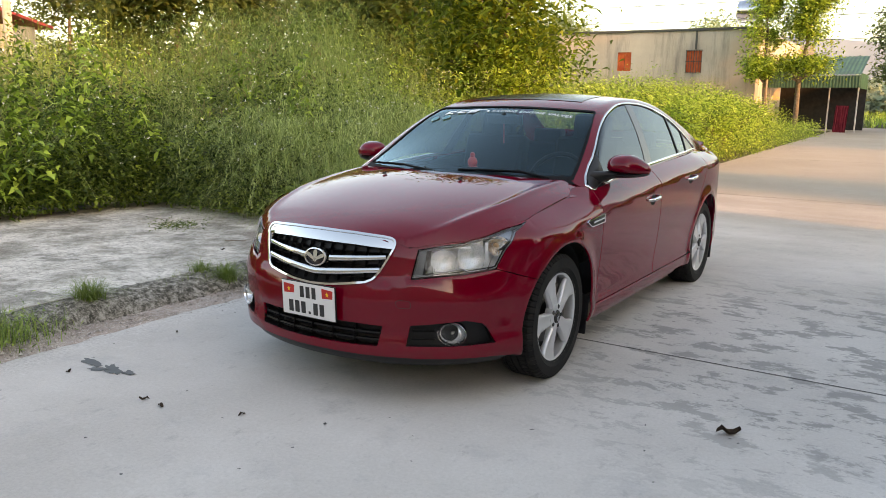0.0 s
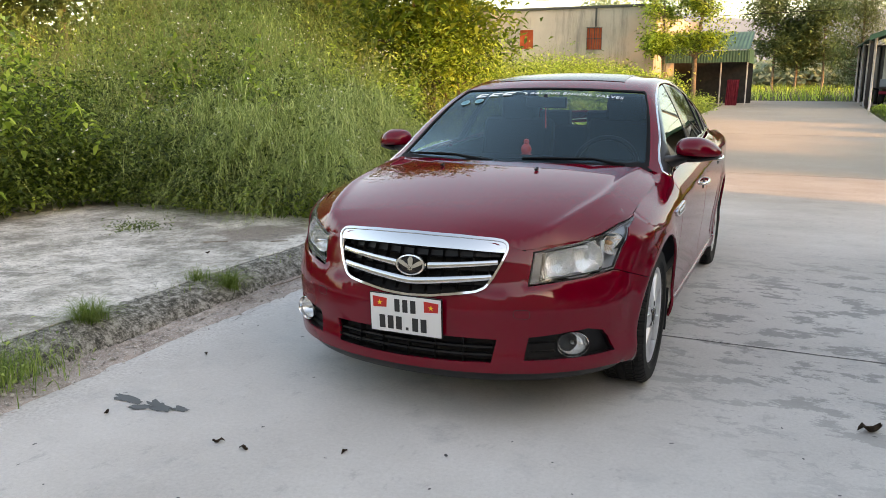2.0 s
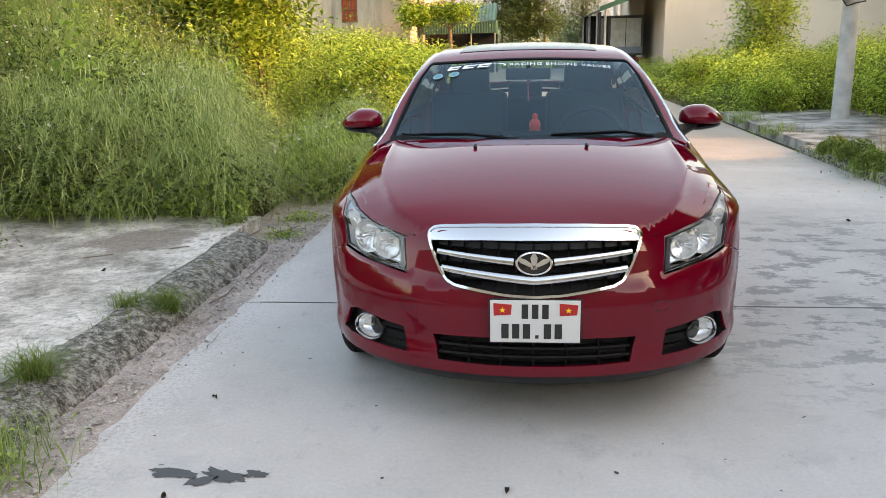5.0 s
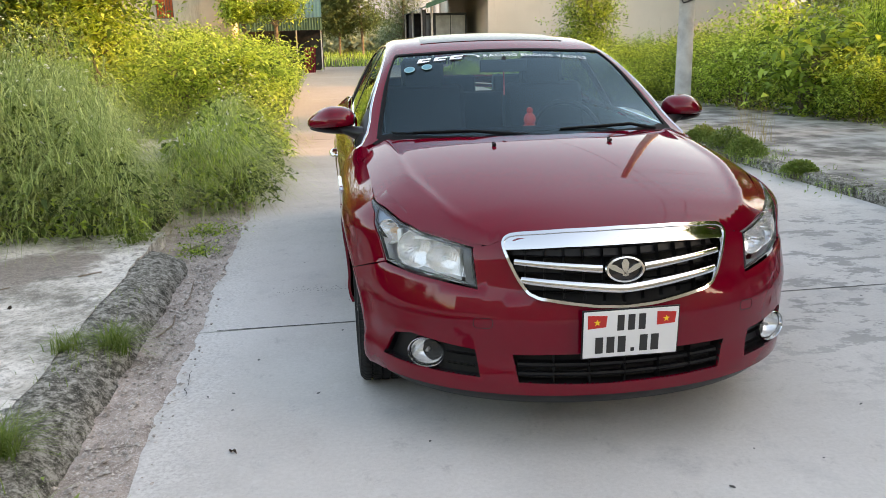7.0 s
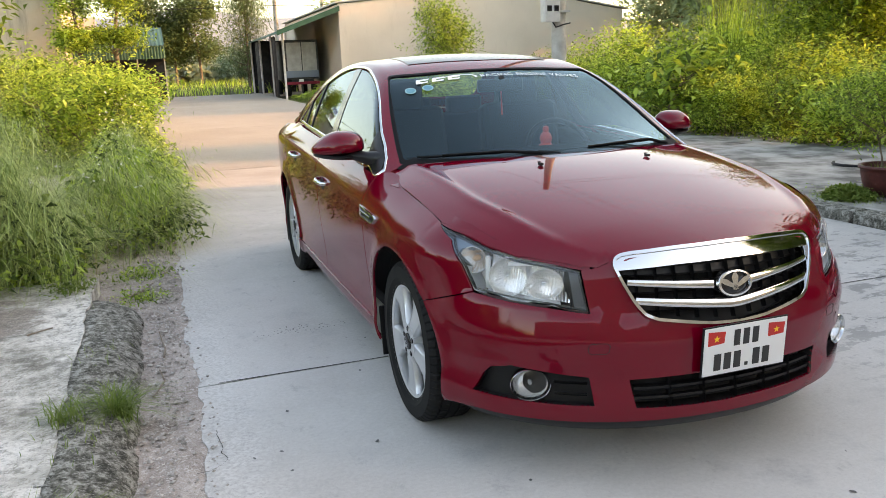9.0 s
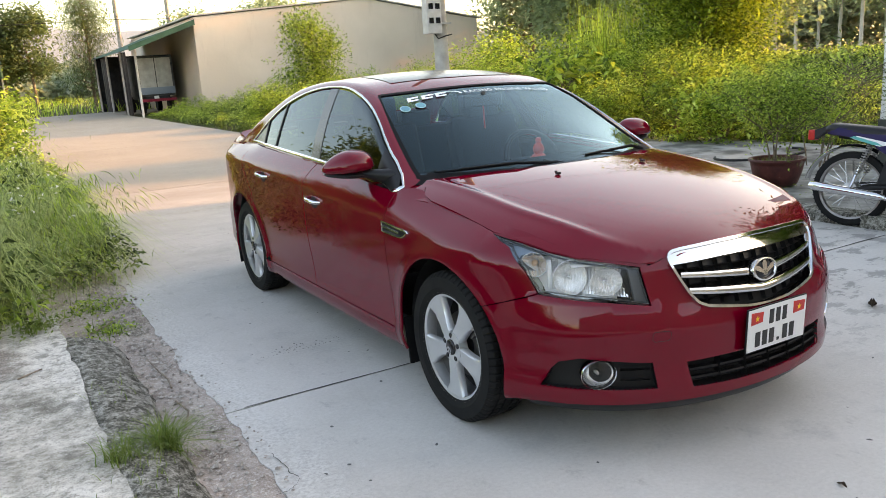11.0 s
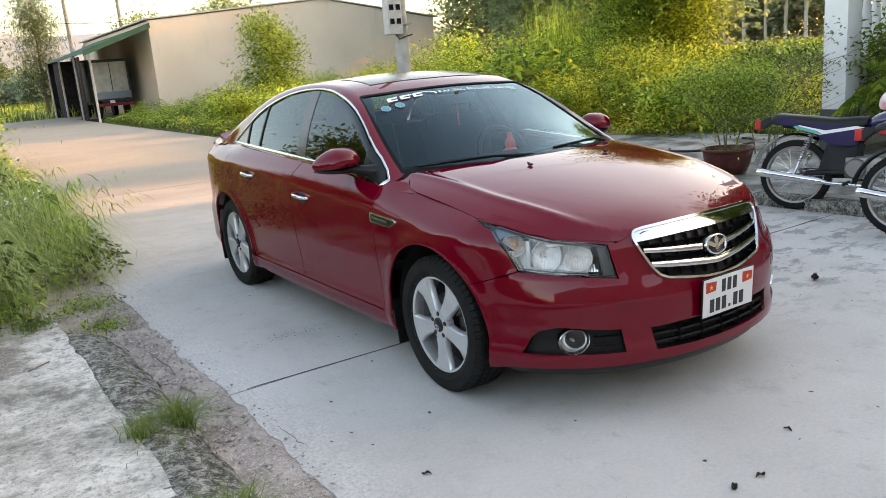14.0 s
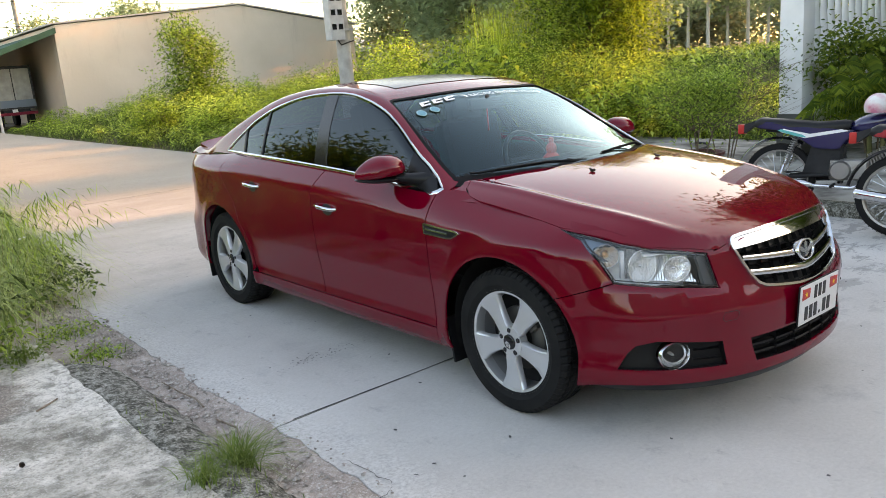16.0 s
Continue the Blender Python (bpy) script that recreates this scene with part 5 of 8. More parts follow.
_k1 = add_noise(KERB, 20, 9, 0.85)
_k2 = add_noise(KERB, 85, 6, 0.75, offset=(4, 4, 2))
_c = ramp(KERB, _k1, [(0.42, (0.05, 0.05, 0.04)), (0.50, (0.17, 0.165, 0.14)), (0.58, (0.46, 0.45, 0.41))])
_c = mixc(KERB, ramp(KERB, _k2, [(0.54, (0, 0, 0)), (0.63, (0.8, 0.8, 0.8))]), _c, (0.52, 0.51, 0.47))
_c = mixc(KERB, ramp(KERB, _k2, [(0.34, (0.8, 0.8, 0.8)), (0.42, (0, 0, 0))]), _c, (0.04, 0.04, 0.032))
set_color(KERB, _c)
set_bump(KERB, _k2, 1.0, 0.012)
GRAVEL = material("gutter_dirt", rough=0.97, spec=0.15)
_g1 = add_noise(GRAVEL, 5, 8, 0.7)
_g2 = add_noise(GRAVEL, 160, 5, 0.7, offset=(2, 4, 2))
_c = ramp(GRAVEL, _g1, [(0.38, (0.22, 0.18, 0.155)), (0.5, (0.36, 0.305, 0.27)), (0.64, (0.46, 0.40, 0.36))])
_c = mixc(GRAVEL, ramp(GRAVEL, _g2, [(0.52, (0, 0, 0)), (0.62, (0.6, 0.6, 0.6))]), _c, (0.58, 0.53, 0.49))
_c = mixc(GRAVEL, ramp(GRAVEL, _g2, [(0.36, (0.6, 0.6, 0.6)), (0.44, (0, 0, 0))]), _c, (0.15, 0.125, 0.10))
_g3 = add_noise(GRAVEL, 48, 6, 0.75, offset=(7, 1, 4))
_c = mixc(GRAVEL, ramp(GRAVEL, _g3, [(0.60, (0, 0, 0)), (0.66, (0.6, 0.6, 0.6))]), _c, (0.20, 0.165, 0.14))
_c = mixc(GRAVEL, ramp(GRAVEL, _g3, [(0.38, (0.8, 0.8, 0.8)), (0.45, (0, 0, 0))]), _c, (0.64, 0.60, 0.56))
set_color(GRAVEL, _c)
set_bump(GRAVEL, calc(GRAVEL, "SUBTRACT", _g2, _g3), 0.5, 0.005)
STONE = mottled("pebbles", [(0.35, (0.24, 0.21, 0.185)), (0.65, (0.58, 0.54, 0.50))], 40, 0.9, 0.4)
GREY_PAVE = mottled("grey_pavement", [(0.38, (0.12, 0.115, 0.105)), (0.48, (0.25, 0.243, 0.225)), (0.62, (0.40, 0.39, 0.365))], 2.6, 0.9, 0.5, 40, 0.008)


def strip_sheet(name, xs, ys, zf, mat, thick=0.0, parent=None, label="", jitter=None):
    """A sheet over a grid of x and y, with a skirt down its edges."""
    v, f = [], []
    nx, ny = len(xs), len(ys)
    for j, y in enumerate(ys):
        for i, x in enumerate(xs):
            dx = jitter(i, j, nx, ny, x, y) if jitter else 0.0
            v.append((x + dx, y, zf(x + dx, y)))
    for j in range(ny - 1):
        for i in range(nx - 1):
            a = j * nx + i
            f.append((a, a + 1, a + nx + 1, a + nx))
    if thick:
        ring = list(range(nx)) + [j * nx + nx - 1 for j in range(1, ny)] + [(ny - 1) * nx + i for i in range(nx - 2, -1, -1)] + [j * nx for j in range(ny - 2, 0, -1)]
        k = len(v)
        n = len(ring)
        v += [v[a] for a in ring]
        v += [(v[a][0], v[a][1], v[a][2] - thick) for a in ring]
        for i in range(n):
            f.append((k + (i + 1) % n, k + i, k + n + i, k + n + (i + 1) % n))
    ob = part_mesh(name, mesh_from(name, v, f, mat, True), parent, label)
    return ob


steps = lambda a, b, d: [a + (b - a) * i / max(1, round((b - a) / d)) for i in range(max(1, round((b - a) / d)) + 1)]
far = [-900, -400, -200, -100, -60] + steps(-40, 40, 4) + [60, 100, 200, 400, 900]
ground = strip_sheet("ground", far, far, lambda x, y: gz(y) - 0.06 + (0.05 * noise.noise((x * 0.2, y * 0.2, 0)) - 0.05 if abs(x) > 8 else 0), SOIL)
tagged(ground, "earth and low grass around the road", "ground", kind="structure")

road = tagged(empty("road"), "pale grey concrete village road with stains and transverse joints", "road", kind="structure")
road_noise = lambda y: 0.045 * noise.noise((y * 0.9, 3.1, 0)) + 0.035 * noise.noise((y * 3.1, 9.1, 0)) + 0.022 * noise.noise((y * 9.0, 5.1, 0))
left_edge = lambda y: -1.645 + road_noise(y) - 0.012 * max(0, y - 3)
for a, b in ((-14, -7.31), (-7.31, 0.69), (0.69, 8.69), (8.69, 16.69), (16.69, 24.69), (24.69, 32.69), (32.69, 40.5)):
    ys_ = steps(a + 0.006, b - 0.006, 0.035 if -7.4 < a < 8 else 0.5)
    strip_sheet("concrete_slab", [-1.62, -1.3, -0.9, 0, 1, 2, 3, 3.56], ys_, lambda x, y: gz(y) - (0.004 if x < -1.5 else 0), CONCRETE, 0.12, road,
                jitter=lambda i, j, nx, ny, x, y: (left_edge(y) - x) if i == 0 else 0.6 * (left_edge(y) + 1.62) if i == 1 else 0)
strip_sheet("cross_slab", steps(-40, -2.1, 4), steps(36.5, 40.5, 1), lambda x, y: gz(y) - 0.004, CONCRETE, 0.12, road)
strip_sheet("cross_slab", steps(3.56, 40, 4), steps(36.5, 40.5, 1), lambda x, y: gz(y) - 0.004, CONCRETE, 0.12, road)

joint = material("joint_filler", (0.035, 0.034, 0.032), 0.9)
for y in (-7.31, 0.69, 8.69, 16.69, 24.69, 32.69):
    v = []
    for i in range(61):
        x = -1.55 + 5.08 * i / 60
        w = 0.0045 + 0.003 * noise.noise((x * 6, y, 1))
        c = y + 0.005 * noise.noise((x * 3, y, 7))
        v += [(x, c - w, gz(y) + 0.0022), (x, c + w, gz(y) + 0.0022)]
    part_mesh("joint", mesh_from("joint", v, [(2 * i, 2 * i + 2, 2 * i + 3, 2 * i + 1) for i in range(60)], joint, False), road, "dark filled joint between slabs")

gutter = strip_sheet("gutter", steps(-2.3, -1.40, 0.03), steps(-7, 12, 0.05), lambda x, y: gz(y) - 0.03 + max(0, min(1, (left_edge(y) - x + 0.05) / 0.07)) * (0.028 + 0.012 * noise.noise((x * 9, y * 9, 0)) + 0.008 * noise.noise((x * 25, y * 25, 5))), GRAVEL)
tagged(gutter, "strip of gravel and dirt beside the kerb", "gutter", kind="structure")

# kerb with a rounded face, end at the hedge
v, f = [], []
prof = [(-1.885, -0.06), (-1.885, 0.0), (-1.905, 0.032), (-1.94, 0.064), (-1.985, 0.090), (-2.04, 0.108), (-2.10, 0.116), (-2.19, 0.112), (-2.19, -0.06)]
kys = steps(-8, 2.12, 0.03)
for j, y in enumerate(kys):
    tip = max(0, (y - 1.8) / 0.32)
    for i, (x, z) in enumerate(prof):
        n1 = noise.noise((x * 12, y * 5, 2)) * 0.012 + noise.noise((x * 30, y * 17, 7)) * 0.009 + noise.noise((x * 70, y * 45, 3)) * 0.005
        w = 1 if 0 < i < 8 else 0
        v.append((x + n1 * w - tip * tip * 0.05 * w, y, max(-0.06, z + n1 * 0.8 * w - (0.03 * tip * tip if z > 0.05 else 0))))
m_ = len(prof)
for j in range(len(kys) - 1):
    for i in range(m_ - 1):
        a = j * m_ + i
        f.append((a, a + m_, a + m_ + 1, a + 1))
f.append(tuple(range((len(kys) - 1) * m_, len(kys) * m_)))
f.append(tuple(range(m_))[::-1])
kerb = part_mesh("kerb", mesh_from("kerb", v, f, KERB), None)
tagged(kerb, "weathered dark mossy concrete kerb", "kerb", kind="structure")

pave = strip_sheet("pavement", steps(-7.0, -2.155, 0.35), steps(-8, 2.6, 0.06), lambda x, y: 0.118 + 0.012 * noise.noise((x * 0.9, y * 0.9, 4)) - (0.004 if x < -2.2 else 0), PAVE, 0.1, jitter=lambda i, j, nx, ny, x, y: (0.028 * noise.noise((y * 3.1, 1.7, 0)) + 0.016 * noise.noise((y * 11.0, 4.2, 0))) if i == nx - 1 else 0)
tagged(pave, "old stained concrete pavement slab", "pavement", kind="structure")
yard = strip_sheet("pavement", steps(-4.3, -2.45, 0.3), steps(4.7, 9.4, 0.3), lambda x, y: gz(y) + 0.02 + 0.015 * noise.noise((x * 0.9, y * 0.9, 14)), PAVE, 0.12)
tagged(yard, "worn concrete slab among the weeds", "pavement", kind="structure")
right_pave = strip_sheet("pavement", steps(3.78, 7.6, 0.35), steps(-10, 12.2, 0.4), lambda x, y: gz(y) + 0.085 + 0.012 * noise.noise((x * 0.8, y * 0.8, 8)), GREY_PAVE, 0.2)
tagged(right_pave, "old grey concrete pavement across the road", "pavement", kind="structure")
right_kerb = tagged(empty("kerb_right"), "low grey concrete kerb of separate blocks", "kerb", kind="structure")
for k in range(15):
    y0 = -8 + k * 1.0
    bm = bmesh.new()
    box(bm, (3.67 + 0.01 * math.sin(k * 3.1), y0 + 0.5, gz(y0) + 0.02), (0.2, 0.97, 0.16), 0.025, Euler((0, 0, 0.012 * math.sin(k * 2.3))).to_matrix())
    part("kerb_block", bm, KERB, right_kerb)

PLASTER = material("old_plaster", rough=0.9, spec=0.2)
_c = ramp(PLASTER, add_noise(PLASTER, 0.35, 6, 0.6), [(0.35, (0.40, 0.35, 0.29)), (0.65, (0.56, 0.50, 0.42))])
_st = add_noise(PLASTER, 0.9, 6, 0.7, stretch=(2.2, 2.2, 0.28), offset=(2, 0, 4))
_c = mixc(PLASTER, ramp(PLASTER, _st, [(0.50, (0, 0, 0)), (0.66, (0.7, 0.7, 0.7))]), _c, (0.20, 0.185, 0.17))
set_color(PLASTER, _c)
set_bump(PLASTER, add_noise(PLASTER, 9, 6), 0.3, 0.02)
PLASTER_B = material("beige_plaster", rough=0.9, spec=0.2)
_c = ramp(PLASTER_B, add_noise(PLASTER_B, 0.25, 5, 0.55), [(0.35, (0.52, 0.46, 0.40)), (0.65, (0.64, 0.57, 0.50))])
_st = add_noise(PLASTER_B, 0.7, 6, 0.7, stretch=(2.0, 2.0, 0.35), offset=(8, 0, 1))
_c = mixc(PLASTER_B, ramp(PLASTER_B, _st, [(0.56, (0, 0, 0)), (0.75, (0.4, 0.4, 0.4))]), _c, (0.34, 0.30, 0.26))
set_color(PLASTER_B, _c)
set_bump(PLASTER_B, add_noise(PLASTER_B, 8, 6), 0.25, 0.02)
SHUTTER = mottled("orange_shutter", [(0.3, (0.42, 0.06, 0.02)), (0.7, (0.60, 0.13, 0.04))], 4, 0.6, 0.2)
GREEN_TIN = mottled("green_tin", [(0.3, (0.02, 0.065, 0.042)), (0.7, (0.04, 0.115, 0.072))], 2, 0.5, 0.1)
TIN_GREY = mottled("grey_tin", [(0.3, (0.28, 0.28, 0.28)), (0.7, (0.45, 0.45, 0.44))], 2, 0.45, 0.1)
STAINLESS = material("stainless", (0.65, 0.66, 0.68), 0.2, 1.0)
DARK_TRIM = material("dark_coping", (0.07, 0.075, 0.07), 0.8)
RED_CLOTH = mottled("red_cloth", [(0.3, (0.16, 0.012, 0.025)), (0.7, (0.26, 0.03, 0.05))], 5, 0.9, 0.2)
POST = mottled("pale_post", [(0.3, (0.35, 0.33, 0.30)), (0.7, (0.55, 0.53, 0.5))], 6, 0.7, 0.1)
TARP = mottled("black_tarp", [(0.3, (0.012, 0.012, 0.013)), (0.7, (0.03, 0.03, 0.032))], 5, 0.7, 0.5)


def plain(name, parts_, mat, parent, label="", bevel=0.0):
    bm = bmesh.new()
    for c, s in parts_:
        box(bm, c, s, bevel)
    return part(name, bm, mat, parent, label)


def corrugated(name, p0, ax, ay, n, depth, mat, parent, label=""):
    """A ribbed sheet: p0 a corner, ax across the ribs, ay along them."""
    p0, ax, ay = Vector(p0), Vector(ax), Vector(ay)
    nrm = ax.cross(ay).normalized()
    v, f = [], []
    for i in range(n * 4 + 1):
        h = depth * (0.5 + 0.5 * math.cos(i * math.pi / 2))
        for t in (0, 1):
            v.append(p0 + ax * (i / (n * 4)) + ay * t + nrm * h)
    for i in range(n * 4):
        f.append((2 * i, 2 * i + 2, 2 * i + 3, 2 * i + 1))
    k = len(v)
    v += [q - nrm * 0.004 for q in v]
    f += [tuple(reversed([a + k for a in q])) for q in f]
    return part_mesh(name, mesh_from(name, v, f, mat, False), parent, label)


# plastered house across the far left, with orange shutters
house = tagged(empty("house_with_shutters", Matrix.Translation((0, 0, 0))), "long low plastered house with stains and orange shutters", "house")
WY = 31.5
cols = [-30, -10.66, -10.03, -7.57, -6.92, -4.66]
segs = []
for x0, x1, z0, z1 in ((-30, -10.66, -0.2, 4.42), (-10.66, -10.03, -0.2, 2.76), (-10.66, -10.03, 3.58, 4.42), (-10.03, -7.57, -0.2, 4.42), (-7.57, -6.92, -0.2, 2.69), (-7.57, -6.92, 3.6, 4.42), (-6.92, -4.66, -0.2, 4.42)):
    segs.append((((x0 + x1) / 2, WY + 0.11, (z0 + z1) / 2), (x1 - x0, 0.22, z1 - z0)))
for seg in segs:
    plain("wall", [seg], PLASTER, house)
for c, s in (((-4.77, WY + 5.2, 2.1), (0.22, 10, 4.6)), ((-17, WY + 10.2, 2.1), (26, 0.22, 4.6))):
    plain("wall", [(c, s)], PLASTER, house)
plain("coping", [((-17.3, WY + 0.1, 4.47), (25.6, 0.34, 0.1))], DARK_TRIM, house)
plain("roof", [((-17.3, WY + 5.2, 4.4), (25.0, 10.0, 0.06))], TIN_GREY, house)
plain("drain_pipe", [((-7.18, WY - 0.05, 4.05), (0.07, 0.07, 0.8))], DARK_TRIM, house)
for x0, x1, z0, z1, op in ((-10.66, -10.03, 2.76, 3.58, 0), (-7.57, -6.92, 2.69, 3.6, 1)):
    win = empty("window")
    win.parent = house
    w_, h_ = x1 - x0, z1 - z0
    cx, cz = (x0 + x1) / 2, (z0 + z1) / 2
    plain("window_frame", [((cx, WY + 0.08, z0 + 0.03), (w_, 0.1, 0.06)), ((cx, WY + 0.08, z1 - 0.03), (w_, 0.1, 0.06)), ((x0 + 0.03, WY + 0.08, cz), (0.06, 0.1, h_)), ((x1 - 0.03, WY + 0.08, cz), (0.06, 0.1, h_))], SHUTTER, win)
    for s in (-1, 1):
        sh = plain("shutter", [((cx + s * w_ * 0.235, WY + 0.07, cz), (w_ * 0.44, 0.035, h_ - 0.12))], SHUTTER, win, "orange wooden shutter")
        for q in range(5):
            plain("slat", [((cx + s * w_ * 0.235, WY + 0.05, z0 + 0.12 + q * (h_ - 0.24) / 4), (w_ * 0.40, 0.014, 0.03))], SHUTTER, sh)
    if op:
        plain("window_bars", [((x0 + k * w_ / 6, WY - 0.03, cz), (0.018, 0.018, h_ + 0.06)) for k in range(7)] + [((cx, WY - 0.03, z), (w_ + 0.06, 0.02, 0.02)) for z in (z0 - 0.02, z1 + 0.02, cz)], DARK_TRIM, win)
tank = tagged(empty("water_tank"), "stainless steel water tank on a frame on the roof", "water tank")
bm = bmesh.new()
lathe(bm, [(0.001, -0.55), (0.3, -0.53), (0.42, -0.45), (0.44, -0.3), (0.45, -0.28), (0.44, -0.2), (0.44, 0.2), (0.45, 0.28), (0.44, 0.3), (0.42, 0.45), (0.3, 0.53), (0.001, 0.55)], 32, "x")
bmesh.ops.translate(bm, vec=(-5.4, WY + 1.4, 5.3), verts=bm.verts)
part("tank_body", bm, STAINLESS, tank)
for x in (-5.85, -5.4, -4.95):
    for y in (WY + 1.1, WY + 1.7):
        plain("frame_leg", [((x, y, 4.68), (0.05, 0.05, 0.56))], STAINLESS, tank)
for y in (WY + 1.1, WY + 1.7):
    plain("frame_bar", [((-5.4, y, 4.85), (1.0, 0.05, 0.05))], STAINLESS, tank)

# green tin lean-to beside the house
lean = tagged(empty("green_shed"), "small green corrugated tin shed with a red cloth", "shed")
SY = 34.0
corrugated("roof", (-4.62, SY, 2.62), (3.62, 0, 0.06), (0, 3.0, 0.9), 22, 0.03, GREEN_TIN, lean)
corrugated("fascia", (-4.62, SY - 0.02, 2.62), (3.62, 0, 0.03), (0, 0, -0.5), 30, 0.03, GREEN_TIN, lean)
corrugated("side_sheet", (-1.02, SY, 2.12), (0, 3.0, 0), (0, 0, 0.62), 16, 0.03, GREEN_TIN, lean)
for x in (-4.5, -2.15, -1.06):
    bm = bmesh.new()
    tube(bm, [(x, SY + 0.06, gz(SY) - 0.06), (x, SY + 0.06, 2.6)], 0.03, 10)
    part("post", bm, POST, lean)
plain("back_wall", [((-2.8, SY + 3.0, 1.4), (3.6, 0.06, 2.6))], TARP, lean)
bm = bmesh.new()
pts_ = [(-1.85 + 0.5 * i / 24, SY - 0.06 + 0.06 * math.sin(i * 1.5) + 0.03 * math.sin(i * 3.7)) for i in range(25)]
cols_ = [[bm.verts.new((x + 0.05 * (z - 1.0), y, z)) for z in (0.28, 0.6, 1.0, 1.4)] for x, y in pts_]
for q, s in zip(cols_, cols_[1:]):
    for k in range(3):
        bm.faces.new((q[k], s[k], s[k + 1], q[k + 1]))
part("cloth", bm, RED_CLOTH, lean, "hanging dark red cloth")

# beige house with the garage and a truck under its tin canopy
barn = tagged(empty("beige_house"), "long windowless beige plastered house", "house")
bm = bmesh.new()
prism(bm, [(6.1, -0.2), (20.0, -0.2), (20.0, 3.72), (14.0, 4.75), (6.1, 4.12)], WY, WY + 0.22)
part("wall", bm, PLASTER_B, barn, smooth=False)
for c, s in (((6.21, WY + 7.3, 1.95), (0.22, 14.1, 4.3)), ((19.89, WY + 7.3, 1.75), (0.22, 14.1, 3.9)), ((13, WY + 14.5, 1.9), (13.9, 0.22, 4.2))):
    plain("wall", [(c, s)], PLASTER_B, barn)
bm = bmesh.new()
prism(bm, [(5.95, 4.14), (14.0, 4.78), (20.2, 3.74), (20.2, 3.80), (14.0, 4.84), (5.95, 4.20)], WY - 0.08, WY + 14.6)
part("roof", bm, TIN_GREY, barn, smooth=False)
gar = tagged(empty("garage_canopy"), "open lean-to garage with a green tin roof on pale posts", "carport")
G0, G1 = 31.3, 43.0
corrugated("roof", (3.45, G0, 2.98), (0, G1 - G0, 0), (2.65, 0, 0.98), 60, 0.03, GREEN_TIN, gar)
bm = bmesh.new()
prism(bm, [(3.4, 2.86), (6.1, 3.80), (6.1, 4.02), (3.4, 3.06)], G0 - 0.05, G0 - 0.02)
part("roof_edge", bm, GREEN_TIN, gar, "green edge of the roof", smooth=False)
for x, y in ((3.65, 31.5), (3.65, 35.0), (3.65, 39.0), (3.65, 42.8)):
    bm = bmesh.new()
    tube(bm, [(x, y, gz(y) - 0.1), (x, y, 3.02)], 0.05, 10)
    part("post", bm, POST, gar)
for y0 in (34.2, 39.6):
    bm = bmesh.new()
    rows_ = [[bm.verts.new((3.72 + 0.07 * math.sin(k * 1.3 + y0), y0 + 0.11 * k, z)) for z in (0.3, 1.2, 2.2, 2.95)] for k in range(16)]
    for q, s in zip(rows_, rows_[1:]):
        for k in range(3):
            bm.faces.new((q[k], s[k], s[k + 1], q[k + 1]))
    part("side_sheet", bm, TARP, gar, "hanging black sheet")
plain("back_sheet", [((4.85, G1 - 0.1, 1.7), (2.5, 0.05, 2.8))], TARP, gar)
truck = tagged(empty("truck"), "small covered truck parked tail-on under the canopy", "truck")
TY = 34.0
TZ = gz(TY)
DKGREY = mottled("truck_tarp", [(0.3, (0.03, 0.03, 0.032)), (0.7, (0.07, 0.07, 0.072))], 6, 0.8, 0.3)
PALE = mottled("truck_doors", [(0.3, (0.30, 0.29, 0.27)), (0.7, (0.46, 0.45, 0.42))], 3, 0.6, 0.1)
plain("cargo_box", [((4.85, TY + 1.8, TZ + 1.62), (1.55, 3.4, 1.75))], DKGREY, truck, bevel=0.05)
for s in (-1, 1):
    plain("rear_door", [((4.85 + s * 0.345, TY + 0.08, TZ + 1.75), (0.66, 0.03, 1.25))], PALE, truck, "pale rear door panel", bevel=0.01)
plain("door_bars", [((4.85 + s * 0.05, TY + 0.055, TZ + 1.75), (0.03, 0.03, 1.25)) for s in (-1, 1)], POST, truck)
plain("tailgate", [((4.85, TY + 0.05, TZ + 0.98), (1.5, 0.06, 0.3))], material("tailgate_blue", (0.16, 0.20, 0.25), 0.5), truck, bevel=0.01)
plain("bumper_bar", [((4.85, TY + 0.05, TZ + 0.58), (1.5, 0.1, 0.12))], RED_CLOTH, truck, bevel=0.01)
plain("plate", [((4.75, TY - 0.01, TZ + 0.70), (0.2, 0.02, 0.12))], PLATE, truck)
plain("chassis", [((4.85, TY + 1.8, TZ + 0.68), (1.0, 3.4, 0.14))], TARP, truck)
for x in (4.25, 5.45):
    for y in (TY + 0.7, TY + 3.3):
        bm = bmesh.new()
        lathe(bm, [(0.001, -0.1), (0.18, -0.1), (0.30, -0.1), (0.33, -0.05), (0.33, 0.05), (0.30, 0.1), (0.18, 0.1), (0.001, 0.1)], 24, "x")
        bmesh.ops.translate(bm, vec=(x, y, TZ + 0.33), verts=bm.verts)
        part("tyre", bm, RUBBER, truck)

# electricity pole with meter boxes
pole = tagged(empty("utility_pole"), "grey round concrete utility pole with meter boxes", "pole")
PX, PY = 5.36, 10.4
PZ = gz(PY) + 0.085
POLEM = mottled("pole_concrete", [(0.3, (0.30, 0.29, 0.27)), (0.7, (0.46, 0.45, 0.42))], 5, 0.85, 0.3)
bm = bmesh.new()
tube(bm, [(PX, PY, PZ - 0.3), (PX, PY, PZ + 2), (PX, PY, PZ + 5), (PX, PY, PZ + 8.2)], [0.145, 0.13, 0.11, 0.09], 24)
part("shaft", bm, POLEM, pole)
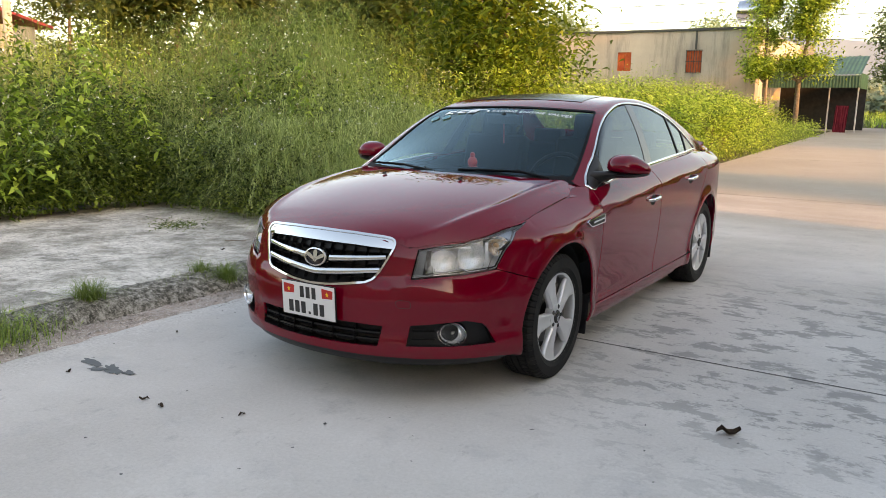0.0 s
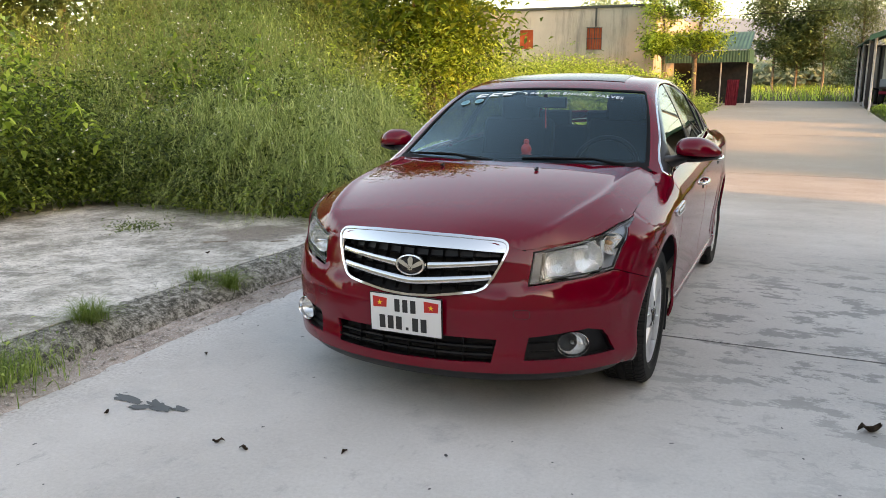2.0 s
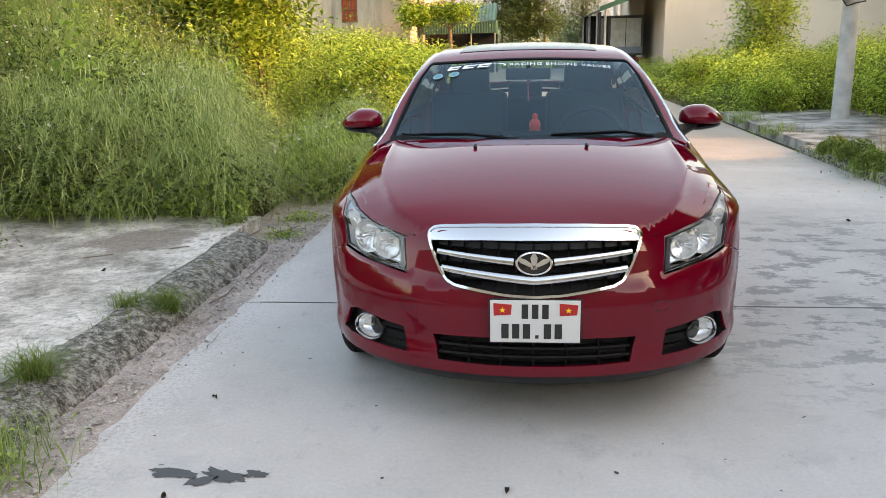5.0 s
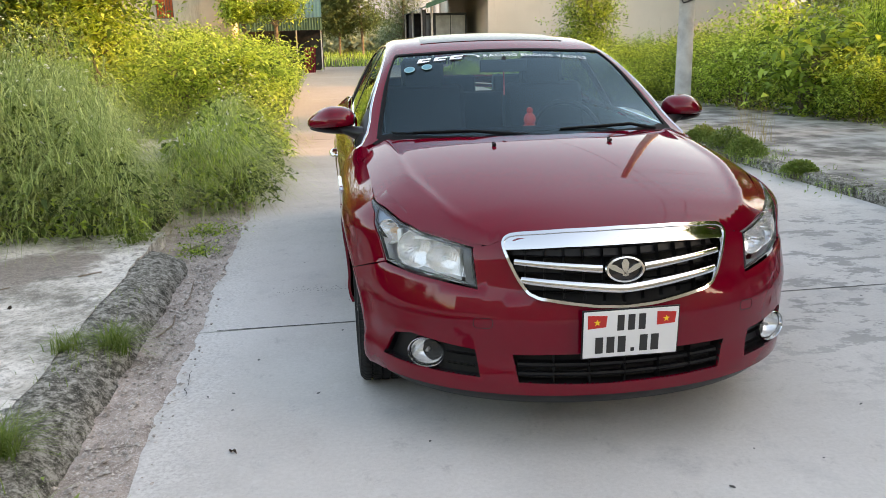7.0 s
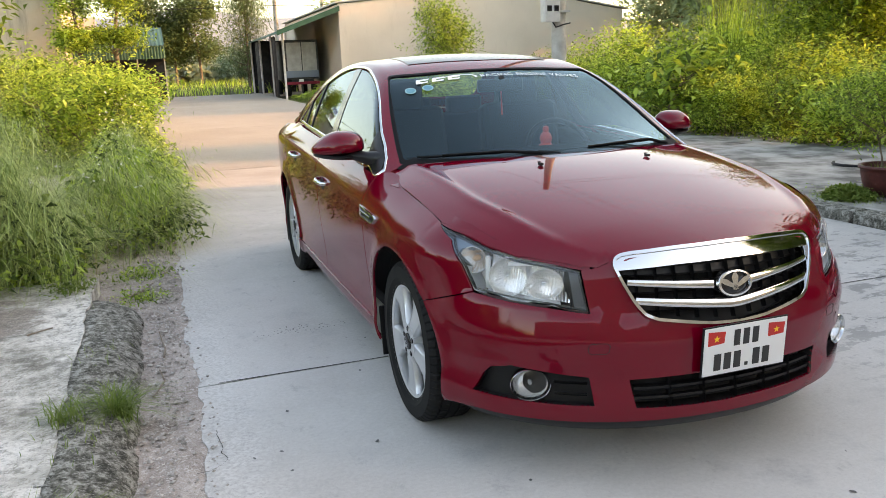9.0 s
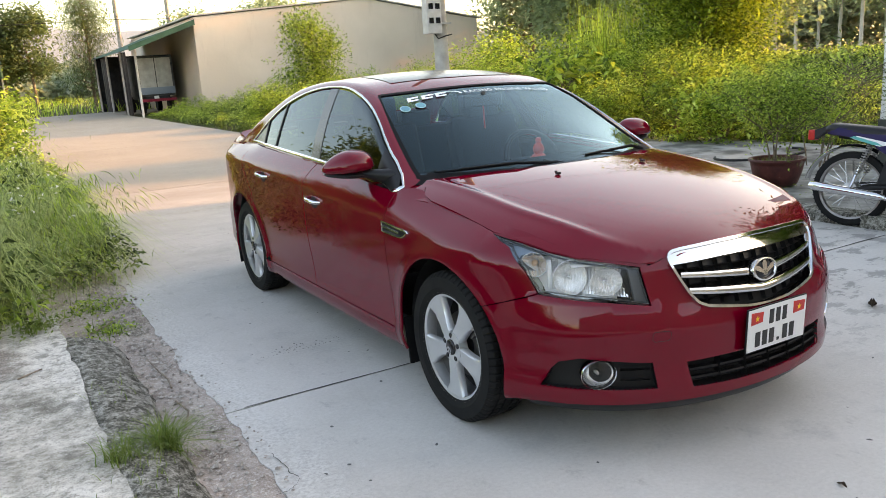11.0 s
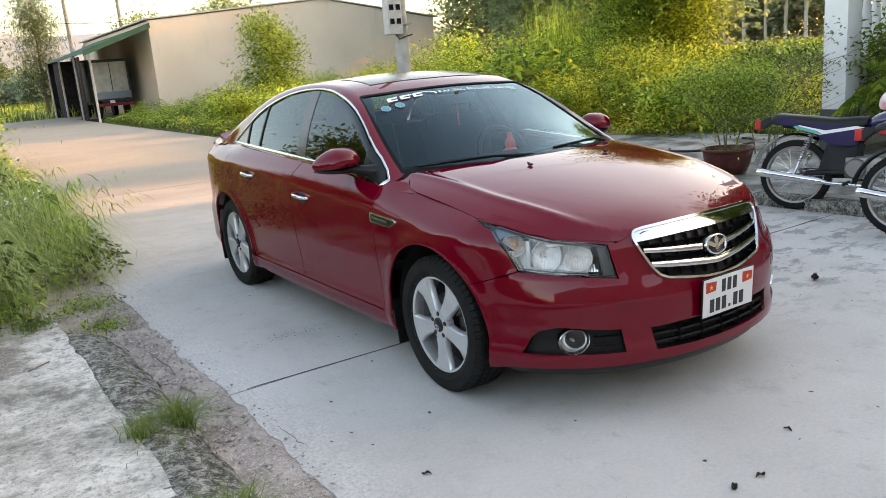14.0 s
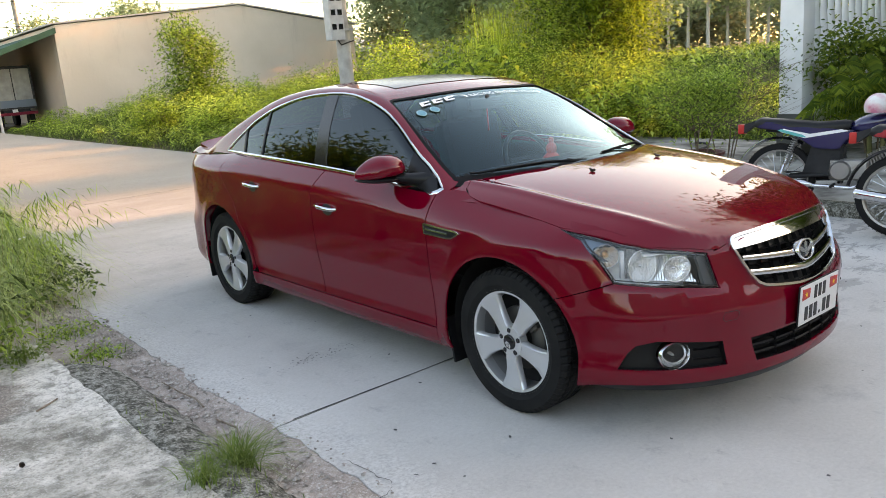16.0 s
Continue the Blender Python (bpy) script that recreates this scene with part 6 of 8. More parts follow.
GREYBOX = mottled("meter_box", [(0.3, (0.42, 0.42, 0.42)), (0.7, (0.55, 0.55, 0.54))], 8, 0.5, 0.1)
mb = plain("meter_box", [((PX - 0.23, PY - 0.12, 2.72), (0.30, 0.2, 1.3))], GREYBOX, pole, "pale grey meter box", 0.02)
for k in range(4):
    for s in (-1, 1):
        plain("meter_window", [((PX - 0.23 + s * 0.07, PY - 0.225, 2.3 + 0.25 * k), (0.09, 0.012, 0.1))], GLOSS_BLACK, mb, "dark meter window", 0.004)
plain("strap", [((PX - 0.05, PY - 0.05, z), (0.36, 0.30, 0.03)) for z in (2.25, 3.1)], TIN_GREY, pole)
bm = bmesh.new()
tube(bm, [(PX - 0.18, PY - 0.1, 2.08), (PX - 0.12, PY - 0.12, 1.98), (PX, PY - 0.16, 2.02), (PX + 0.18, PY - 0.1, 2.05)], 0.012, 6)
part("conduit", bm, TARP, pole)

# concrete poles and cables along the cross road
for x in (6.4, 9.5):
    far_pole = tagged(empty("utility_pole"), "slim concrete utility pole beside the cross road", "pole")
    bm = bmesh.new()
    tube(bm, [(x, 51.0, gz(51.0) - 0.4), (x - 0.05, 51.0, 4.0), (x - 0.1, 51.0, 8.8)], [0.16, 0.14, 0.10], 12)
    part("shaft", bm, POLEM, far_pole)
    bm = bmesh.new()
    box(bm, (x - 0.1, 50.85, 8.0), (1.4, 0.1, 0.1), 0.01)
    part("cross_arm", bm, TIN_GREY, far_pole)
for z, sag in ((5.6, 0.35), (7.0, 0.3), (8.05, 0.25)):
    bm = bmesh.new()
    for xa, xb in ((-34.0, 6.3), (6.3, 9.4), (9.4, 48.0)):
        tube(bm, [(xa + (xb - xa) * q / 8, 50.8, z - sag * min(1.0, abs(xb - xa) / 20) * 4 * q / 8 * (1 - q / 8)) for q in range(9)], 0.018, 5)
    tagged(part("overhead_cable", bm, TARP, None), "thin black cable strung between the poles", "cable")

# unseen house added on the near right to shade the car; plain walls only
shadow_house = tagged(empty("shadow_house"), "unseen plain plastered house added to shade the yard", "house")
for c, s in (((13.2, -8.2, 4.1), (3.0, 0.3, 8.6)), ((11.85, -2.2, 4.1), (0.3, 11.7, 8.6)), ((14.55, -2.2, 4.1), (0.3, 11.7, 8.6)), ((13.2, 3.8, 4.1), (3.0, 0.3, 8.6))):
    plain("wall", [(c, s)], PLASTER_B, shadow_house)
plain("roof", [((13.2, -2.2, 8.5), (3.0, 12.3, 0.2))], TIN_GREY, shadow_house)
# unseen plain wall added behind the camera, darkens what the car reflects
back_wall = plain("unseen_wall_south", [((1.0, -14.0, 2.9), (44.0, 0.3, 6.2))], PLASTER, None)
tagged(back_wall, "unseen plain stained plaster wall added to darken the car's reflections", "wall", kind="structure")
gate = tagged(empty("white_gate_pillar"), "white painted square gate pillar with a dark plinth", "pillar")
WHITE_PAINT = mottled("white_paint", [(0.3, (0.66, 0.68, 0.70)), (0.7, (0.78, 0.79, 0.80))], 3, 0.7, 0.1)
plain("pillar_body", [((6.34, 2.30, 1.8), (0.28, 0.28, 3.0))], WHITE_PAINT, gate, bevel=0.012)
plain("plinth", [((6.34, 2.30, 0.3), (0.31, 0.31, 0.6))], DARK_TRIM, gate, bevel=0.01)
fence = tagged(empty("white_fence"), "white baluster fence on a low wall", "fence")
plain("low_wall", [((9.1, 2.42, 0.55), (4.9, 0.2, 1.2))], WHITE_PAINT, fence)
plain("top_rail", [((9.1, 2.42, 2.55), (4.9, 0.18, 0.14))], WHITE_PAINT, fence)
for k in range(22):
    bm = bmesh.new()
    lathe(bm, [(0.03, 1.14), (0.05, 1.3), (0.06, 1.55), (0.035, 1.85), (0.06, 2.15), (0.05, 2.35), (0.03, 2.49)], 12, "z")
    bmesh.ops.translate(bm, vec=(6.85 + 0.2 * k, 2.42, 0), verts=bm.verts)
    part("baluster", bm, WHITE_PAINT, fence)

# far house with a red tin roof
ROOF_RED = mottled("red_tin", [(0.3, (0.32, 0.03, 0.03)), (0.7, (0.45, 0.07, 0.06))], 3, 0.5, 0.1)
far_house = tagged(empty("red_roof_house"), "distant plastered house with a red tin roof", "house")
plain("wall", [((-29.8, 10.2, 1.8), (5.0, 8.0, 4.0))], PLASTER, far_house)
bm = bmesh.new()
prism(bm, [(5.7, 3.75), (10.2, 4.9), (14.7, 3.75), (14.7, 3.85), (10.2, 5.02), (5.7, 3.85)], -32.8, -26.9, "x")
part("roof", bm, ROOF_RED, far_house, smooth=False)
far_pole = tagged(empty("far_pole"), "round concrete pole standing in the weeds", "pole")
bm = bmesh.new()
tube(bm, [(-21.5, 9.9, -0.3), (-21.5, 9.9, 8.0)], [0.15, 0.1], 14)
part("shaft", bm, POLEM, far_pole)

# ---- plants ----
def leaf_material(name, a, b, c, trans=0.4, through_=(1.0, 1.0, 1.0)):
    m = material(name, a, 0.55, spec=0.3)
    t, n, l, bs = nodes(m)
    geo = n.new("ShaderNodeNewGeometry")
    col = ramp(m, geo.outputs["Random Per Island"], [(0.0, a), (0.5, b), (1.0, c)])
    l.new(col, bs.inputs["Base Color"])
    tr = n.new("ShaderNodeBsdfTranslucent")
    l.new(mixc(m, 1.0, col, through_, "MULTIPLY"), tr.inputs[0])
    mx = n.new("ShaderNodeMixShader")
    mx.inputs[0].default_value = trans
    l.new(bs.outputs[0], mx.inputs[1])
    l.new(tr.outputs[0], mx.inputs[2])
    l.new(mx.outputs[0], n["Material Output"].inputs[0])
    return m


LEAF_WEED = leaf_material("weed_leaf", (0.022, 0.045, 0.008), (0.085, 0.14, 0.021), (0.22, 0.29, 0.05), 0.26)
LEAF_FEATHER = leaf_material("feathery_grass", (0.16, 0.22, 0.065), (0.31, 0.41, 0.13), (0.62, 0.70, 0.28), 0.26)
LEAF_GRASS = leaf_material("tall_grass", (0.09, 0.16, 0.03), (0.20, 0.31, 0.065), (0.40, 0.50, 0.14), 0.28)
LEAF_DRY = leaf_material("dry_grass", (0.28, 0.22, 0.09), (0.34, 0.28, 0.12), (0.22, 0.21, 0.08))
# sunlit version of the green leaves: the sun's yellow put into the colour
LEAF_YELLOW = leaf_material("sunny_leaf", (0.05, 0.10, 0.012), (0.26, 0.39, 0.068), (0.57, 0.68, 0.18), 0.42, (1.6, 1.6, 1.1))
LEAF_BROAD = leaf_material("broad_leaf", (0.05, 0.10, 0.018), (0.12, 0.19, 0.028), (0.26, 0.33, 0.05), 0.45, (1.4, 1.3, 1.0))
LEAF_TREE = leaf_material("tree_leaf", (0.06, 0.09, 0.03), (0.10, 0.14, 0.045), (0.15, 0.19, 0.06), 0.55, (1.5, 1.4, 1.1))
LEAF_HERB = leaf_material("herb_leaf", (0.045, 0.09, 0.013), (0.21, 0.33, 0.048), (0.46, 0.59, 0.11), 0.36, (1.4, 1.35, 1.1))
LEAF_FAR = leaf_material("distant_leaf", (0.065, 0.105, 0.045), (0.115, 0.17, 0.065), (0.19, 0.26, 0.095), 0.4)
# paler leaf for distant trees: haze put into the colour
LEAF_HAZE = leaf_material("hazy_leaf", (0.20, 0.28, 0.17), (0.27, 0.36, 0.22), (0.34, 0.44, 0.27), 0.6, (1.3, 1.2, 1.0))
PETAL = material("white_petal", (0.8, 0.8, 0.75), 0.6)
# bark of the far slender trees, lightened by haze put into its colour
HAZE_BARK = mottled("hazy_bark", [(0.3, (0.34, 0.33, 0.29)), (0.7, (0.46, 0.44, 0.39))], 3, 0.9, 0.2)
BARK = mottled("bark", [(0.3, (0.10, 0.075, 0.05)), (0.7, (0.24, 0.19, 0.14))], 14, 0.9, 0.8, 40, 0.01)
STEM = mottled("stem", [(0.3, (0.06, 0.07, 0.02)), (0.7, (0.14, 0.12, 0.05))], 14, 0.9, 0.2)


def big_mesh(name, verts, faces, mats, parent=None, label="", mat_index=None):
    """A mesh from arrays: faces all quads."""
    me = bpy.data.meshes.new(name)
    nv, nf = len(verts), len(faces)
    me.vertices.add(nv)
    me.vertices.foreach_set("co", np.ascontiguousarray(verts, np.float32).ravel())
    me.loops.add(nf * 4)
    me.loops.foreach_set("vertex_index", np.ascontiguousarray(faces, np.int32).ravel())
    me.polygons.add(nf)
    me.polygons.foreach_set("loop_start", np.arange(0, nf * 4, 4, dtype=np.int32))
    for m in mats:
        me.materials.append(m)
    if mat_index is not None:
        me.polygons.foreach_set("material_index", np.ascontiguousarray(mat_index, np.int32))
    me.polygons.foreach_set("use_smooth", np.ones(nf, bool))
    me.update(calc_edges=True)
    ob = new(name, me)
    if parent is not None:
        ob.parent = parent
    if label:
        tagged(ob, label)
    return ob


def leaf_quads(rng, pos, length, width, droop=0.3, up=0.2):
    """Folded leaves at points: two quads each, pointed at the tip."""
    n = len(pos)
    az = rng.uniform(0, math.tau, n)
    el = rng.normal(up, 0.5, n)
    d = np.stack([np.cos(az) * np.cos(el), np.sin(az) * np.cos(el), np.sin(el)], -1)
    s = np.stack([-np.sin(az), np.cos(az), rng.normal(0, 0.35, n)], -1)
    s /= np.linalg.norm(s, axis=1, keepdims=True)
    nrm = np.cross(d, s)
    L = length * rng.uniform(0.6, 1.25, n)[:, None]
    W = width * rng.uniform(0.7, 1.2, n)[:, None]
    base = pos
    mid = pos + d * L * 0.5 - nrm * 0.0
    tip = pos + d * L - np.array([0, 0, 1]) * L * droop
    a, b = mid + s * W * 0.5 + nrm * W * 0.14, mid - s * W * 0.5 + nrm * W * 0.14
    v = np.stack([base, a, tip, b], 1).reshape(-1, 3)
    f = np.arange(n * 4).reshape(-1, 4)
    return v, f


def blades(rng, root, height, lean, width, segs=4, curl=1.0):
    """Arching grass blades from roots."""
    n = len(root)
    az = rng.uniform(0, math.tau, n)
    out = np.stack([np.cos(az), np.sin(az), np.zeros(n)], -1)
    side = np.stack([-np.sin(az), np.cos(az), np.zeros(n)], -1)
    H = np.broadcast_to(height, (n,)) * rng.uniform(0.65, 1.15, n)
    Ln = np.broadcast_to(lean, (n,)) * rng.uniform(0.3, 1.3, n)
    rows_ = []
    for k in range(segs + 1):
        t = k / segs
        p = root + out * (Ln * t**1.8)[:, None] + np.array([0, 0, 1.0]) * (H * (t - 0.42 * curl * t**3 * np.clip(Ln / np.maximum(H, 0.01), 0, 1.6)))[:, None]
        w = width * (1 - t * 0.92) * 0.5
        rows_ += [p - side * w, p + side * w]
    v = np.stack(rows_, 1)
    m = 2 * (segs + 1)
    q = np.array([[2 * k, 2 * k + 1, 2 * k + 3, 2 * k + 2] for k in range(segs)])
    f = (np.arange(n)[:, None, None] * m + q[None]).reshape(-1, 4)
    return v.reshape(-1, 3), f


def merge(parts_):
    vs, fs, ms, k = [], [], [], 0
    for v, f, m in parts_:
        vs.append(v)
        fs.append(f + k)
        ms.append(np.full(len(f), m))
        k += len(v)
    return np.concatenate(vs), np.concatenate(fs), np.concatenate(ms)


GZ = np.vectorize(gz)


def lumps(x, y, s, seed):
    """Slow variation over the ground."""
    return np.array([noise.noise((a * s, b * s, seed)) for a, b in zip(x, y)])


def weeds(name, label, rng, pts, height, leaf, width, per, mats, idx, up=0.25, lo=0.0):
    """Leafy upright weeds: each point carries a stem's worth of leaves up to its height."""
    p = np.repeat(pts, per, 0)
    h = np.repeat(height, per)
    t = lo + (1 - lo) * rng.uniform(0, 1, len(p)) ** 0.75
    r = 0.12 * (0.4 + np.sin(t * 3.0))
    a = rng.uniform(0, math.tau, len(p))
    pos = p + np.stack([r * np.cos(a), r * np.sin(a), h * t], -1)
    v, f = leaf_quads(rng, pos, leaf, width, 0.35, up)
    return v, f, idx


rng = np.random.default_rng(11)


def region_depths(x, y):
    """How far a place lies inside the grass mass, the roadside strip and the growth further on."""
    d_front = np.where(x > -5.0, y - 2.35, np.minimum(np.maximum(y - 2.35, -5.4 - x + (y - 0.6) * 0.1), 50))
    mass = np.minimum(-2.32 - 0.27 * (y - 2.7) - x, d_front)
    strip_ = np.minimum(np.minimum(-1.62 - x, x + 2.5), y - 3.7)
    beyond = np.minimum(-1.75 - x, y - 9.2)
    return mass, strip_, beyond


def hedge_depth(x, y):
    return np.max(np.stack(region_depths(x, y)), 0)


def hedge_height(x, y):
    a, b, c = region_depths(x, y)
    ha = np.where(a > 0, 0.62 + 0.72 * np.clip(a, 0, 0.45) / 0.45 + 0.34 * np.clip(a - 0.4, 0, 3.4), 0)
    hb = np.where(b > 0, 0.30 + 0.45 * np.clip(b, 0, 0.32) / 0.32 + 0.07 * np.clip(y - 5.5, 0, 4), 0)
    hc = np.where(c > 0, 0.6 + 0.5 * np.clip(c, 0, 1.2), 0)
    h = np.maximum(np.maximum(ha, hb), hc)
    return h * (1.08 + 0.34 * lumps(x, y, 0.75, 3) + 0.3 * lumps(x, y, 2.2, 6))


def plot_points(n, x0, x1, y0, y1, dmin=0.0, dmax=99):
    x, y = rng.uniform(x0, x1, n), rng.uniform(y0, y1, n)
    d = hedge_depth(x, y)
    ok = (d > dmin) & (d < dmax)
    return x[ok], y[ok]


out_ = []
x, y = plot_points(7800, -8.5, -1.6, -3.5, 9.5, 0.0, 3.4)
thin = lumps(x, y, 1.6, 31) > -0.28
x, y = x[thin], y[thin]
h = hedge_height(x, y) * 0.84
z0 = GZ(y) + np.where((x > -7) & (y < 2.6), 0.11, -0.06)
pts = np.stack([x, y, z0], -1)
leafy = lumps(x, y, 0.45, 9) + 0.5 * ((x < -4) & (y < 4.5)) > -0.02
big = lumps(x, y, 1.1, 21) > 0.12
out_.append(weeds("", "", rng, pts[leafy & ~big], h[leafy & ~big] * 0.9, 0.066, 0.027, 15, None, 0))
out_.append(weeds("", "", rng, pts[leafy & big], h[leafy & big] * 0.8, 0.105, 0.048, 9, None, 0, 0.1))
out_.append(weeds("", "", rng, pts[~leafy], h[~leafy] * 0.6, 0.055, 0.022, 8, None, 0))
# fine arching grass
gp = pts[~leafy]
gh = h[~leafy]
rep = 4
root = np.repeat(gp, rep, 0) + rng.normal(0, 0.05, (len(gp) * rep, 3)) * (1, 1, 0)
v_, f_ = blades(rng, root, np.repeat(gh, rep) * 1.15, 0.75, 0.0048, 6, 1.8)
out_.append((v_, f_, 1))
# feathery side shoots
pos = np.repeat(gp, 14, 0) + np.stack([rng.normal(0, 0.22, len(gp) * 14), rng.normal(0, 0.22, len(gp) * 14), np.repeat(gh, 14) * rng.uniform(0.25, 1.05, len(gp) * 14)], -1)
v_, f_ = leaf_quads(rng, pos, 0.15, 0.0055, 0.5, 0.3)
out_.append((v_, f_, 1))
# dry stalks
sel = rng.uniform(size=len(pts)) < 0.05
v_, f_ = blades(rng, pts[sel], h[sel] * 1.2, 0.35, 0.006, 4)
out_.append((v_, f_, 2))
# separate plants that stand out of the mass: feathery grass, leafy herbs, broad-leaved weeds
def dome(rng_, c, h, r, per, low_=0.35):
    """Points through the upper shell of domed plants."""
    n_ = len(c) * per
    a_ = rng_.uniform(0, math.tau, n_)
    q_ = np.sqrt(rng_.uniform(0, 1, n_))
    H, R = np.repeat(h, per), np.repeat(r, per)
    z_ = H * (1 - 0.6 * q_**2) * rng_.uniform(low_, 1.0, n_) ** 0.6
    return np.repeat(c, per, 0) + np.stack([R * q_ * np.cos(a_), R * q_ * np.sin(a_), z_], -1)


cx, cy = plot_points(2600, -8.0, -1.6, -3.0, 9.4, 0.02, 2.6)
keep_x, keep_y = [], []
for a_, b_ in zip(cx, cy):
    if all((a_ - p_) ** 2 + (b_ - q_) ** 2 > 0.115 for p_, q_ in zip(keep_x, keep_y)):
        keep_x.append(a_)
        keep_y.append(b_)
cx, cy = np.array(keep_x), np.array(keep_y)
ch = hedge_height(cx, cy) * rng.uniform(0.85, 1.2, len(cx))
cr = rng.uniform(0.2, 0.36, len(cx))
cz = GZ(cy) + np.where((cx > -7) & (cy < 2.6), 0.11, -0.06)
cc = np.stack([cx, cy, cz], -1)
which = lumps(cx, cy, 0.6, 51) + rng.normal(0, 0.22, len(cx)) + 0.12 - 0.5 * (region_depths(cx, cy)[1] > 0) - 0.45 * ((cx < -4.3) & (cy < 3.6))
# plants past the shadow's edge take the sunlit leaf colour
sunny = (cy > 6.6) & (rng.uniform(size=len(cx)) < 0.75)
fe, he = (which > -0.02) & ~sunny, (which <= -0.02) & (which > -0.3) & ~sunny
br = ~fe & ~he & ~sunny
rep = 60
root = np.repeat(cc[fe], rep, 0) + rng.normal(0, 0.09, (fe.sum() * rep, 3)) * (1, 1, 0)
v_, f_ = blades(rng, root, np.repeat(ch[fe], rep) * rng.uniform(0.55, 1.2, fe.sum() * rep), 0.85, 0.0052, 7, 1.9)
out_.append((v_, f_, 4))
v_, f_ = leaf_quads(rng, dome(rng, cc[fe], ch[fe] * 1.1, cr[fe] * 1.35, 230, 0.25), 0.17, 0.0055, 1.0, 0.2)
out_.append((v_, f_, 4))
v_, f_ = leaf_quads(rng, dome(rng, cc[he], ch[he], cr[he], 330), 0.062, 0.027, 0.3, 0.15)
out_.append((v_, f_, 0))
v_, f_ = leaf_quads(rng, dome(rng, cc[br], ch[br], cr[br], 120), 0.125, 0.062, 0.35, 0.05)
out_.append((v_, f_, 5))
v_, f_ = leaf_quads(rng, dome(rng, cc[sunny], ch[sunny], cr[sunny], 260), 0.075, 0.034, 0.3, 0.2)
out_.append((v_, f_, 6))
# arching sprays over the face of the growth
ax_, ay_ = plot_points(4200, -7.0, -1.7, 0.5, 6.5, 0.03, 0.9)
keep_ = lumps(ax_, ay_, 0.9, 23) + 0.35 * (ax_ > -4.2) - 0.3 * (ax_ < -4.6) > 0.02
ax_, ay_ = ax_[keep_][:800], ay_[keep_][:800]
az_ = GZ(ay_) + hedge_height(ax_, ay_) * rng.uniform(0.15, 0.75, len(ax_))
root = np.repeat(np.stack([ax_, ay_, az_], -1), 16, 0) + rng.normal(0, 0.03, (len(ax_) * 16, 3))
v_, f_ = blades(rng, root, 0.40, 0.74, 0.0075, 8, 2.4)
out_.append((v_, f_, 4))
# dead stems lying over the top of the growth
dx_, dy_ = rng.normal(-5.6, 0.9, 90), rng.normal(4.0, 0.7, 90)
dz_ = GZ(dy_) + hedge_height(dx_, dy_) * rng.uniform(0.75, 1.0, 90)
root = np.repeat(np.stack([dx_, dy_, dz_], -1), 9, 0) + rng.normal(0, 0.08, (810, 3))
v_, f_ = blades(rng, root, 0.25, 0.9, 0.008, 6, 1.6)
out_.append((v_, f_, 2))
# leafy herbs low along the pavement
lx, ly = plot_points(1500, -8.0, -3.6, 0.0, 4.0, 0.0, 0.5)
lx, ly = lx[:150], ly[:150]
lv_ = dome(rng, np.stack([lx, ly, GZ(ly) + 0.1], -1), rng.uniform(0.35, 0.85, len(lx)), rng.uniform(0.16, 0.28, len(lx)), 170, 0.3)
v_, f_ = leaf_quads(rng, lv_, 0.065, 0.034, 0.3, 0.2)
out_.append((v_, f_, 0))
# low leafy skirt along the front of the growth
sx, sy = plot_points(6000, -8.0, -1.62, -3.0, 7.5, 0.0, 0.28)
sz = GZ(sy) + np.where((sx > -7) & (sy < 2.6), 0.11, -0.02)
sp_ = dome(rng, np.stack([sx, sy, sz], -1), rng.uniform(0.18, 0.5, len(sx)), np.full(len(sx), 0.1), 16, 0.05)
v_, f_ = leaf_quads(rng, sp_, 0.07, 0.034, 0.3, 0.15)
out_.append((v_, f_, 5))
# flowers
sel = rng.uniform(size=len(pts)) < 0.22
fp = pts[sel] + np.stack([rng.normal(0, 0.06, sel.sum()), rng.normal(0, 0.06, sel.sum()), h[sel] * rng.uniform(0.75, 1.25, sel.sum())], -1)
fp = np.repeat(fp, 4, 0)
v_, f_ = leaf_quads(rng, fp, 0.024, 0.02, 0.0, 0.4)
out_.append((v_, f_, 3))
V, F, M = merge(out_)
tagged(big_mesh("roadside_weeds", V, F, [LEAF_WEED, LEAF_GRASS, LEAF_DRY, PETAL, LEAF_FEATHER, LEAF_HERB, LEAF_YELLOW], mat_index=M), "tall green weeds and feathery grass with tiny white flowers", "weeds", kind="stuff")

# the plot further in and along the road, coarser
out_ = []
x, y = plot_points(9000, -22, -1.8, -6, 31, 0.0, 99)
far_ok = (hedge_depth(x, y) > 3.2) | (y > 9.3)
x, y = x[far_ok], y[far_ok]
d = hedge_depth(x, y)
h = np.where(y > 9, 0.45 + 0.35 * np.clip(d, 0, 4), 1.9 + 0.1 * np.clip(d - 3, 0, 6)) * (1 + 0.4 * lumps(x, y, 0.5, 5))
pts = np.stack([x, y, GZ(y) - 0.06], -1)
# growth further along the sunny road gets the sunlit leaf colour too
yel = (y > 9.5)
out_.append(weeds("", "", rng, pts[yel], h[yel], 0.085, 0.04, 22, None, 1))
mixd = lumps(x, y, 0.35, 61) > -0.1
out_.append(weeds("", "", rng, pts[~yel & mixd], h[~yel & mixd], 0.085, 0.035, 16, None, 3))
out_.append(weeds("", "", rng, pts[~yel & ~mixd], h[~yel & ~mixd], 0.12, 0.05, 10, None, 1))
rep = 5
root = np.repeat(pts, rep, 0) + rng.normal(0, 0.1, (len(pts) * rep, 3)) * (1, 1, 0)
v_, f_ = blades(rng, root, np.repeat(h, rep) * 1.15, 0.5, 0.009, 4)
out_.append((v_, f_, 2))
V, F, M = merge(out_)
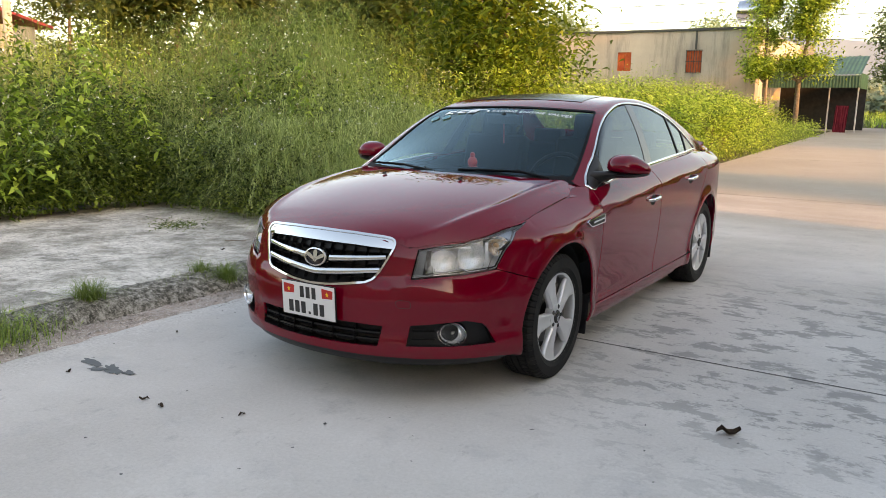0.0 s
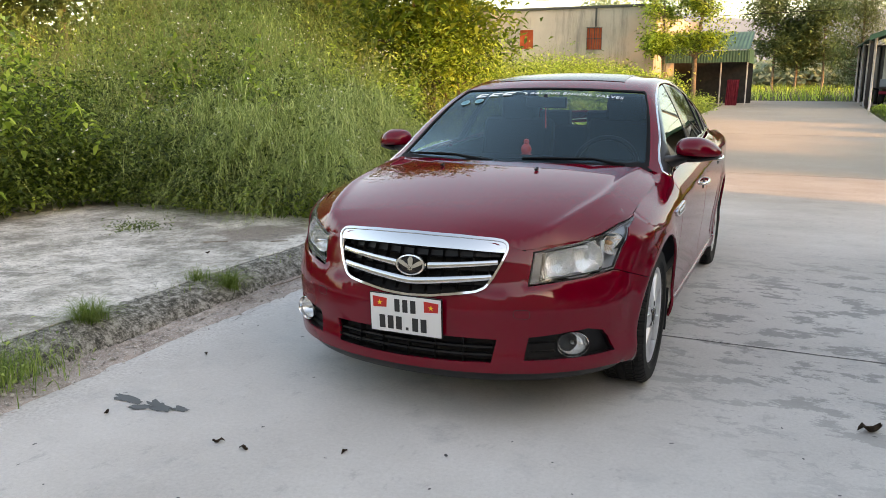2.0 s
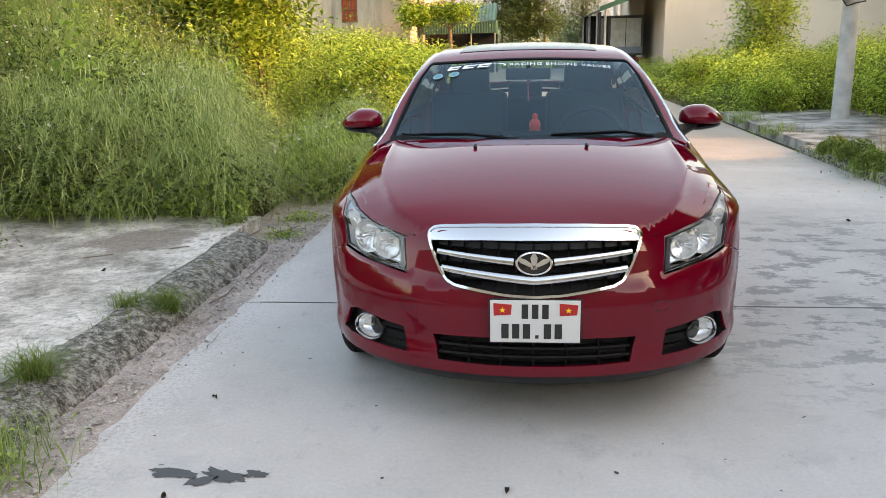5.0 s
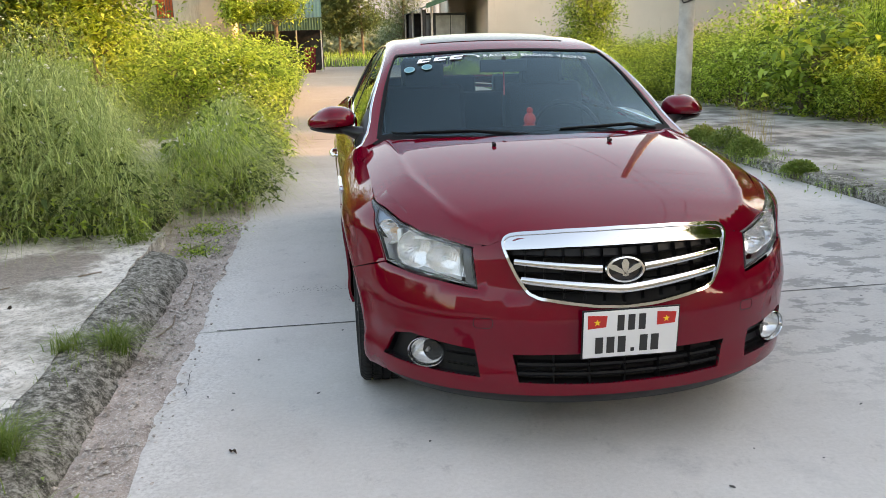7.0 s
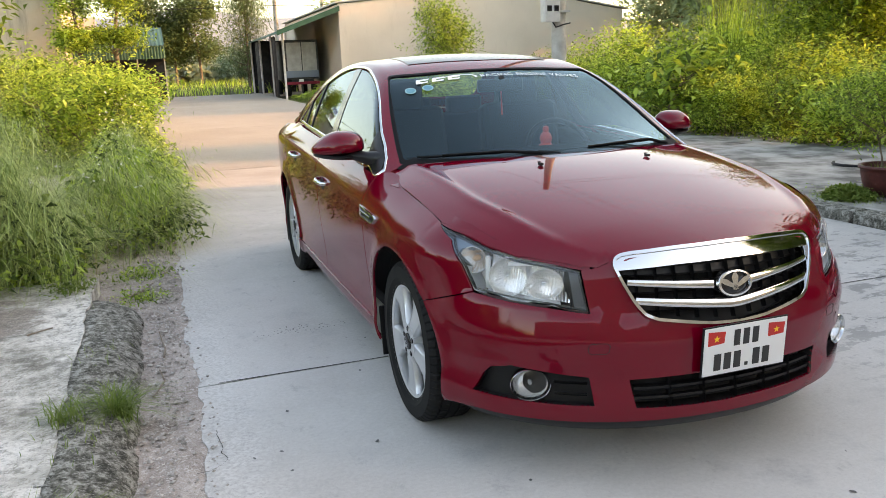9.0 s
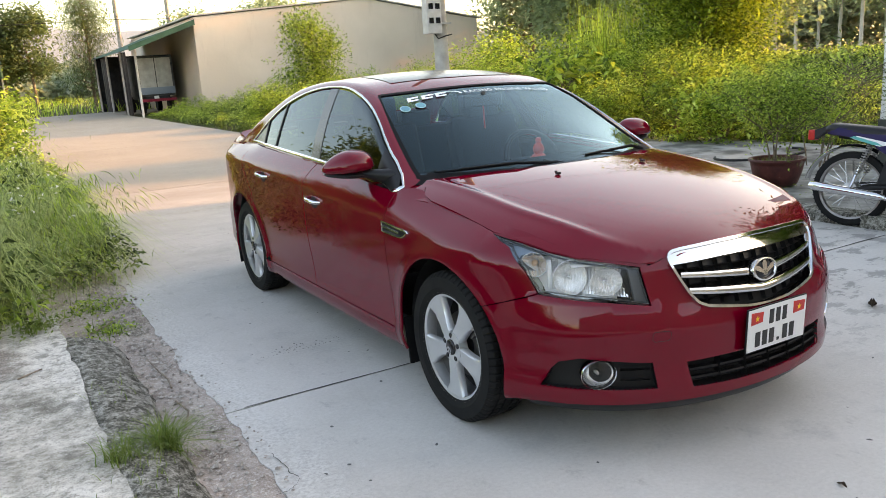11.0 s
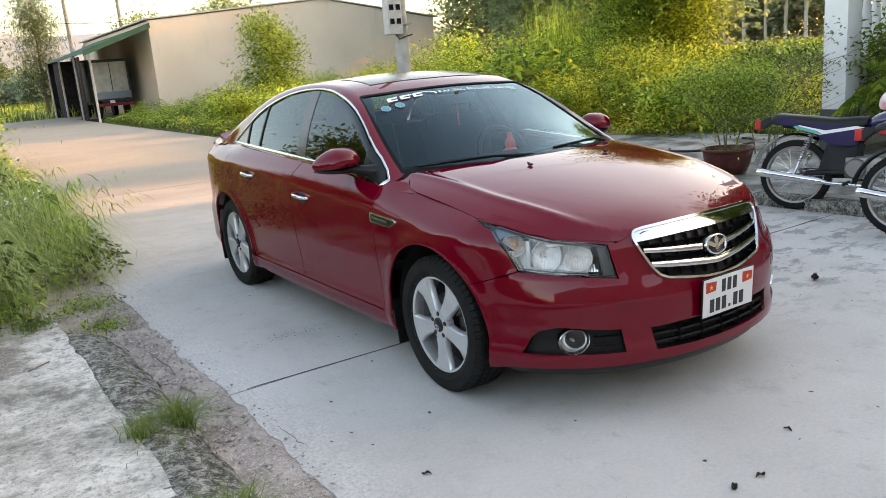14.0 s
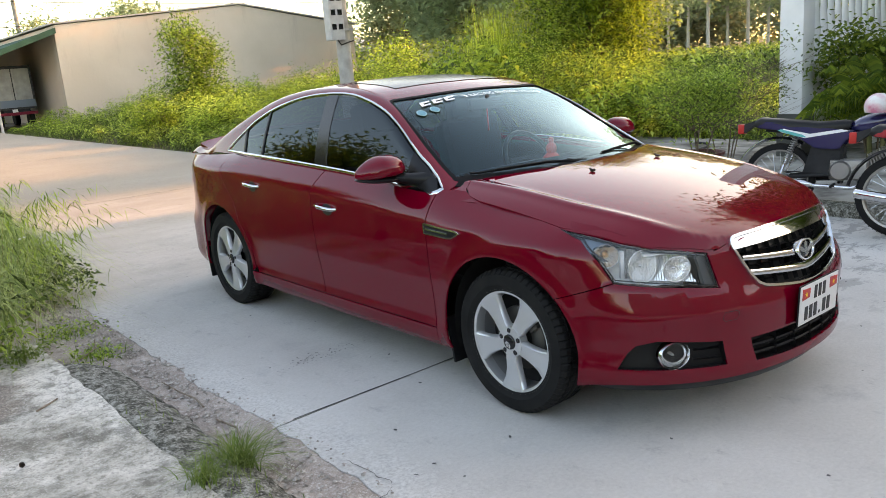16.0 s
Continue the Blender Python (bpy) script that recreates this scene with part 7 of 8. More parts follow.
tagged(big_mesh("field_weeds", V, F, [LEAF_WEED, LEAF_YELLOW, LEAF_GRASS, LEAF_HERB], mat_index=M), "yellow-green weeds along the road and over the plot", "weeds", kind="stuff")


def tree(name, label, base, height, crown_r, crown_z, n_leaf, leaf, width, mat, seed, trunk_r=0.06, lean=(0, 0), limbs=7, squash=1.0, multi=1, cat="tree", low_limbs=False, bark=None):
    """A tapered trunk with limbs and an uneven crown of single leaves."""
    r = np.random.default_rng(seed)
    ob = tagged(empty(name, Matrix.Translation(base)), label, cat)
    bm = bmesh.new()
    tips = []
    for t in range(multi):
        off = Vector((r.normal(0, 0.12), r.normal(0, 0.12), 0)) * (multi > 1)
        top = Vector((lean[0] + off.x * 3, lean[1] + off.y * 3, height * 0.86))
        mid = off + Vector((lean[0] * 0.3 + r.normal(0, 0.04), lean[1] * 0.3 + r.normal(0, 0.04), height * 0.42))
        trunk = [off * 0.4 + Vector((0, 0, -0.15)), off * 0.7 + Vector((0, 0, height * 0.15)), mid, (mid + top) / 2 + Vector((r.normal(0, 0.06), r.normal(0, 0.06), 0)), top]
        tube(bm, trunk, [trunk_r * 1.15, trunk_r, trunk_r * 0.8, trunk_r * 0.5, trunk_r * 0.15], 9)
        for k in range(limbs):
            a = r.uniform(0, math.tau)
            f0 = r.uniform(0.0, 1.0)
            s = trunk[2].lerp(trunk[4], f0) if f0 > 0.3 else trunk[1].lerp(trunk[2], 0.6 + f0)
            if low_limbs:
                s = trunk[1].lerp(trunk[4], f0)
            reach = crown_r * r.uniform(0.55, 0.95) * (1 - 0.35 * f0)
            e = s + Vector((math.cos(a) * reach, math.sin(a) * reach, r.uniform(0.1, 0.6) * reach + 0.1))
            tube(bm, [s, s.lerp(e, 0.5) + Vector((0, 0, -0.06 * reach)), e], [trunk_r * 0.4, trunk_r * 0.25, trunk_r * 0.08], 6)
            tips += [e, s.lerp(e, 0.6)]
        tips.append(top)
    part("trunk", bm, bark or BARK, ob)
    tips = np.array([tuple(p) for p in tips])
    c = tips[r.integers(0, len(tips), n_leaf // 14)] + r.normal(0, crown_r * 0.24, (n_leaf // 14, 3)) * (1, 1, 0.9 * squash)
    c[:, 2] = np.maximum(c[:, 2], crown_z)
    pos = np.repeat(c, 14, 0) + r.normal(0, leaf * 1.25, (len(c) * 14, 3))
    v, f = leaf_quads(r, pos, leaf, width, 0.25, 0.1)
    crown = big_mesh("crown", v, f, [mat], ob)
    return ob


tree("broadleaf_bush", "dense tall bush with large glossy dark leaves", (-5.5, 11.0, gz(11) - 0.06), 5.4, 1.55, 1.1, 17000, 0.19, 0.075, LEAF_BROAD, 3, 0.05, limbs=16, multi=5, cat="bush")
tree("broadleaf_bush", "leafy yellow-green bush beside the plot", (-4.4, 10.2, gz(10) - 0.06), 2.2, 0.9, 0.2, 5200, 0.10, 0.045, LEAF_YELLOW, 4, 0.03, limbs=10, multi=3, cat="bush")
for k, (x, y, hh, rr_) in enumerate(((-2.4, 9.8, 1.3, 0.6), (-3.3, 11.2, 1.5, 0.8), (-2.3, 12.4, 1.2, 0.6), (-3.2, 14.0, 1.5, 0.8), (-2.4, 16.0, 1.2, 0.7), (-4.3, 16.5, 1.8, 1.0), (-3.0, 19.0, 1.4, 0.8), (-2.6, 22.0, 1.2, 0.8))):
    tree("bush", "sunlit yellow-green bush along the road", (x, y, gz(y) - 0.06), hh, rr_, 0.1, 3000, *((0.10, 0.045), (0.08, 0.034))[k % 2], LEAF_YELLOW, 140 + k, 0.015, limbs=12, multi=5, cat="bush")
tree("roadside_tree", "slim young roadside tree with a pale trunk", (-3.95, 30.0, gz(30) - 0.06), 6.4, 0.75, 2.6, 6500, 0.17, 0.08, LEAF_YELLOW, 5, 0.085, (-0.3, 0), limbs=16)
tree("roadside_tree", "slim young roadside tree with a pale trunk", (-2.8, 30.2, gz(30) - 0.06), 6.0, 0.95, 2.7, 7000, 0.17, 0.08, LEAF_HERB, 6, 0.10, (0.3, 0), limbs=16)
tree("sapling", "young tree with small leaves before the beige house", (7.4, 21.8, gz(21.8) - 0.06), 3.3, 0.95, 0.5, 9000, 0.12, 0.05, LEAF_HERB, 7, 0.035, limbs=18, multi=2, low_limbs=True)
tree("shade_tree", "tall leafy tree lit from behind by the sun", (10.9, 9.1, gz(9.2) - 0.06), 5.6, 1.5, 0.5, 42000, 0.10, 0.046, LEAF_HERB, 8, 0.05, limbs=34, multi=3, low_limbs=True)
for k in range(12):
    a_, d_ = radians(25.5 + 1.25 * k), 66 + 9 * ((k * 7) % 5) / 2
    x, y = -2.9 + d_ * math.cos(a_), -2.4 + d_ * math.sin(a_)
    tree("slender_tree", "tall slender tree standing in the hazy distance", (x, y, gz(y) - 0.2), 13.0 + (k * 5) % 4, 2.0, 5.0, 1500, 0.5, 0.22, LEAF_HAZE, 300 + k, 0.14, limbs=16, bark=HAZE_BARK)
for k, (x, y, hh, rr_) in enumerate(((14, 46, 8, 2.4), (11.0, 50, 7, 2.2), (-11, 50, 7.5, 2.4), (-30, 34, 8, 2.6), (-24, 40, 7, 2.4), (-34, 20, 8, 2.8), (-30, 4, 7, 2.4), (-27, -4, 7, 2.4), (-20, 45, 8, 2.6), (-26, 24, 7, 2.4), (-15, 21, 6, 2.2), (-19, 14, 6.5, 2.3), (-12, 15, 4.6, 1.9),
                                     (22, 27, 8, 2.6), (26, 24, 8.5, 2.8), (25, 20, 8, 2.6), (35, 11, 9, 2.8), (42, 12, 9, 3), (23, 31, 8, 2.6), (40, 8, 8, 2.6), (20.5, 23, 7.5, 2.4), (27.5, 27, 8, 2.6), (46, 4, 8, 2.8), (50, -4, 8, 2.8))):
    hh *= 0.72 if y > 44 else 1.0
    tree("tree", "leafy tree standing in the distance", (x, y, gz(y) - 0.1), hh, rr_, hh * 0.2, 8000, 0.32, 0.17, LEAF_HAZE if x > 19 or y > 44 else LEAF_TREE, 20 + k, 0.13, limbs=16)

for k, (x, hh, rr_, cz) in enumerate(((-1.4, 8.8, 2.2, 3.4), (0.4, 5.4, 1.3, 2.6), (2.45, 7.9, 2.2, 3.0))):
    tree("roadside_tree", "round-crowned tree on a thin trunk beside the field", (x, 70.0, gz(70.0) - 0.1), hh, rr_, cz, 5200, 0.34, 0.19, LEAF_FAR, 400 + k, 0.11, limbs=18)
tree("feathery_tree", "tall dark feathery tree behind the shed", (3.9, 47.0, gz(47.0) - 0.1), 7.2, 1.25, 0.8, 12000, 0.34, 0.04, LEAF_FAR, 410, 0.09, limbs=60, low_limbs=True)

# right-hand side: bushes behind the pavement, grass along the road
out_ = []
n = 7000
x, y = rng.uniform(3.7, 24, n), rng.uniform(3.0, 31, n)
edge = np.where(y < 11.8, 6.75 - 0.12 * np.clip(y - 6, 0, 6), 3.75)
edge = np.where((y > 3) & (y < 5), 7.3, edge)
d = x - edge
ok = (d > 0) & ~((np.hypot(x - PX, y - PY) < 0.5))
x, y, d = x[ok], y[ok], d[ok]
h = np.where(y > 11.8, 0.28 + 0.13 * np.clip(d, 0, 4.5), 0.26 + 0.26 * np.clip(d, 0, 2.2)) * (1 + 1.2 * lumps(x, y, 0.7, 12) + 0.8 * lumps(x, y, 1.7, 14))
h = np.maximum(h, 0.2) * np.where(y < 11.8, 0.85, 1.0)
h = np.where((x > 8) & (y < 7.0), h * 0.5, h)
h = np.where((x > 11) & (y < 0.66 * x + 0.6), h * 0.45, h)
pts = np.stack([x, y, GZ(y) - 0.05], -1)
kind_ = lumps(x, y, 0.8, 44)
small, large = kind_ < 0.1, kind_ >= 0.1
# upper leaves bright, inner leaves dark: sunlit tops and inner shade put into colour
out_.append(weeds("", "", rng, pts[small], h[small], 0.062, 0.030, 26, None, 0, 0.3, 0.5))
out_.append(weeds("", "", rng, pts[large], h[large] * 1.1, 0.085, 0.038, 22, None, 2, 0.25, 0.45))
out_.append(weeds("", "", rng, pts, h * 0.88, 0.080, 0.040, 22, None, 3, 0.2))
root = np.repeat(pts, 5, 0) + rng.normal(0, 0.12, (len(pts) * 5, 3)) * (1, 1, 0)
v_, f_ = blades(rng, root, np.repeat(h, 5) * 1.05, 0.4, 0.011, 4)
out_.append((v_, f_, 1))
V, F, M = merge(out_)
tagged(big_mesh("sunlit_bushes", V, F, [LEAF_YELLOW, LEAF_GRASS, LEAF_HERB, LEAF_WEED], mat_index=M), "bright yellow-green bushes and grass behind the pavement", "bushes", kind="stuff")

rb = np.random.default_rng(77)
spots = ((7.4, 5.6, 1.1, 0.6), (7.7, 6.9, 1.5, 0.75), (7.0, 7.7, 1.1, 0.55), (6.7, 9.0, 1.35, 0.7), (6.4, 10.4, 1.5, 0.7), (8.6, 8.4, 1.9, 0.9), (8.2, 10.2, 2.0, 0.9), (9.6, 7.9, 1.4, 0.8), (6.5, 11.9, 1.7, 0.8), (8.0, 12.4, 2.1, 0.9), (10.2, 11.8, 2.0, 1.0), (5.6, 13.2, 1.2, 0.7), (5.2, 15.6, 1.0, 0.7), (6.2, 17.5, 0.9, 0.7), (8.4, 5.0, 1.0, 0.6), (9.0, 13.8, 2.0, 1.0), (6.9, 14.6, 1.3, 0.8), (8.6, 16.5, 1.3, 0.9), (5.0, 18.9, 0.9, 0.6), (6.8, 20.0, 0.9, 0.7), (4.7, 11.9, 0.8, 0.45))
for k, (x, y, hh, rr_) in enumerate(spots):
    lf = ((0.11, 0.048), (0.08, 0.036), (0.065, 0.03))[k % 3]
    tree("bush", "sunlit yellow-green bush beside the pavement", (x, y, gz(y) - 0.06), hh * 0.86, rr_ * 0.95, 0.12, (2600, 4600, 6000)[k % 3], *lf, (LEAF_YELLOW, LEAF_HERB, LEAF_YELLOW, LEAF_HERB, LEAF_YELLOW)[k % 5], 100 + k, 0.012, limbs=14, multi=5, cat="bush", low_limbs=True)
gx, gy = rb.normal(9.4, 0.35, 900), rb.normal(10.4, 0.35, 900)
v_, f_ = blades(rb, np.stack([gx, gy, GZ(gy)], -1), 2.5, 0.7, 0.022, 6)
tagged(big_mesh("reed_clump", v_, f_, [LEAF_YELLOW]), "tall clump of broad-bladed grass", "grass", kind="stuff")
gx, gy = rb.uniform(-13, -8.5, 2600), rb.uniform(2.5, 7.5, 2600)
v_, f_ = blades(rb, np.stack([gx, gy, GZ(gy)], -1), 2.1, 0.5, 0.012, 5)
tagged(big_mesh("dry_reeds", v_, f_, [LEAF_DRY]), "dry golden grass in the overgrown plot", "grass", kind="stuff")
# long leafy stems leaning over the road's edge
wv, wf, wl = [], [], []
k0 = 0
for k in range(24):
    p0 = np.array([rb.normal(-2.12, 0.12), rb.uniform(2.7, 4.4), 0.0])
    a_ = rb.normal(0.1, 0.6)
    out_d = np.array([math.cos(a_), math.sin(a_), 0.0])
    side = np.array([-math.sin(a_), math.cos(a_), 0.0])
    H, L = rb.uniform(0.75, 1.3), rb.uniform(0.25, 0.65)
    for q in range(15):
        t = q / 14
        p = p0 + out_d * L * t**2 + np.array([0, 0, H * (t - 0.22 * t**4)])
        w = 0.0028 * (1.15 - t)
        wv += [p - side * w, p + side * w]
        if q:
            wf.append((k0 - 2, k0 - 1, k0 + 1, k0))
        k0 += 2
        if t > 0.4:
            for _ in range(3):
                wl.append(p)
wl = np.array(wl)
dr = np.stack([rb.normal(0.03, 0.06, len(wl)), rb.normal(0, 0.06, len(wl)), -rb.uniform(0.02, 0.13, len(wl))], -1)
sd = np.stack([rb.normal(0, 1, len(wl)), rb.normal(0, 1, len(wl)), np.zeros(len(wl))], -1)
sd = sd / np.linalg.norm(sd, axis=1, keepdims=True) * 0.004
lv = np.stack([wl, wl + dr * 0.5 + sd + (0, 0, 0.015), wl + dr, wl + dr * 0.5 - sd + (0, 0, 0.015)], 1).reshape(-1, 3)
V, F, M = merge([(np.array(wv), np.array(wf), 1), (lv, np.arange(len(lv)).reshape(-1, 4), 0)])
tagged(big_mesh("leaning_stems", V, F, [LEAF_HERB, LEAF_DRY], mat_index=M), "thin leafy stems leaning over the road's edge", "grass", kind="stuff")

# grass field past the cross road
fx, fy = rb.uniform(-45, 30, 9000), 41.5 + 40 * rb.uniform(0, 1, 9000) ** 1.6
v_, f_ = blades(rb, np.stack([fx, fy, GZ(fy) - 0.06], -1), 0.75, 0.5, 0.05, 3)
tagged(big_mesh("grass_field", v_, f_, [LEAF_YELLOW]), "yellow-green grass field past the cross road", "grass", kind="stuff")
# far woods along the field and a hill behind, distance haze put into their colours
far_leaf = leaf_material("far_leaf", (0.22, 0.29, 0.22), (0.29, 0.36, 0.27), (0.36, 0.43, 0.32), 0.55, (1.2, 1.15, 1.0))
fa = rb.uniform(-0.45, 3.6, 900)
fr_ = rb.uniform(88, 108, 900)
fx, fy = fr_ * np.cos(fa), fr_ * np.sin(fa)
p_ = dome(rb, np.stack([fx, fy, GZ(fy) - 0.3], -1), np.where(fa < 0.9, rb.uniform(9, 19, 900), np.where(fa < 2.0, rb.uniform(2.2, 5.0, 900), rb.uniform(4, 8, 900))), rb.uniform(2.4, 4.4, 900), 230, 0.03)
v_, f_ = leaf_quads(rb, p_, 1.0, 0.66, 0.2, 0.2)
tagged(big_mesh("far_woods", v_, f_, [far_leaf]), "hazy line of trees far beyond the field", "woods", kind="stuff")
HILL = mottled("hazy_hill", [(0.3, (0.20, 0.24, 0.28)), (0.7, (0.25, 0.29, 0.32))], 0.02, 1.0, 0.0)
v, f = [], []
for j in range(9):
    for i in range(60):
        x = -420 + 900 * i / 59
        top_ = (36 + 16 * noise.noise((x * 0.006, 2.0, 0)) + 7 * noise.noise((x * 0.02, 5.0, 0))) * max(0.0, math.sin(math.pi * i / 59)) ** 0.5
        v.append((x, 420 + 14 * j, top_ * math.sin(math.pi * j / 8) - 1))
for j in range(8):
    for i in range(59):
        a_ = j * 60 + i
        f.append((a_, a_ + 1, a_ + 61, a_ + 60))
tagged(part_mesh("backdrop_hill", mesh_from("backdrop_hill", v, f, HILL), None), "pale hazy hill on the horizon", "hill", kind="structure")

# tall plumes of grass in the back of the plot
gx, gy = rb.uniform(-9.5, -5.6, 1500), rb.uniform(5.2, 9.0, 1500)
root = np.stack([gx, gy, GZ(gy)], -1)
hh_ = 2.5 + 0.7 * lumps(gx, gy, 0.7, 71)
v1, f1 = blades(rb, root, hh_, 0.7, 0.009, 5)
c8 = np.repeat(root, 10, 0)
pos = c8 + np.stack([rb.normal(0, 0.3, len(c8)), rb.normal(0, 0.3, len(c8)), np.repeat(hh_, 10) * rb.uniform(0.45, 1.05, len(c8))], -1)
v2, f2 = leaf_quads(rb, pos, 0.2, 0.008, 0.6, 0.3)
V, F, M = merge([(v1, f1, 0), (v2, f2, 0)])
tagged(big_mesh("tall_plumes", V, F, [LEAF_GRASS], mat_index=M), "tall feathery grass plumes in the overgrown plot", "grass", kind="stuff")

# broad-leaved crop in the field across the road
qa, qd = rb.uniform(radians(16), radians(40), 1100), 33 + 26 * rb.uniform(0, 1, 1100) ** 1.3
qx, qy = -2.9 + qd * np.cos(qa), -2.4 + qd * np.sin(qa)
p_ = dome(rb, np.stack([qx, qy, GZ(qy) - 0.06], -1), rb.uniform(0.8, 1.15, 1100), rb.uniform(0.4, 0.8, 1100), 42, 0.3)
v_, f_ = leaf_quads(rb, p_, 0.42, 0.12, 0.6, 0.3)
tagged(big_mesh("crop_field", v_, f_, [LEAF_HERB]), "broad-leaved green crop in the field", "crop", kind="stuff")

# sunlit meadow between the bushes and the crop
qa, qd = rb.uniform(radians(14), radians(44), 9000), rb.uniform(13, 36, 9000)
qx, qy = -2.9 + qd * np.cos(qa), -2.4 + qd * np.sin(qa)
v_, f_ = blades(rb, np.stack([qx, qy, GZ(qy) - 0.08], -1), 0.42 + 0.2 * lumps(qx, qy, 0.4, 17), 0.3, 0.03, 3)
tagged(big_mesh("meadow_grass", v_, f_, [LEAF_YELLOW]), "yellow-green meadow grass behind the bushes", "grass", kind="stuff")
# large-leaved shrub among the bushes
tree("large_leaved_shrub", "shrub with long broad light green leaves", (6.6, 8.8, gz(8.7)), 1.2, 0.6, 0.6, 520, 0.25, 0.09, LEAF_HERB, 77, 0.02, limbs=12, multi=3, cat="shrub")

# ---- small plants by the road ----
def tuft(name, label, rng_, x, y, z, n, h, spread, lean=0.18, width=0.006, mats=(LEAF_GRASS,), leafn=0):
    root = np.stack([x + rng_.normal(0, spread, n), y + rng_.normal(0, spread, n), np.full(n, z)], -1)
    o = [(*blades(rng_, root, h, lean, width, 4), 0)]
    if leafn:
        p = np.stack([x + rng_.normal(0, spread * 1.3, leafn), y + rng_.normal(0, spread * 1.3, leafn), z + np.abs(rng_.normal(0, h * 0.4, leafn))], -1)
        o.append((*leaf_quads(rng_, p, 0.034, 0.016, 0.3, 0.3), 0))
    V_, F_, M_ = merge(o)
    return tagged(big_mesh(name, V_, F_, list(mats), mat_index=M_), label, "grass", kind="stuff")


r2 = np.random.default_rng(5)
FRESH = leaf_material("fresh_grass", (0.10, 0.17, 0.03), (0.16, 0.24, 0.045), (0.24, 0.30, 0.08))
tuft("grass_tuft", "fresh green grass tuft on the kerb", r2, -1.97, 0.36, 0.04, 330, 0.19, 0.03, 0.24, 0.0055, (FRESH,))
tuft("grass_tuft", "fresh green grass tuft on the kerb", r2, -2.14, 0.26, 0.11, 110, 0.12, 0.035, 0.14, 0.005, (FRESH,))
tuft("grass_tuft", "fresh green grass tuft on the kerb", r2, -2.08, -0.68, 0.09, 300, 0.19, 0.035, 0.22, 0.0055, (FRESH,))
tuft("grass_tuft", "thick grass growing over the kerb", r2, -2.02, -1.38, 0.03, 1100, 0.17, 0.15, 0.14, 0.005, (LEAF_GRASS,), 300)
tuft("grass_tuft", "thick grass growing over the kerb", r2, -2.06, -1.85, 0.03, 1000, 0.16, 0.15, 0.14, 0.005, (LEAF_GRASS,), 300)
tuft("grass_tuft", "small grass on the kerb's edge", r2, -2.07, 0.05, 0.1, 40, 0.07, 0.08, 0.06, 0.004, (FRESH,))
tuft("grass_tuft", "small grass on the kerb's edge", r2, -2.08, 1.0, 0.1, 30, 0.06, 0.08, 0.06, 0.004, (FRESH,))
tuft("low_weed", "low leafy weed on the pavement", r2, -3.88, 1.45, 0.12, 60, 0.07, 0.1, 0.1, 0.006, (LEAF_WEED,), 260)
tuft("low_weed", "low leafy weed at the end of the kerb", r2, -1.9, 2.35, 0.0, 80, 0.08, 0.07, 0.1, 0.006, (LEAF_HERB,), 160)
tuft("low_weed", "low leafy weed beside the gutter", r2, -1.9, 2.95, 0.0, 90, 0.10, 0.09, 0.12, 0.006, (LEAF_HERB,), 260)
tuft("low_weed", "low fern-like weed on the pavement's edge", r2, -2.3, 2.3, 0.12, 60, 0.1, 0.06, 0.12, 0.006, (FRESH,), 200)
for x, y, h, n in ((3.72, 6.1, 0.3, 120), (3.62, 4.75, 0.22, 120), (4.05, 2.5, 0.14, 260), (3.6, 3.9, 0.12, 90), (3.58, 3.1, 0.1, 60), (3.8, 8.6, 0.25, 120), (3.8, 10.4, 0.3, 160)):
    tuft("grass_tuft", "grass and weeds along the far kerb", r2, x, y, gz(y) + 0.04, n, h, 0.16, h * 0.5, 0.007, (LEAF_GRASS, ), n * 2)
for x, y, h_, r_ in ((3.72, 6.2, 0.24, 0.2), (3.7, 5.5, 0.30, 0.24), (3.64, 5.0, 0.24, 0.22), (3.62, 3.9, 0.13, 0.16), (4.05, 2.5, 0.16, 0.22)):
    v_, f_ = leaf_quads(r2, dome(r2, np.array([[x, y, gz(y) + 0.05]]), np.array([h_]), np.array([r_]), 1900, 0.1), 0.045, 0.02, 0.2, 0.5)
    tagged(big_mesh("weed_clump", v_, f_, [FRESH]), "rounded clump of bright green weeds by the kerb", "weeds", kind="stuff")
tuft("dry_grass_tuft", "dry seeded grass on the far pavement", r2, 4.3, 6.0, gz(6) + 0.08, 70, 0.55, 0.12, 0.15, 0.005, (LEAF_DRY,))

# potted shrub
pot = tagged(empty("flower_pot", Matrix.Translation((4.45, 2.42, 0.10))), "round red-brown glazed pot with a flaking surface", "pot")
POTM = mottled("pot_glaze", [(0.35, (0.05, 0.014, 0.013)), (0.6, (0.11, 0.03, 0.026)), (0.72, (0.28, 0.24, 0.22))], 7, 0.5, 0.2)
bm = bmesh.new()
lathe(bm, [(0.001, 0.02), (0.17, 0.0), (0.195, 0.02), (0.232, 0.12), (0.25, 0.2), (0.255, 0.235), (0.272, 0.245), (0.272, 0.27), (0.245, 0.27), (0.236, 0.22), (0.001, 0.22)], 40, "z")
part("pot_body", bm, POTM, pot)
tuft("pot_grass", "short grass in the pot's earth", r2, 4.45, 2.42, 0.32, 220, 0.07, 0.10, 0.05, 0.004, (FRESH,))
tree("potted_shrub", "small-leaved shrub growing in the pot", (4.45, 2.42, 0.33), 0.78, 0.46, 0.12, 4800, 0.045, 0.02, LEAF_HERB, 41, 0.008, limbs=18, multi=4, cat="shrub")
tree("twiggy_shrub", "thin twiggy shrub by the white pillar", (5.8, 2.95, 0.05), 1.3, 0.95, 0.15, 1500, 0.05, 0.024, LEAF_WEED, 42, 0.008, limbs=26, multi=5, cat="shrub")
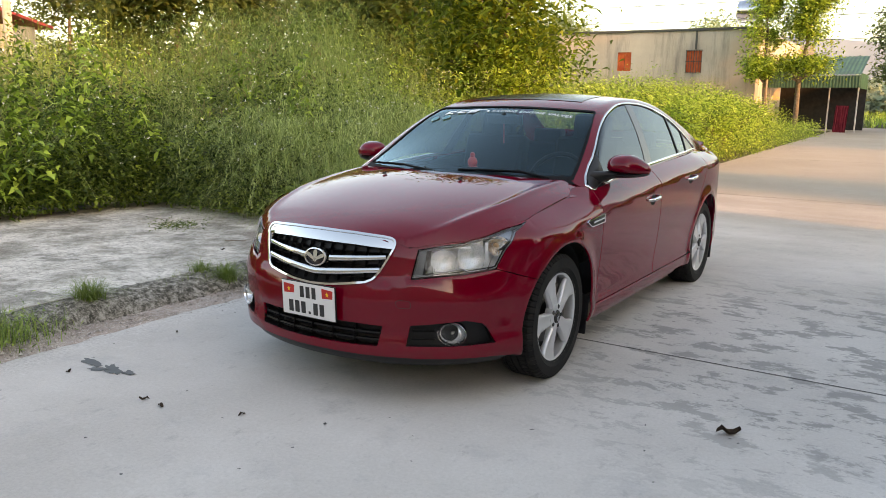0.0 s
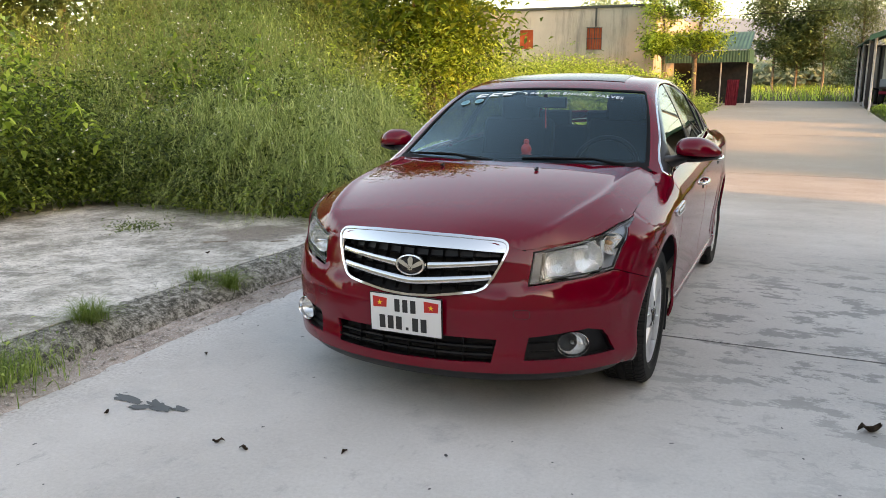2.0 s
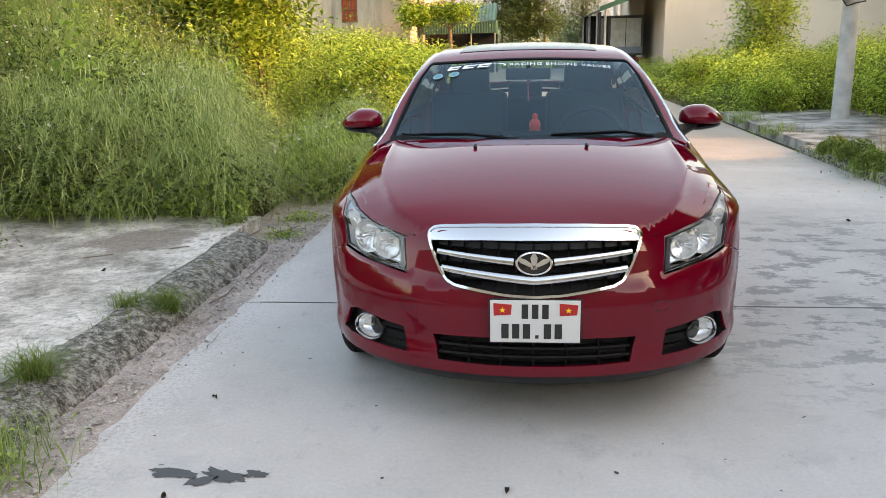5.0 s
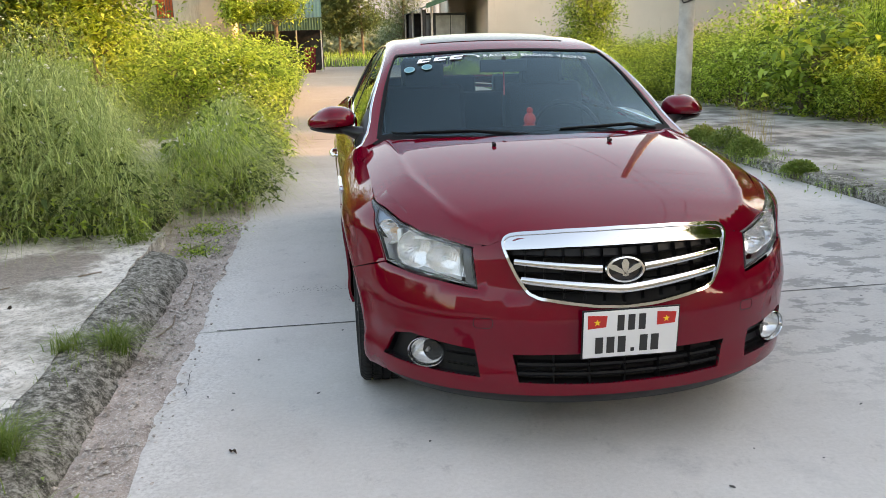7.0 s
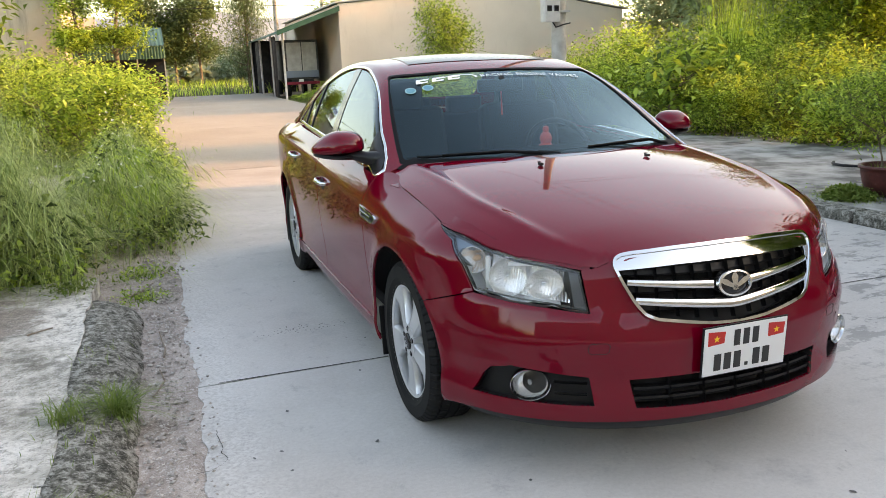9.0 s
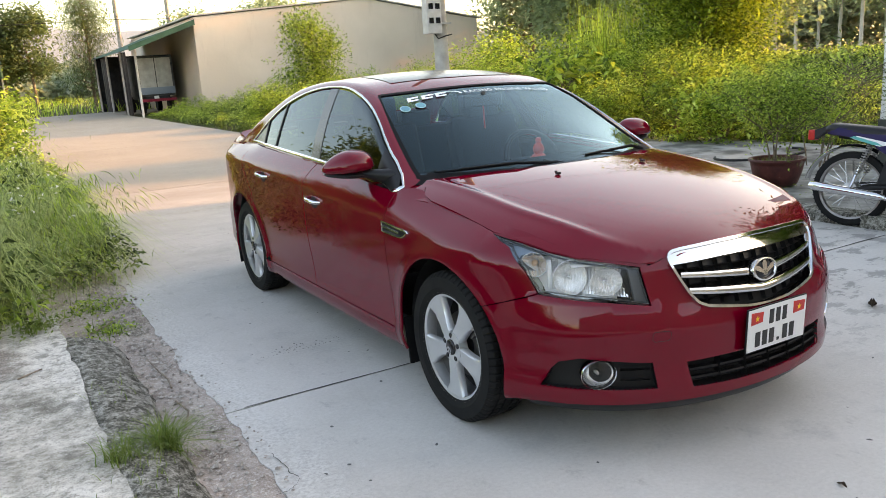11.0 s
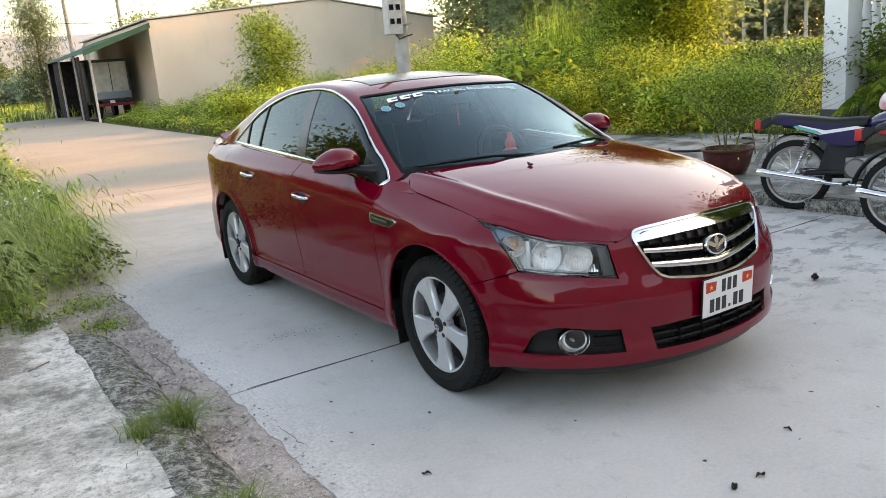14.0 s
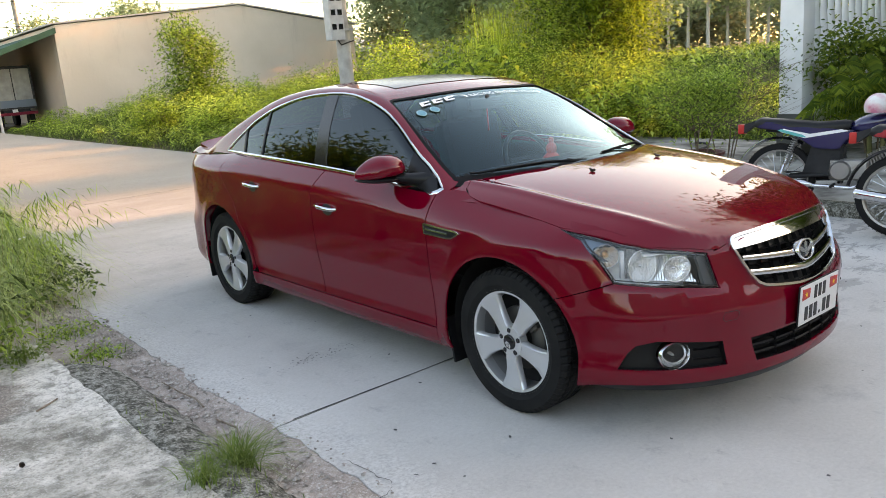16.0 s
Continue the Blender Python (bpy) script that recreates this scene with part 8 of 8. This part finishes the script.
tree("yard_tree", "dark leafy yard tree with long drooping leaves", (8.8, -0.5, 0.0), 5.6, 1.9, 2.0, 9000, 0.26, 0.075, LEAF_BROAD, 44, 0.14, limbs=16)
# unseen trees added so the bonnet mirrors crowns, not the added house
for k, (x, y) in enumerate(((10.5, 1.6), (10.2, -1.9), (10.6, -5.2))):
    tree("yard_tree", "tall dark leafy tree added before the unseen house", (x, y, 0.0), 9.2, 2.2, 2.4, 11000, 0.26, 0.10, LEAF_BROAD, 400 + k, 0.14, limbs=22)
# palm
palm = tagged(empty("palm", Matrix.Translation((6.35, 1.35, 0.05))), "bushy palm with dark green feather leaves", "palm")
bm = bmesh.new()
for k in range(5):
    a = k * 1.3
    tube(bm, [(0.1 * math.cos(a), 0.1 * math.sin(a), -0.1), (0.14 * math.cos(a), 0.14 * math.sin(a), 0.9)], [0.03, 0.022], 8)
part("stems", bm, STEM, palm)
rp = np.random.default_rng(8)
vs_, fs_, k0 = [], [], 0
for k in range(64):
    a, el = rp.uniform(0, math.tau), rp.uniform(0.35, 1.4)
    L = rp.uniform(0.7, 1.15)
    d0 = np.array([math.cos(a) * math.cos(el), math.sin(a) * math.cos(el), math.sin(el)])
    side = np.array([-math.sin(a), math.cos(a), 0])
    base_ = np.array([rp.normal(0, 0.1), rp.normal(0, 0.1), rp.uniform(0.35, 0.75)])
    for t in np.linspace(0.15, 1, 20):
        p = base_ + d0 * L * t - np.array([0, 0, 1]) * 0.55 * L * t * t
        for s in (-1, 1):
            ll = 0.26 * math.sin(0.3 + 2.6 * t) + 0.03
            tip = p + side * s * ll * 0.8 + d0 * 0.16 - np.array([0, 0, 0.14])
            w = d0 * 0.008 + np.array([0, 0, 1]) * 0.006
            vs_ += [p - w, p + side * s * ll * 0.45 + d0 * 0.07 + w, tip, p + side * s * ll * 0.45 + d0 * 0.07 - w * 2]
            fs_.append((k0, k0 + 1, k0 + 2, k0 + 3))
            k0 += 4
big_mesh("fronds", np.array(vs_), np.array(fs_), [LEAF_BROAD], palm)
tree("leafy_shrub", "dark green leafy shrub before the white fence", (6.75, 1.55, 0.05), 1.5, 0.36, 0.3, 3600, 0.09, 0.045, LEAF_BROAD, 46, 0.012, limbs=12, multi=4, cat="shrub")


# ---- motorcycles ----
def wheel_spoked(parent, x, r, w):
    hub = empty("wheel")
    hub.parent = parent
    bm = bmesh.new()
    lathe(bm, [(r - 0.055, -w * 0.4), (r - 0.03, -w * 0.5), (r - 0.008, -w * 0.36), (r, 0), (r - 0.008, w * 0.36), (r - 0.03, w * 0.5), (r - 0.055, w * 0.4)], 48, "y")
    bmesh.ops.recalc_face_normals(bm, faces=bm.faces)
    bmesh.ops.translate(bm, vec=(x, 0, r), verts=bm.verts)
    tyre = part("tyre", bm, RUBBER, hub, "worn black tyre")
    bm = bmesh.new()
    for k in range(56):
        a = k * math.tau / 56
        for s in (-1, 1):
            box(bm, (x + (r - 0.007) * math.cos(a), s * w * 0.26, r + (r - 0.007) * math.sin(a)), (0.011, w * 0.3, 0.006), 0, Euler((0, -a, 0)).to_matrix())
    tagged(part("tread", bm, RUBBER, tyre, smooth=False), kind="stuff")
    bm = bmesh.new()
    lathe(bm, [(r - 0.05, -w * 0.36), (r - 0.07, -w * 0.3), (r - 0.062, 0), (r - 0.07, w * 0.3), (r - 0.05, w * 0.36)], 48, "y")
    bmesh.ops.recalc_face_normals(bm, faces=bm.faces)
    bmesh.ops.translate(bm, vec=(x, 0, r), verts=bm.verts)
    part("rim", bm, STEEL, hub)
    bm = bmesh.new()
    for k in range(24):
        a, b = k * math.tau / 24, k * math.tau / 24 + (0.45 if k % 2 else -0.45)
        s = 0.03 if k % 4 < 2 else -0.03
        tube(bm, [(x + 0.045 * math.cos(b), s, r + 0.045 * math.sin(b)), (x + (r - 0.06) * math.cos(a), 0, r + (r - 0.06) * math.sin(a))], 0.0018, 5)
    tagged(part("spokes", bm, CHROME, hub, smooth=False), kind="stuff")
    bm = bmesh.new()
    lathe(bm, [(0.001, -0.06), (0.03, -0.06), (0.055, -0.045), (0.06, 0), (0.055, 0.045), (0.03, 0.06), (0.001, 0.06)], 24, "y")
    bmesh.ops.translate(bm, vec=(x, 0, r), verts=bm.verts)
    part("hub", bm, STEEL, hub)


def motorbike(name, label, m, body_mat, stripe, accent, scooter=False):
    b = tagged(empty(name, m), label, "motorcycle")
    r, wb = 0.30, 1.22
    wheel_spoked(b, 0.0, r, 0.07)
    wheel_spoked(b, wb, r, 0.062)
    bm = bmesh.new()
    tube(bm, [(0, 0.09, r), (0.28, 0.09, 0.33), (0.45, 0.08, 0.34)], 0.016, 8)
    tube(bm, [(0, -0.09, r), (0.28, -0.09, 0.33), (0.45, -0.08, 0.34)], 0.016, 8)
    part("swing_arm", bm, TARP, b)
    bm = bmesh.new()
    tube(bm, [(-0.12, 0, 0.72), (0.25, 0, 0.68), (0.5, 0, 0.52), (0.55, 0, 0.36)], 0.02, 8)
    tube(bm, [(0.3, 0, 0.66), (0.7, 0, 0.72), (0.95, 0, 0.78)], 0.024, 8)
    tube(bm, [(0.95, 0, 0.78), (0.82, 0, 0.5), (0.7, 0, 0.3)], 0.018, 8)
    part("frame", bm, TARP, b)
    # seat
    bm = bmesh.new()
    secs = []
    for x, z, h, w in ((-0.20, 0.80, 0.05, 0.10), (-0.15, 0.80, 0.085, 0.13), (0.1, 0.775, 0.09, 0.14), (0.32, 0.755, 0.085, 0.135), (0.5, 0.77, 0.08, 0.10), (0.56, 0.785, 0.05, 0.08)):
        secs.append([bm.verts.new((x, w * 0.92 * sy, z - 0.035 + 0.72 * h * sz)) for sy, sz in ((-0.9, -0.6), (-1, 0.2), (-0.85, 0.75), (-0.4, 1), (0.4, 1), (0.85, 0.75), (1, 0.2), (0.9, -0.6))])
    for q, s in zip(secs, secs[1:]):
        for k in range(8):
            bm.faces.new((q[k], q[(k + 1) % 8], s[(k + 1) % 8], s[k]))
    bm.faces.new(secs[0][::-1])
    bm.faces.new(secs[-1])
    bmesh.ops.recalc_face_normals(bm, faces=bm.faces)
    part("seat", bm, BLACK, b, "black vinyl seat", angle=60)
    # tank or leg shield
    bm = bmesh.new()
    bmesh.ops.create_uvsphere(bm, u_segments=24, v_segments=14, radius=1)
    for v in bm.verts:
        v.co = Vector((0.74 + 0.20 * v.co.x, 0.12 * v.co.y, 0.765 + 0.085 * v.co.z + 0.04 * v.co.x))
    part("tank", bm, body_mat, b)
    for s in (-1, 1):
        bm = bmesh.new()
        prism(bm, [(-0.18, 0.74), (0.1, 0.70), (0.3, 0.56), (0.48, 0.55), (0.6, 0.70), (0.3, 0.735), (-0.1, 0.79)], s * 0.105, s * 0.125)
        bmesh.ops.bevel(bm, geom=bm.edges[:], offset=0.008, segments=2, affect="EDGES")
        sp = part("side_panel", bm, body_mat, b)
        bm = bmesh.new()
        prism(bm, [(0.02, 0.70), (0.22, 0.645), (0.56, 0.70), (0.5, 0.715), (0.26, 0.68), (0.05, 0.725)], s * 0.127, s * 0.129)
        part("stripe", bm, stripe, sp, smooth=False)
        bm = bmesh.new()
        prism(bm, [(0.0, 0.71), (0.16, 0.66), (0.24, 0.65), (0.2, 0.675), (0.03, 0.722)], s * 0.1295, s * 0.131)
        part("stripe", bm, accent, sp, smooth=False)
        # shock absorber
        sh = empty("shock_absorber")
        sh.parent = b
        p0, p1 = Vector((0.02, s * 0.10, 0.32)), Vector((0.16, s * 0.11, 0.68))
        bm = bmesh.new()
        tube(bm, [p0, p1], 0.011, 8)
        part("damper", bm, CHROME, sh)
        bm = bmesh.new()
        d_ = (p1 - p0).normalized()
        e1 = d_.cross(Vector((0, 1, 0))).normalized()
        e2 = d_.cross(e1)
        tube(bm, [p0.lerp(p1, 0.3 + 0.62 * k / 96) + (e1 * math.cos(k * 0.785) + e2 * math.sin(k * 0.785)) * 0.024 for k in range(97)], 0.0045, 5)
        part("spring", bm, STEEL, sh)
    # rear mudguard, lamp
    bm = bmesh.new()
    ring = []
    for k in range(13):
        a = math.radians(58 + 112 * k / 12)
        ring.append([bm.verts.new(((r + 0.06) * math.cos(a), w, r + (r + 0.06) * math.sin(a) - (0.02 if abs(w) > 0.05 else 0))) for w in (-0.06, -0.04, 0.04, 0.06)])
    for q, s in zip(ring, ring[1:]):
        for k in range(3):
            bm.faces.new((q[k], q[k + 1], s[k + 1], s[k]))
    part("rear_mudguard", bm, STAINLESS if not scooter else TARP, b, "metal mudguard")
    bm = bmesh.new()
    prism(bm, [(-0.34, 0.70), (-0.30, 0.69), (-0.18, 0.78), (-0.2, 0.80), (-0.30, 0.765)], -0.045, 0.045)
    part("tail_piece", bm, TARP, b, smooth=False)
    bm = bmesh.new()
    box(bm, (-0.325, 0, 0.725), (0.055, 0.10, 0.085), 0.016, None, 3)
    part("tail_lamp", bm, RED_PLASTIC, b, "red tail lamp")
    # exhaust
    ex = empty("exhaust")
    ex.parent = b
    bm = bmesh.new()
    tube(bm, [(0.72, -0.12, 0.40), (0.74, -0.15, 0.28), (0.6, -0.16, 0.235), (0.3, -0.16, 0.25), (0.25, -0.16, 0.255)], 0.017, 10)
    part("pipe", bm, CHROME, ex)
    bm = bmesh.new()
    tube(bm, [(0.30, -0.165, 0.255), (0.24, -0.168, 0.265), (-0.10, -0.17, 0.305), (-0.26, -0.17, 0.325), (-0.27, -0.17, 0.326)], [0.018, 0.033, 0.037, 0.035, 0.018], 20)
    part("silencer", bm, CHROME, ex, "chrome silencer")
    # engine
    bm = bmesh.new()
    box(bm, (0.56, 0, 0.38), (0.30, 0.2, 0.18), 0.04, None, 3)
    for ring in lathe(bm, [(0.001, -0.12), (0.07, -0.12), (0.085, -0.10), (0.085, 0.10), (0.07, 0.12), (0.001, 0.12)], 24, "y"):
        bmesh.ops.translate(bm, vec=(0.5, 0, 0.37), verts=ring)
    part("engine", bm, STEEL, b)
    bm = bmesh.new()
    for k in range(6):
        box(bm, (0.72 + 0.02 * k, 0, 0.45 + 0.012 * k), (0.008, 0.13, 0.13), 0, Euler((0, radians(-25), 0)).to_matrix())
    part("cylinder_fins", bm, STEEL, b, smooth=False)
    bm = bmesh.new()
    prism(bm, [(0.2, 0.34), (0.5, 0.33), (0.52, 0.58), (0.28, 0.62)], -0.09, 0.09)
    bmesh.ops.bevel(bm, geom=bm.edges[:], offset=0.015, segments=2, affect="EDGES")
    part("air_box", bm, TARP, b)
    bm = bmesh.new()
    prism(bm, [(-0.05, 0.26), (0.5, 0.28), (0.52, 0.38), (0.3, 0.36), (-0.03, 0.35)], 0.08, 0.105)
    part("chain_case", bm, TARP, b, smooth=False)
    for s in (-1, 1):
        bm = bmesh.new()
        tube(bm, [(0.46, s * 0.10, 0.26), (0.46, s * 0.26, 0.25)], 0.013, 8)
        part("foot_rest", bm, TARP, b)
    # front end
    bm = bmesh.new()
    for s in (-1, 1):
        tube(bm, [(wb, s * 0.075, r), (0.98, s * 0.075, 0.86)], [0.022, 0.018], 10)
    part("fork", bm, CHROME, b)
    bm = bmesh.new()
    tube(bm, [(0.86, -0.34, 0.98), (0.93, -0.2, 0.96), (0.96, 0, 0.93), (0.93, 0.2, 0.96), (0.86, 0.34, 0.98)], 0.012, 8)
    part("handlebar", bm, BLACK, b)
    bm = bmesh.new()
    bmesh.ops.create_uvsphere(bm, u_segments=20, v_segments=12, radius=0.09)
    bmesh.ops.translate(bm, vec=(1.06, 0, 0.86), verts=bm.verts)
    part("headlamp", bm, body_mat, b)
    bm = bmesh.new()
    ring = []
    for k in range(10):
        a = math.radians(20 + 120 * k / 9)
        ring.append([bm.verts.new((wb + (r + 0.04) * math.cos(a), w, r + (r + 0.04) * math.sin(a))) for w in (-0.055, 0.055)])
    for q, s in zip(ring, ring[1:]):
        bm.faces.new((q[0], q[1], s[1], s[0]))
    part("front_mudguard", bm, body_mat, b)
    return b


NAVY = material("navy_enamel", (0.016, 0.016, 0.075), 0.25, 0.0, 0.6)
MAROON = material("red_enamel", (0.34, 0.02, 0.03), 0.25, 0.0, 0.6)
SILVER_PAINT = material("silver_paint", (0.5, 0.5, 0.5), 0.35, 0.5)
TEAL_P = material("teal_trim", (0.05, 0.4, 0.38), 0.4)
head_deg = math.degrees(math.atan2(-0.97, 0.24))
motorbike("motorcycle", "dark navy motorcycle with a black seat and chrome silencer", pose(3.575, 1.08, 0.0, 0, 0, head_deg) @ pose(0, 0, 0, -5, 0, 0), NAVY, WHITE_STICKER, TEAL_P)
motorbike("motorcycle", "red and silver motorcycle parked beside another", pose(3.09, -0.08, 0.0, 0, 0, head_deg - 4) @ pose(0, 0, 0, -5, 0, 0), MAROON, SILVER_PAINT, WHITE_STICKER, True)
helmet = tagged(empty("helmet", pose(3.69, 0.32, 0.90, 0, 0, 20)), "white and pink open-face helmet resting on the seat", "helmet")
bm = bmesh.new()
bmesh.ops.create_uvsphere(bm, u_segments=24, v_segments=16, radius=0.108)
bmesh.ops.delete(bm, geom=[v for v in bm.verts if v.co.z < -0.06 or (v.co.x > 0.06 and v.co.z < 0.02)], context="VERTS")
bmesh.ops.solidify(bm, geom=bm.faces[:], thickness=0.02)
part("shell", bm, mottled("helmet_shell", [(0.4, (0.7, 0.68, 0.68)), (0.6, (0.6, 0.2, 0.28))], 6, 0.25, 0.0), helmet)

# ---- litter and stains on the road ----
STAIN = material("oil_stain", (0.055, 0.055, 0.056), 0.5)
DEAD_LEAF = mottled("dead_leaf", [(0.3, (0.035, 0.025, 0.018)), (0.7, (0.11, 0.075, 0.05))], 30, 0.85, 0.3)


def blob(bm, x, y, rx, ry, turn, seed, n=36, rough=0.45, z=0.0035):
    vs = []
    for k in range(n):
        a = k * math.tau / n
        q = 1 + rough * noise.noise((math.cos(a) * 1.6 + seed * 7.3, math.sin(a) * 1.6, seed)) + 0.5 * rough * noise.noise((math.cos(a) * 5 + seed, math.sin(a) * 5, seed * 3.0))
        px, py = rx * q * math.cos(a), ry * q * math.sin(a)
        vs.append(bm.verts.new((x + px * math.cos(turn) - py * math.sin(turn), y + px * math.sin(turn) + py * math.cos(turn), gz(y) + z)))
    bm.faces.new(vs)


bm = bmesh.new()
for x, y, rx, ry, t, s in ((-1.24, -1.225, 0.075, 0.026, -0.2, 1), (-1.13, -1.27, 0.06, 0.022, 0.5, 2), (-1.05, -1.235, 0.07, 0.03, -0.4, 3), (-0.95, -1.22, 0.045, 0.024, 0.1, 4)):
    blob(bm, x, y, rx, ry, t, s, rough=0.8)
tagged(part("oil_stain", bm, STAIN, None, smooth=False), "dark oil stain on the concrete", "stain")
rs = np.random.default_rng(3)
for k, (x, y) in enumerate(((1.764, -0.235), (-1.21, -1.38), (-0.59, -1.4), (-0.46, -1.41), (-0.09, -1.27), (-1.33, -0.61), (-1.9, 1.75), (-2.6, 0.9), (2.6, 2.9))):
    bm = bmesh.new()
    s = 0.055 if k == 0 else rs.uniform(0.018, 0.03)
    g = [[bm.verts.new(((i - 2) * s * 0.5 * (1 - 0.12 * abs(j - 1)), (j - 1) * s * 0.42 * (1 - (abs(i - 2) / 2.3) ** 2), s * 0.25 * math.sin(i * 1.9 + k) + s * 0.28 * abs(j - 1) + s * 0.1)) for i in range(5)] for j in range(3)]
    for j in range(2):
        for i in range(4):
            bm.faces.new((g[j][i], g[j][i + 1], g[j + 1][i + 1], g[j + 1][i]))
    bmesh.ops.solidify(bm, geom=bm.faces[:], thickness=0.0015)
    lo_ = min(v.co.z for v in bm.verts)
    ob = part("dead_leaf", bm, DEAD_LEAF, None)
    ob.matrix_basis = pose(x, y, (gz(y) if x > -1.8 else (0.12 if x < -2.1 else 0.0)) - lo_, 0, 0, float(rs.uniform(0, 360)))
    tagged(ob, "curled dry brown leaf on the ground", "leaf", "dead leaves")
bm = bmesh.new()
for k in range(70):
    x, y = rs.normal(-1.05, 0.15), rs.normal(1.3, 0.035)
    blob(bm, x, y, rs.uniform(0.002, 0.008), rs.uniform(0.0015, 0.005), rs.uniform(0, 3), k, 8)
for k in range(120):
    x, y = rs.uniform(-1.5, 3.3), rs.uniform(-2.6, 5)
    blob(bm, x, y, rs.uniform(0.004, 0.012), rs.uniform(0.003, 0.008), rs.uniform(0, 3), k, 8)
tagged(part("road_specks", bm, STAIN, None, smooth=False), "dark specks and crumbs of dirt on the road", "specks", kind="stuff")
# dirt washed over the slab's edge
bm = bmesh.new()
for k in range(140):
    y = rs.uniform(-3.2, 5.5)
    blob(bm, left_edge(y) + abs(rs.normal(0, 0.035)) - 0.006, y, rs.uniform(0.002, 0.006), rs.uniform(0.003, 0.01), rs.uniform(-0.4, 0.4), k + 5, 9, 1.0, 0.002 + 0.00001 * k)
tagged(part("edge_dirt", bm, GRAVEL, None, smooth=False), "pale dirt washed over the road's edge", "dirt", kind="stuff")
# crack at the slab's edge
for line in ([(-1.59, 0.20), (-1.60, 0.12), (-1.585, 0.05), (-1.59, -0.03), (-1.57, -0.07), (-1.60, -0.12), (-1.64, -0.15), (-1.69, -0.15)],):
    pts_ = resample(line + line[::-1], 0.012)[: max(3, len(resample(line + line[::-1], 0.012)) // 2)]
    v = []
    for k, (x, y) in enumerate(pts_):
        w = 0.0013 + 0.0014 * noise.noise((k * 0.7, x * 9, 3))
        dx = 0.012 * noise.noise((k * 0.35, y * 5, 8))
        v += [(x + dx - w, y, gz(y) + 0.0025), (x + dx + w, y + 0.003, gz(y) + 0.0025)]
    tagged(part_mesh("crack", mesh_from("crack", v, [(2 * i, 2 * i + 2, 2 * i + 3, 2 * i + 1) for i in range(len(pts_) - 1)], joint, False), road), "dark crack in the concrete")
# dry twigs
TWIG = mottled("dry_twig", [(0.3, (0.16, 0.12, 0.09)), (0.7, (0.34, 0.28, 0.22))], 40, 0.9, 0.3)
for pts_, z in (([(-1.78, 1.13), (-1.77, 1.25), (-1.785, 1.4), (-1.80, 1.6)], 0.014), ([(-2.42, 1.44), (-2.37, 1.46), (-2.31, 1.52)], 0.128), ([(-1.77, 2.86), (-1.73, 2.92), (-1.69, 3.04)], 0.02), ([(-1.83, 0.62), (-1.78, 0.78), (-1.80, 0.95)], 0.014), ([(-2.9, 1.2), (-2.8, 1.22), (-2.74, 1.3)], 0.128), ([(-2.0, 2.3), (-1.88, 2.42), (-1.83, 2.6)], 0.03)):
    bm = bmesh.new()
    tube(bm, [(x, y, gz(y) + z + 0.006 * (k % 2)) for k, (x, y) in enumerate(pts_)], [0.005, 0.0045, 0.004, 0.002][: len(pts_)], 6)
    tagged(part("twig", bm, TWIG, None), "thin dry brown twig on the ground", "twig", "dry twigs")
# pebbles in the gutter
vs_, fs_, k0 = [], [], 0
for k in range(4200):
    x = rs.normal(-1.78, 0.075)
    y = rs.uniform(-2.6, 6.5)
    if not -1.96 < x < -1.58:
        continue
    s = abs(rs.normal(0, 0.0042)) + 0.002 + (0.008 if k % 41 == 0 else 0.0)
    ang = rs.uniform(0, math.tau)
    for dx, dy, dz in ((0, 0, 0.8), (1, 0.2, 0), (-0.2, 1, 0.1), (-1, -0.1, 0), (0.1, -0.9, 0.1), (0, 0, -0.6)):
        vs_.append((x + s * (dx * math.cos(ang) - dy * math.sin(ang)) * 1.2, y + s * (dx * math.sin(ang) + dy * math.cos(ang)), gz(y) + 0.006 + 0.012 * noise.noise((x * 9, y * 9, 0)) + s * dz))
    for a, b in ((1, 2), (2, 3), (3, 4), (4, 1)):
        fs_.append((k0, k0 + a, k0 + b))
        fs_.append((k0 + 5, k0 + b, k0 + a))
    k0 += 6
tagged(part_mesh("pebbles", mesh_from("pebbles", vs_, fs_, STONE, False), None), "small pale pebbles in the gutter", "pebbles", kind="stuff")
bm = bmesh.new()
tube(bm, [(5.7 + 0.55 * math.cos(a) + 0.1 * a, 3.9 + 0.35 * math.sin(a), gz(3.9) + 0.115) for a in np.linspace(2.2, 6.6, 26)], 0.016, 8)
tagged(part("hose", bm, TARP, None), "black garden hose lying on the pavement", "hose")
# overhead cables far off
for x0, y0, z0, x1, y1, z1, sag in ((5.36, 10.4, 7.9, 1.0, -25, 7.8, 0.8), (5.5, 10.4, 7.6, 3.0, -25, 7.4, 0.8), (5.36, 10.4, 7.9, 60, 22, 7.0, 0.9), (5.36, 10.4, 7.6, 60, 21, 6.7, 0.9), (5.36, 10.4, 7.9, 4.8, 60, 8.3, 1.0), (14, 26, 5.6, 60, 24, 6.2, 0.5), (14, 26, 5.3, 60, 24, 5.9, 0.5)):
    bm = bmesh.new()
    tube(bm, [(x0 + (x1 - x0) * t, y0 + (y1 - y0) * t, z0 + (z1 - z0) * t - sag * 4 * t * (1 - t)) for t in np.linspace(0, 1, 20)], 0.008, 5)
    tagged(part("power_cable", bm, TARP, None), "thin overhead power cable", "cable", "power cables")
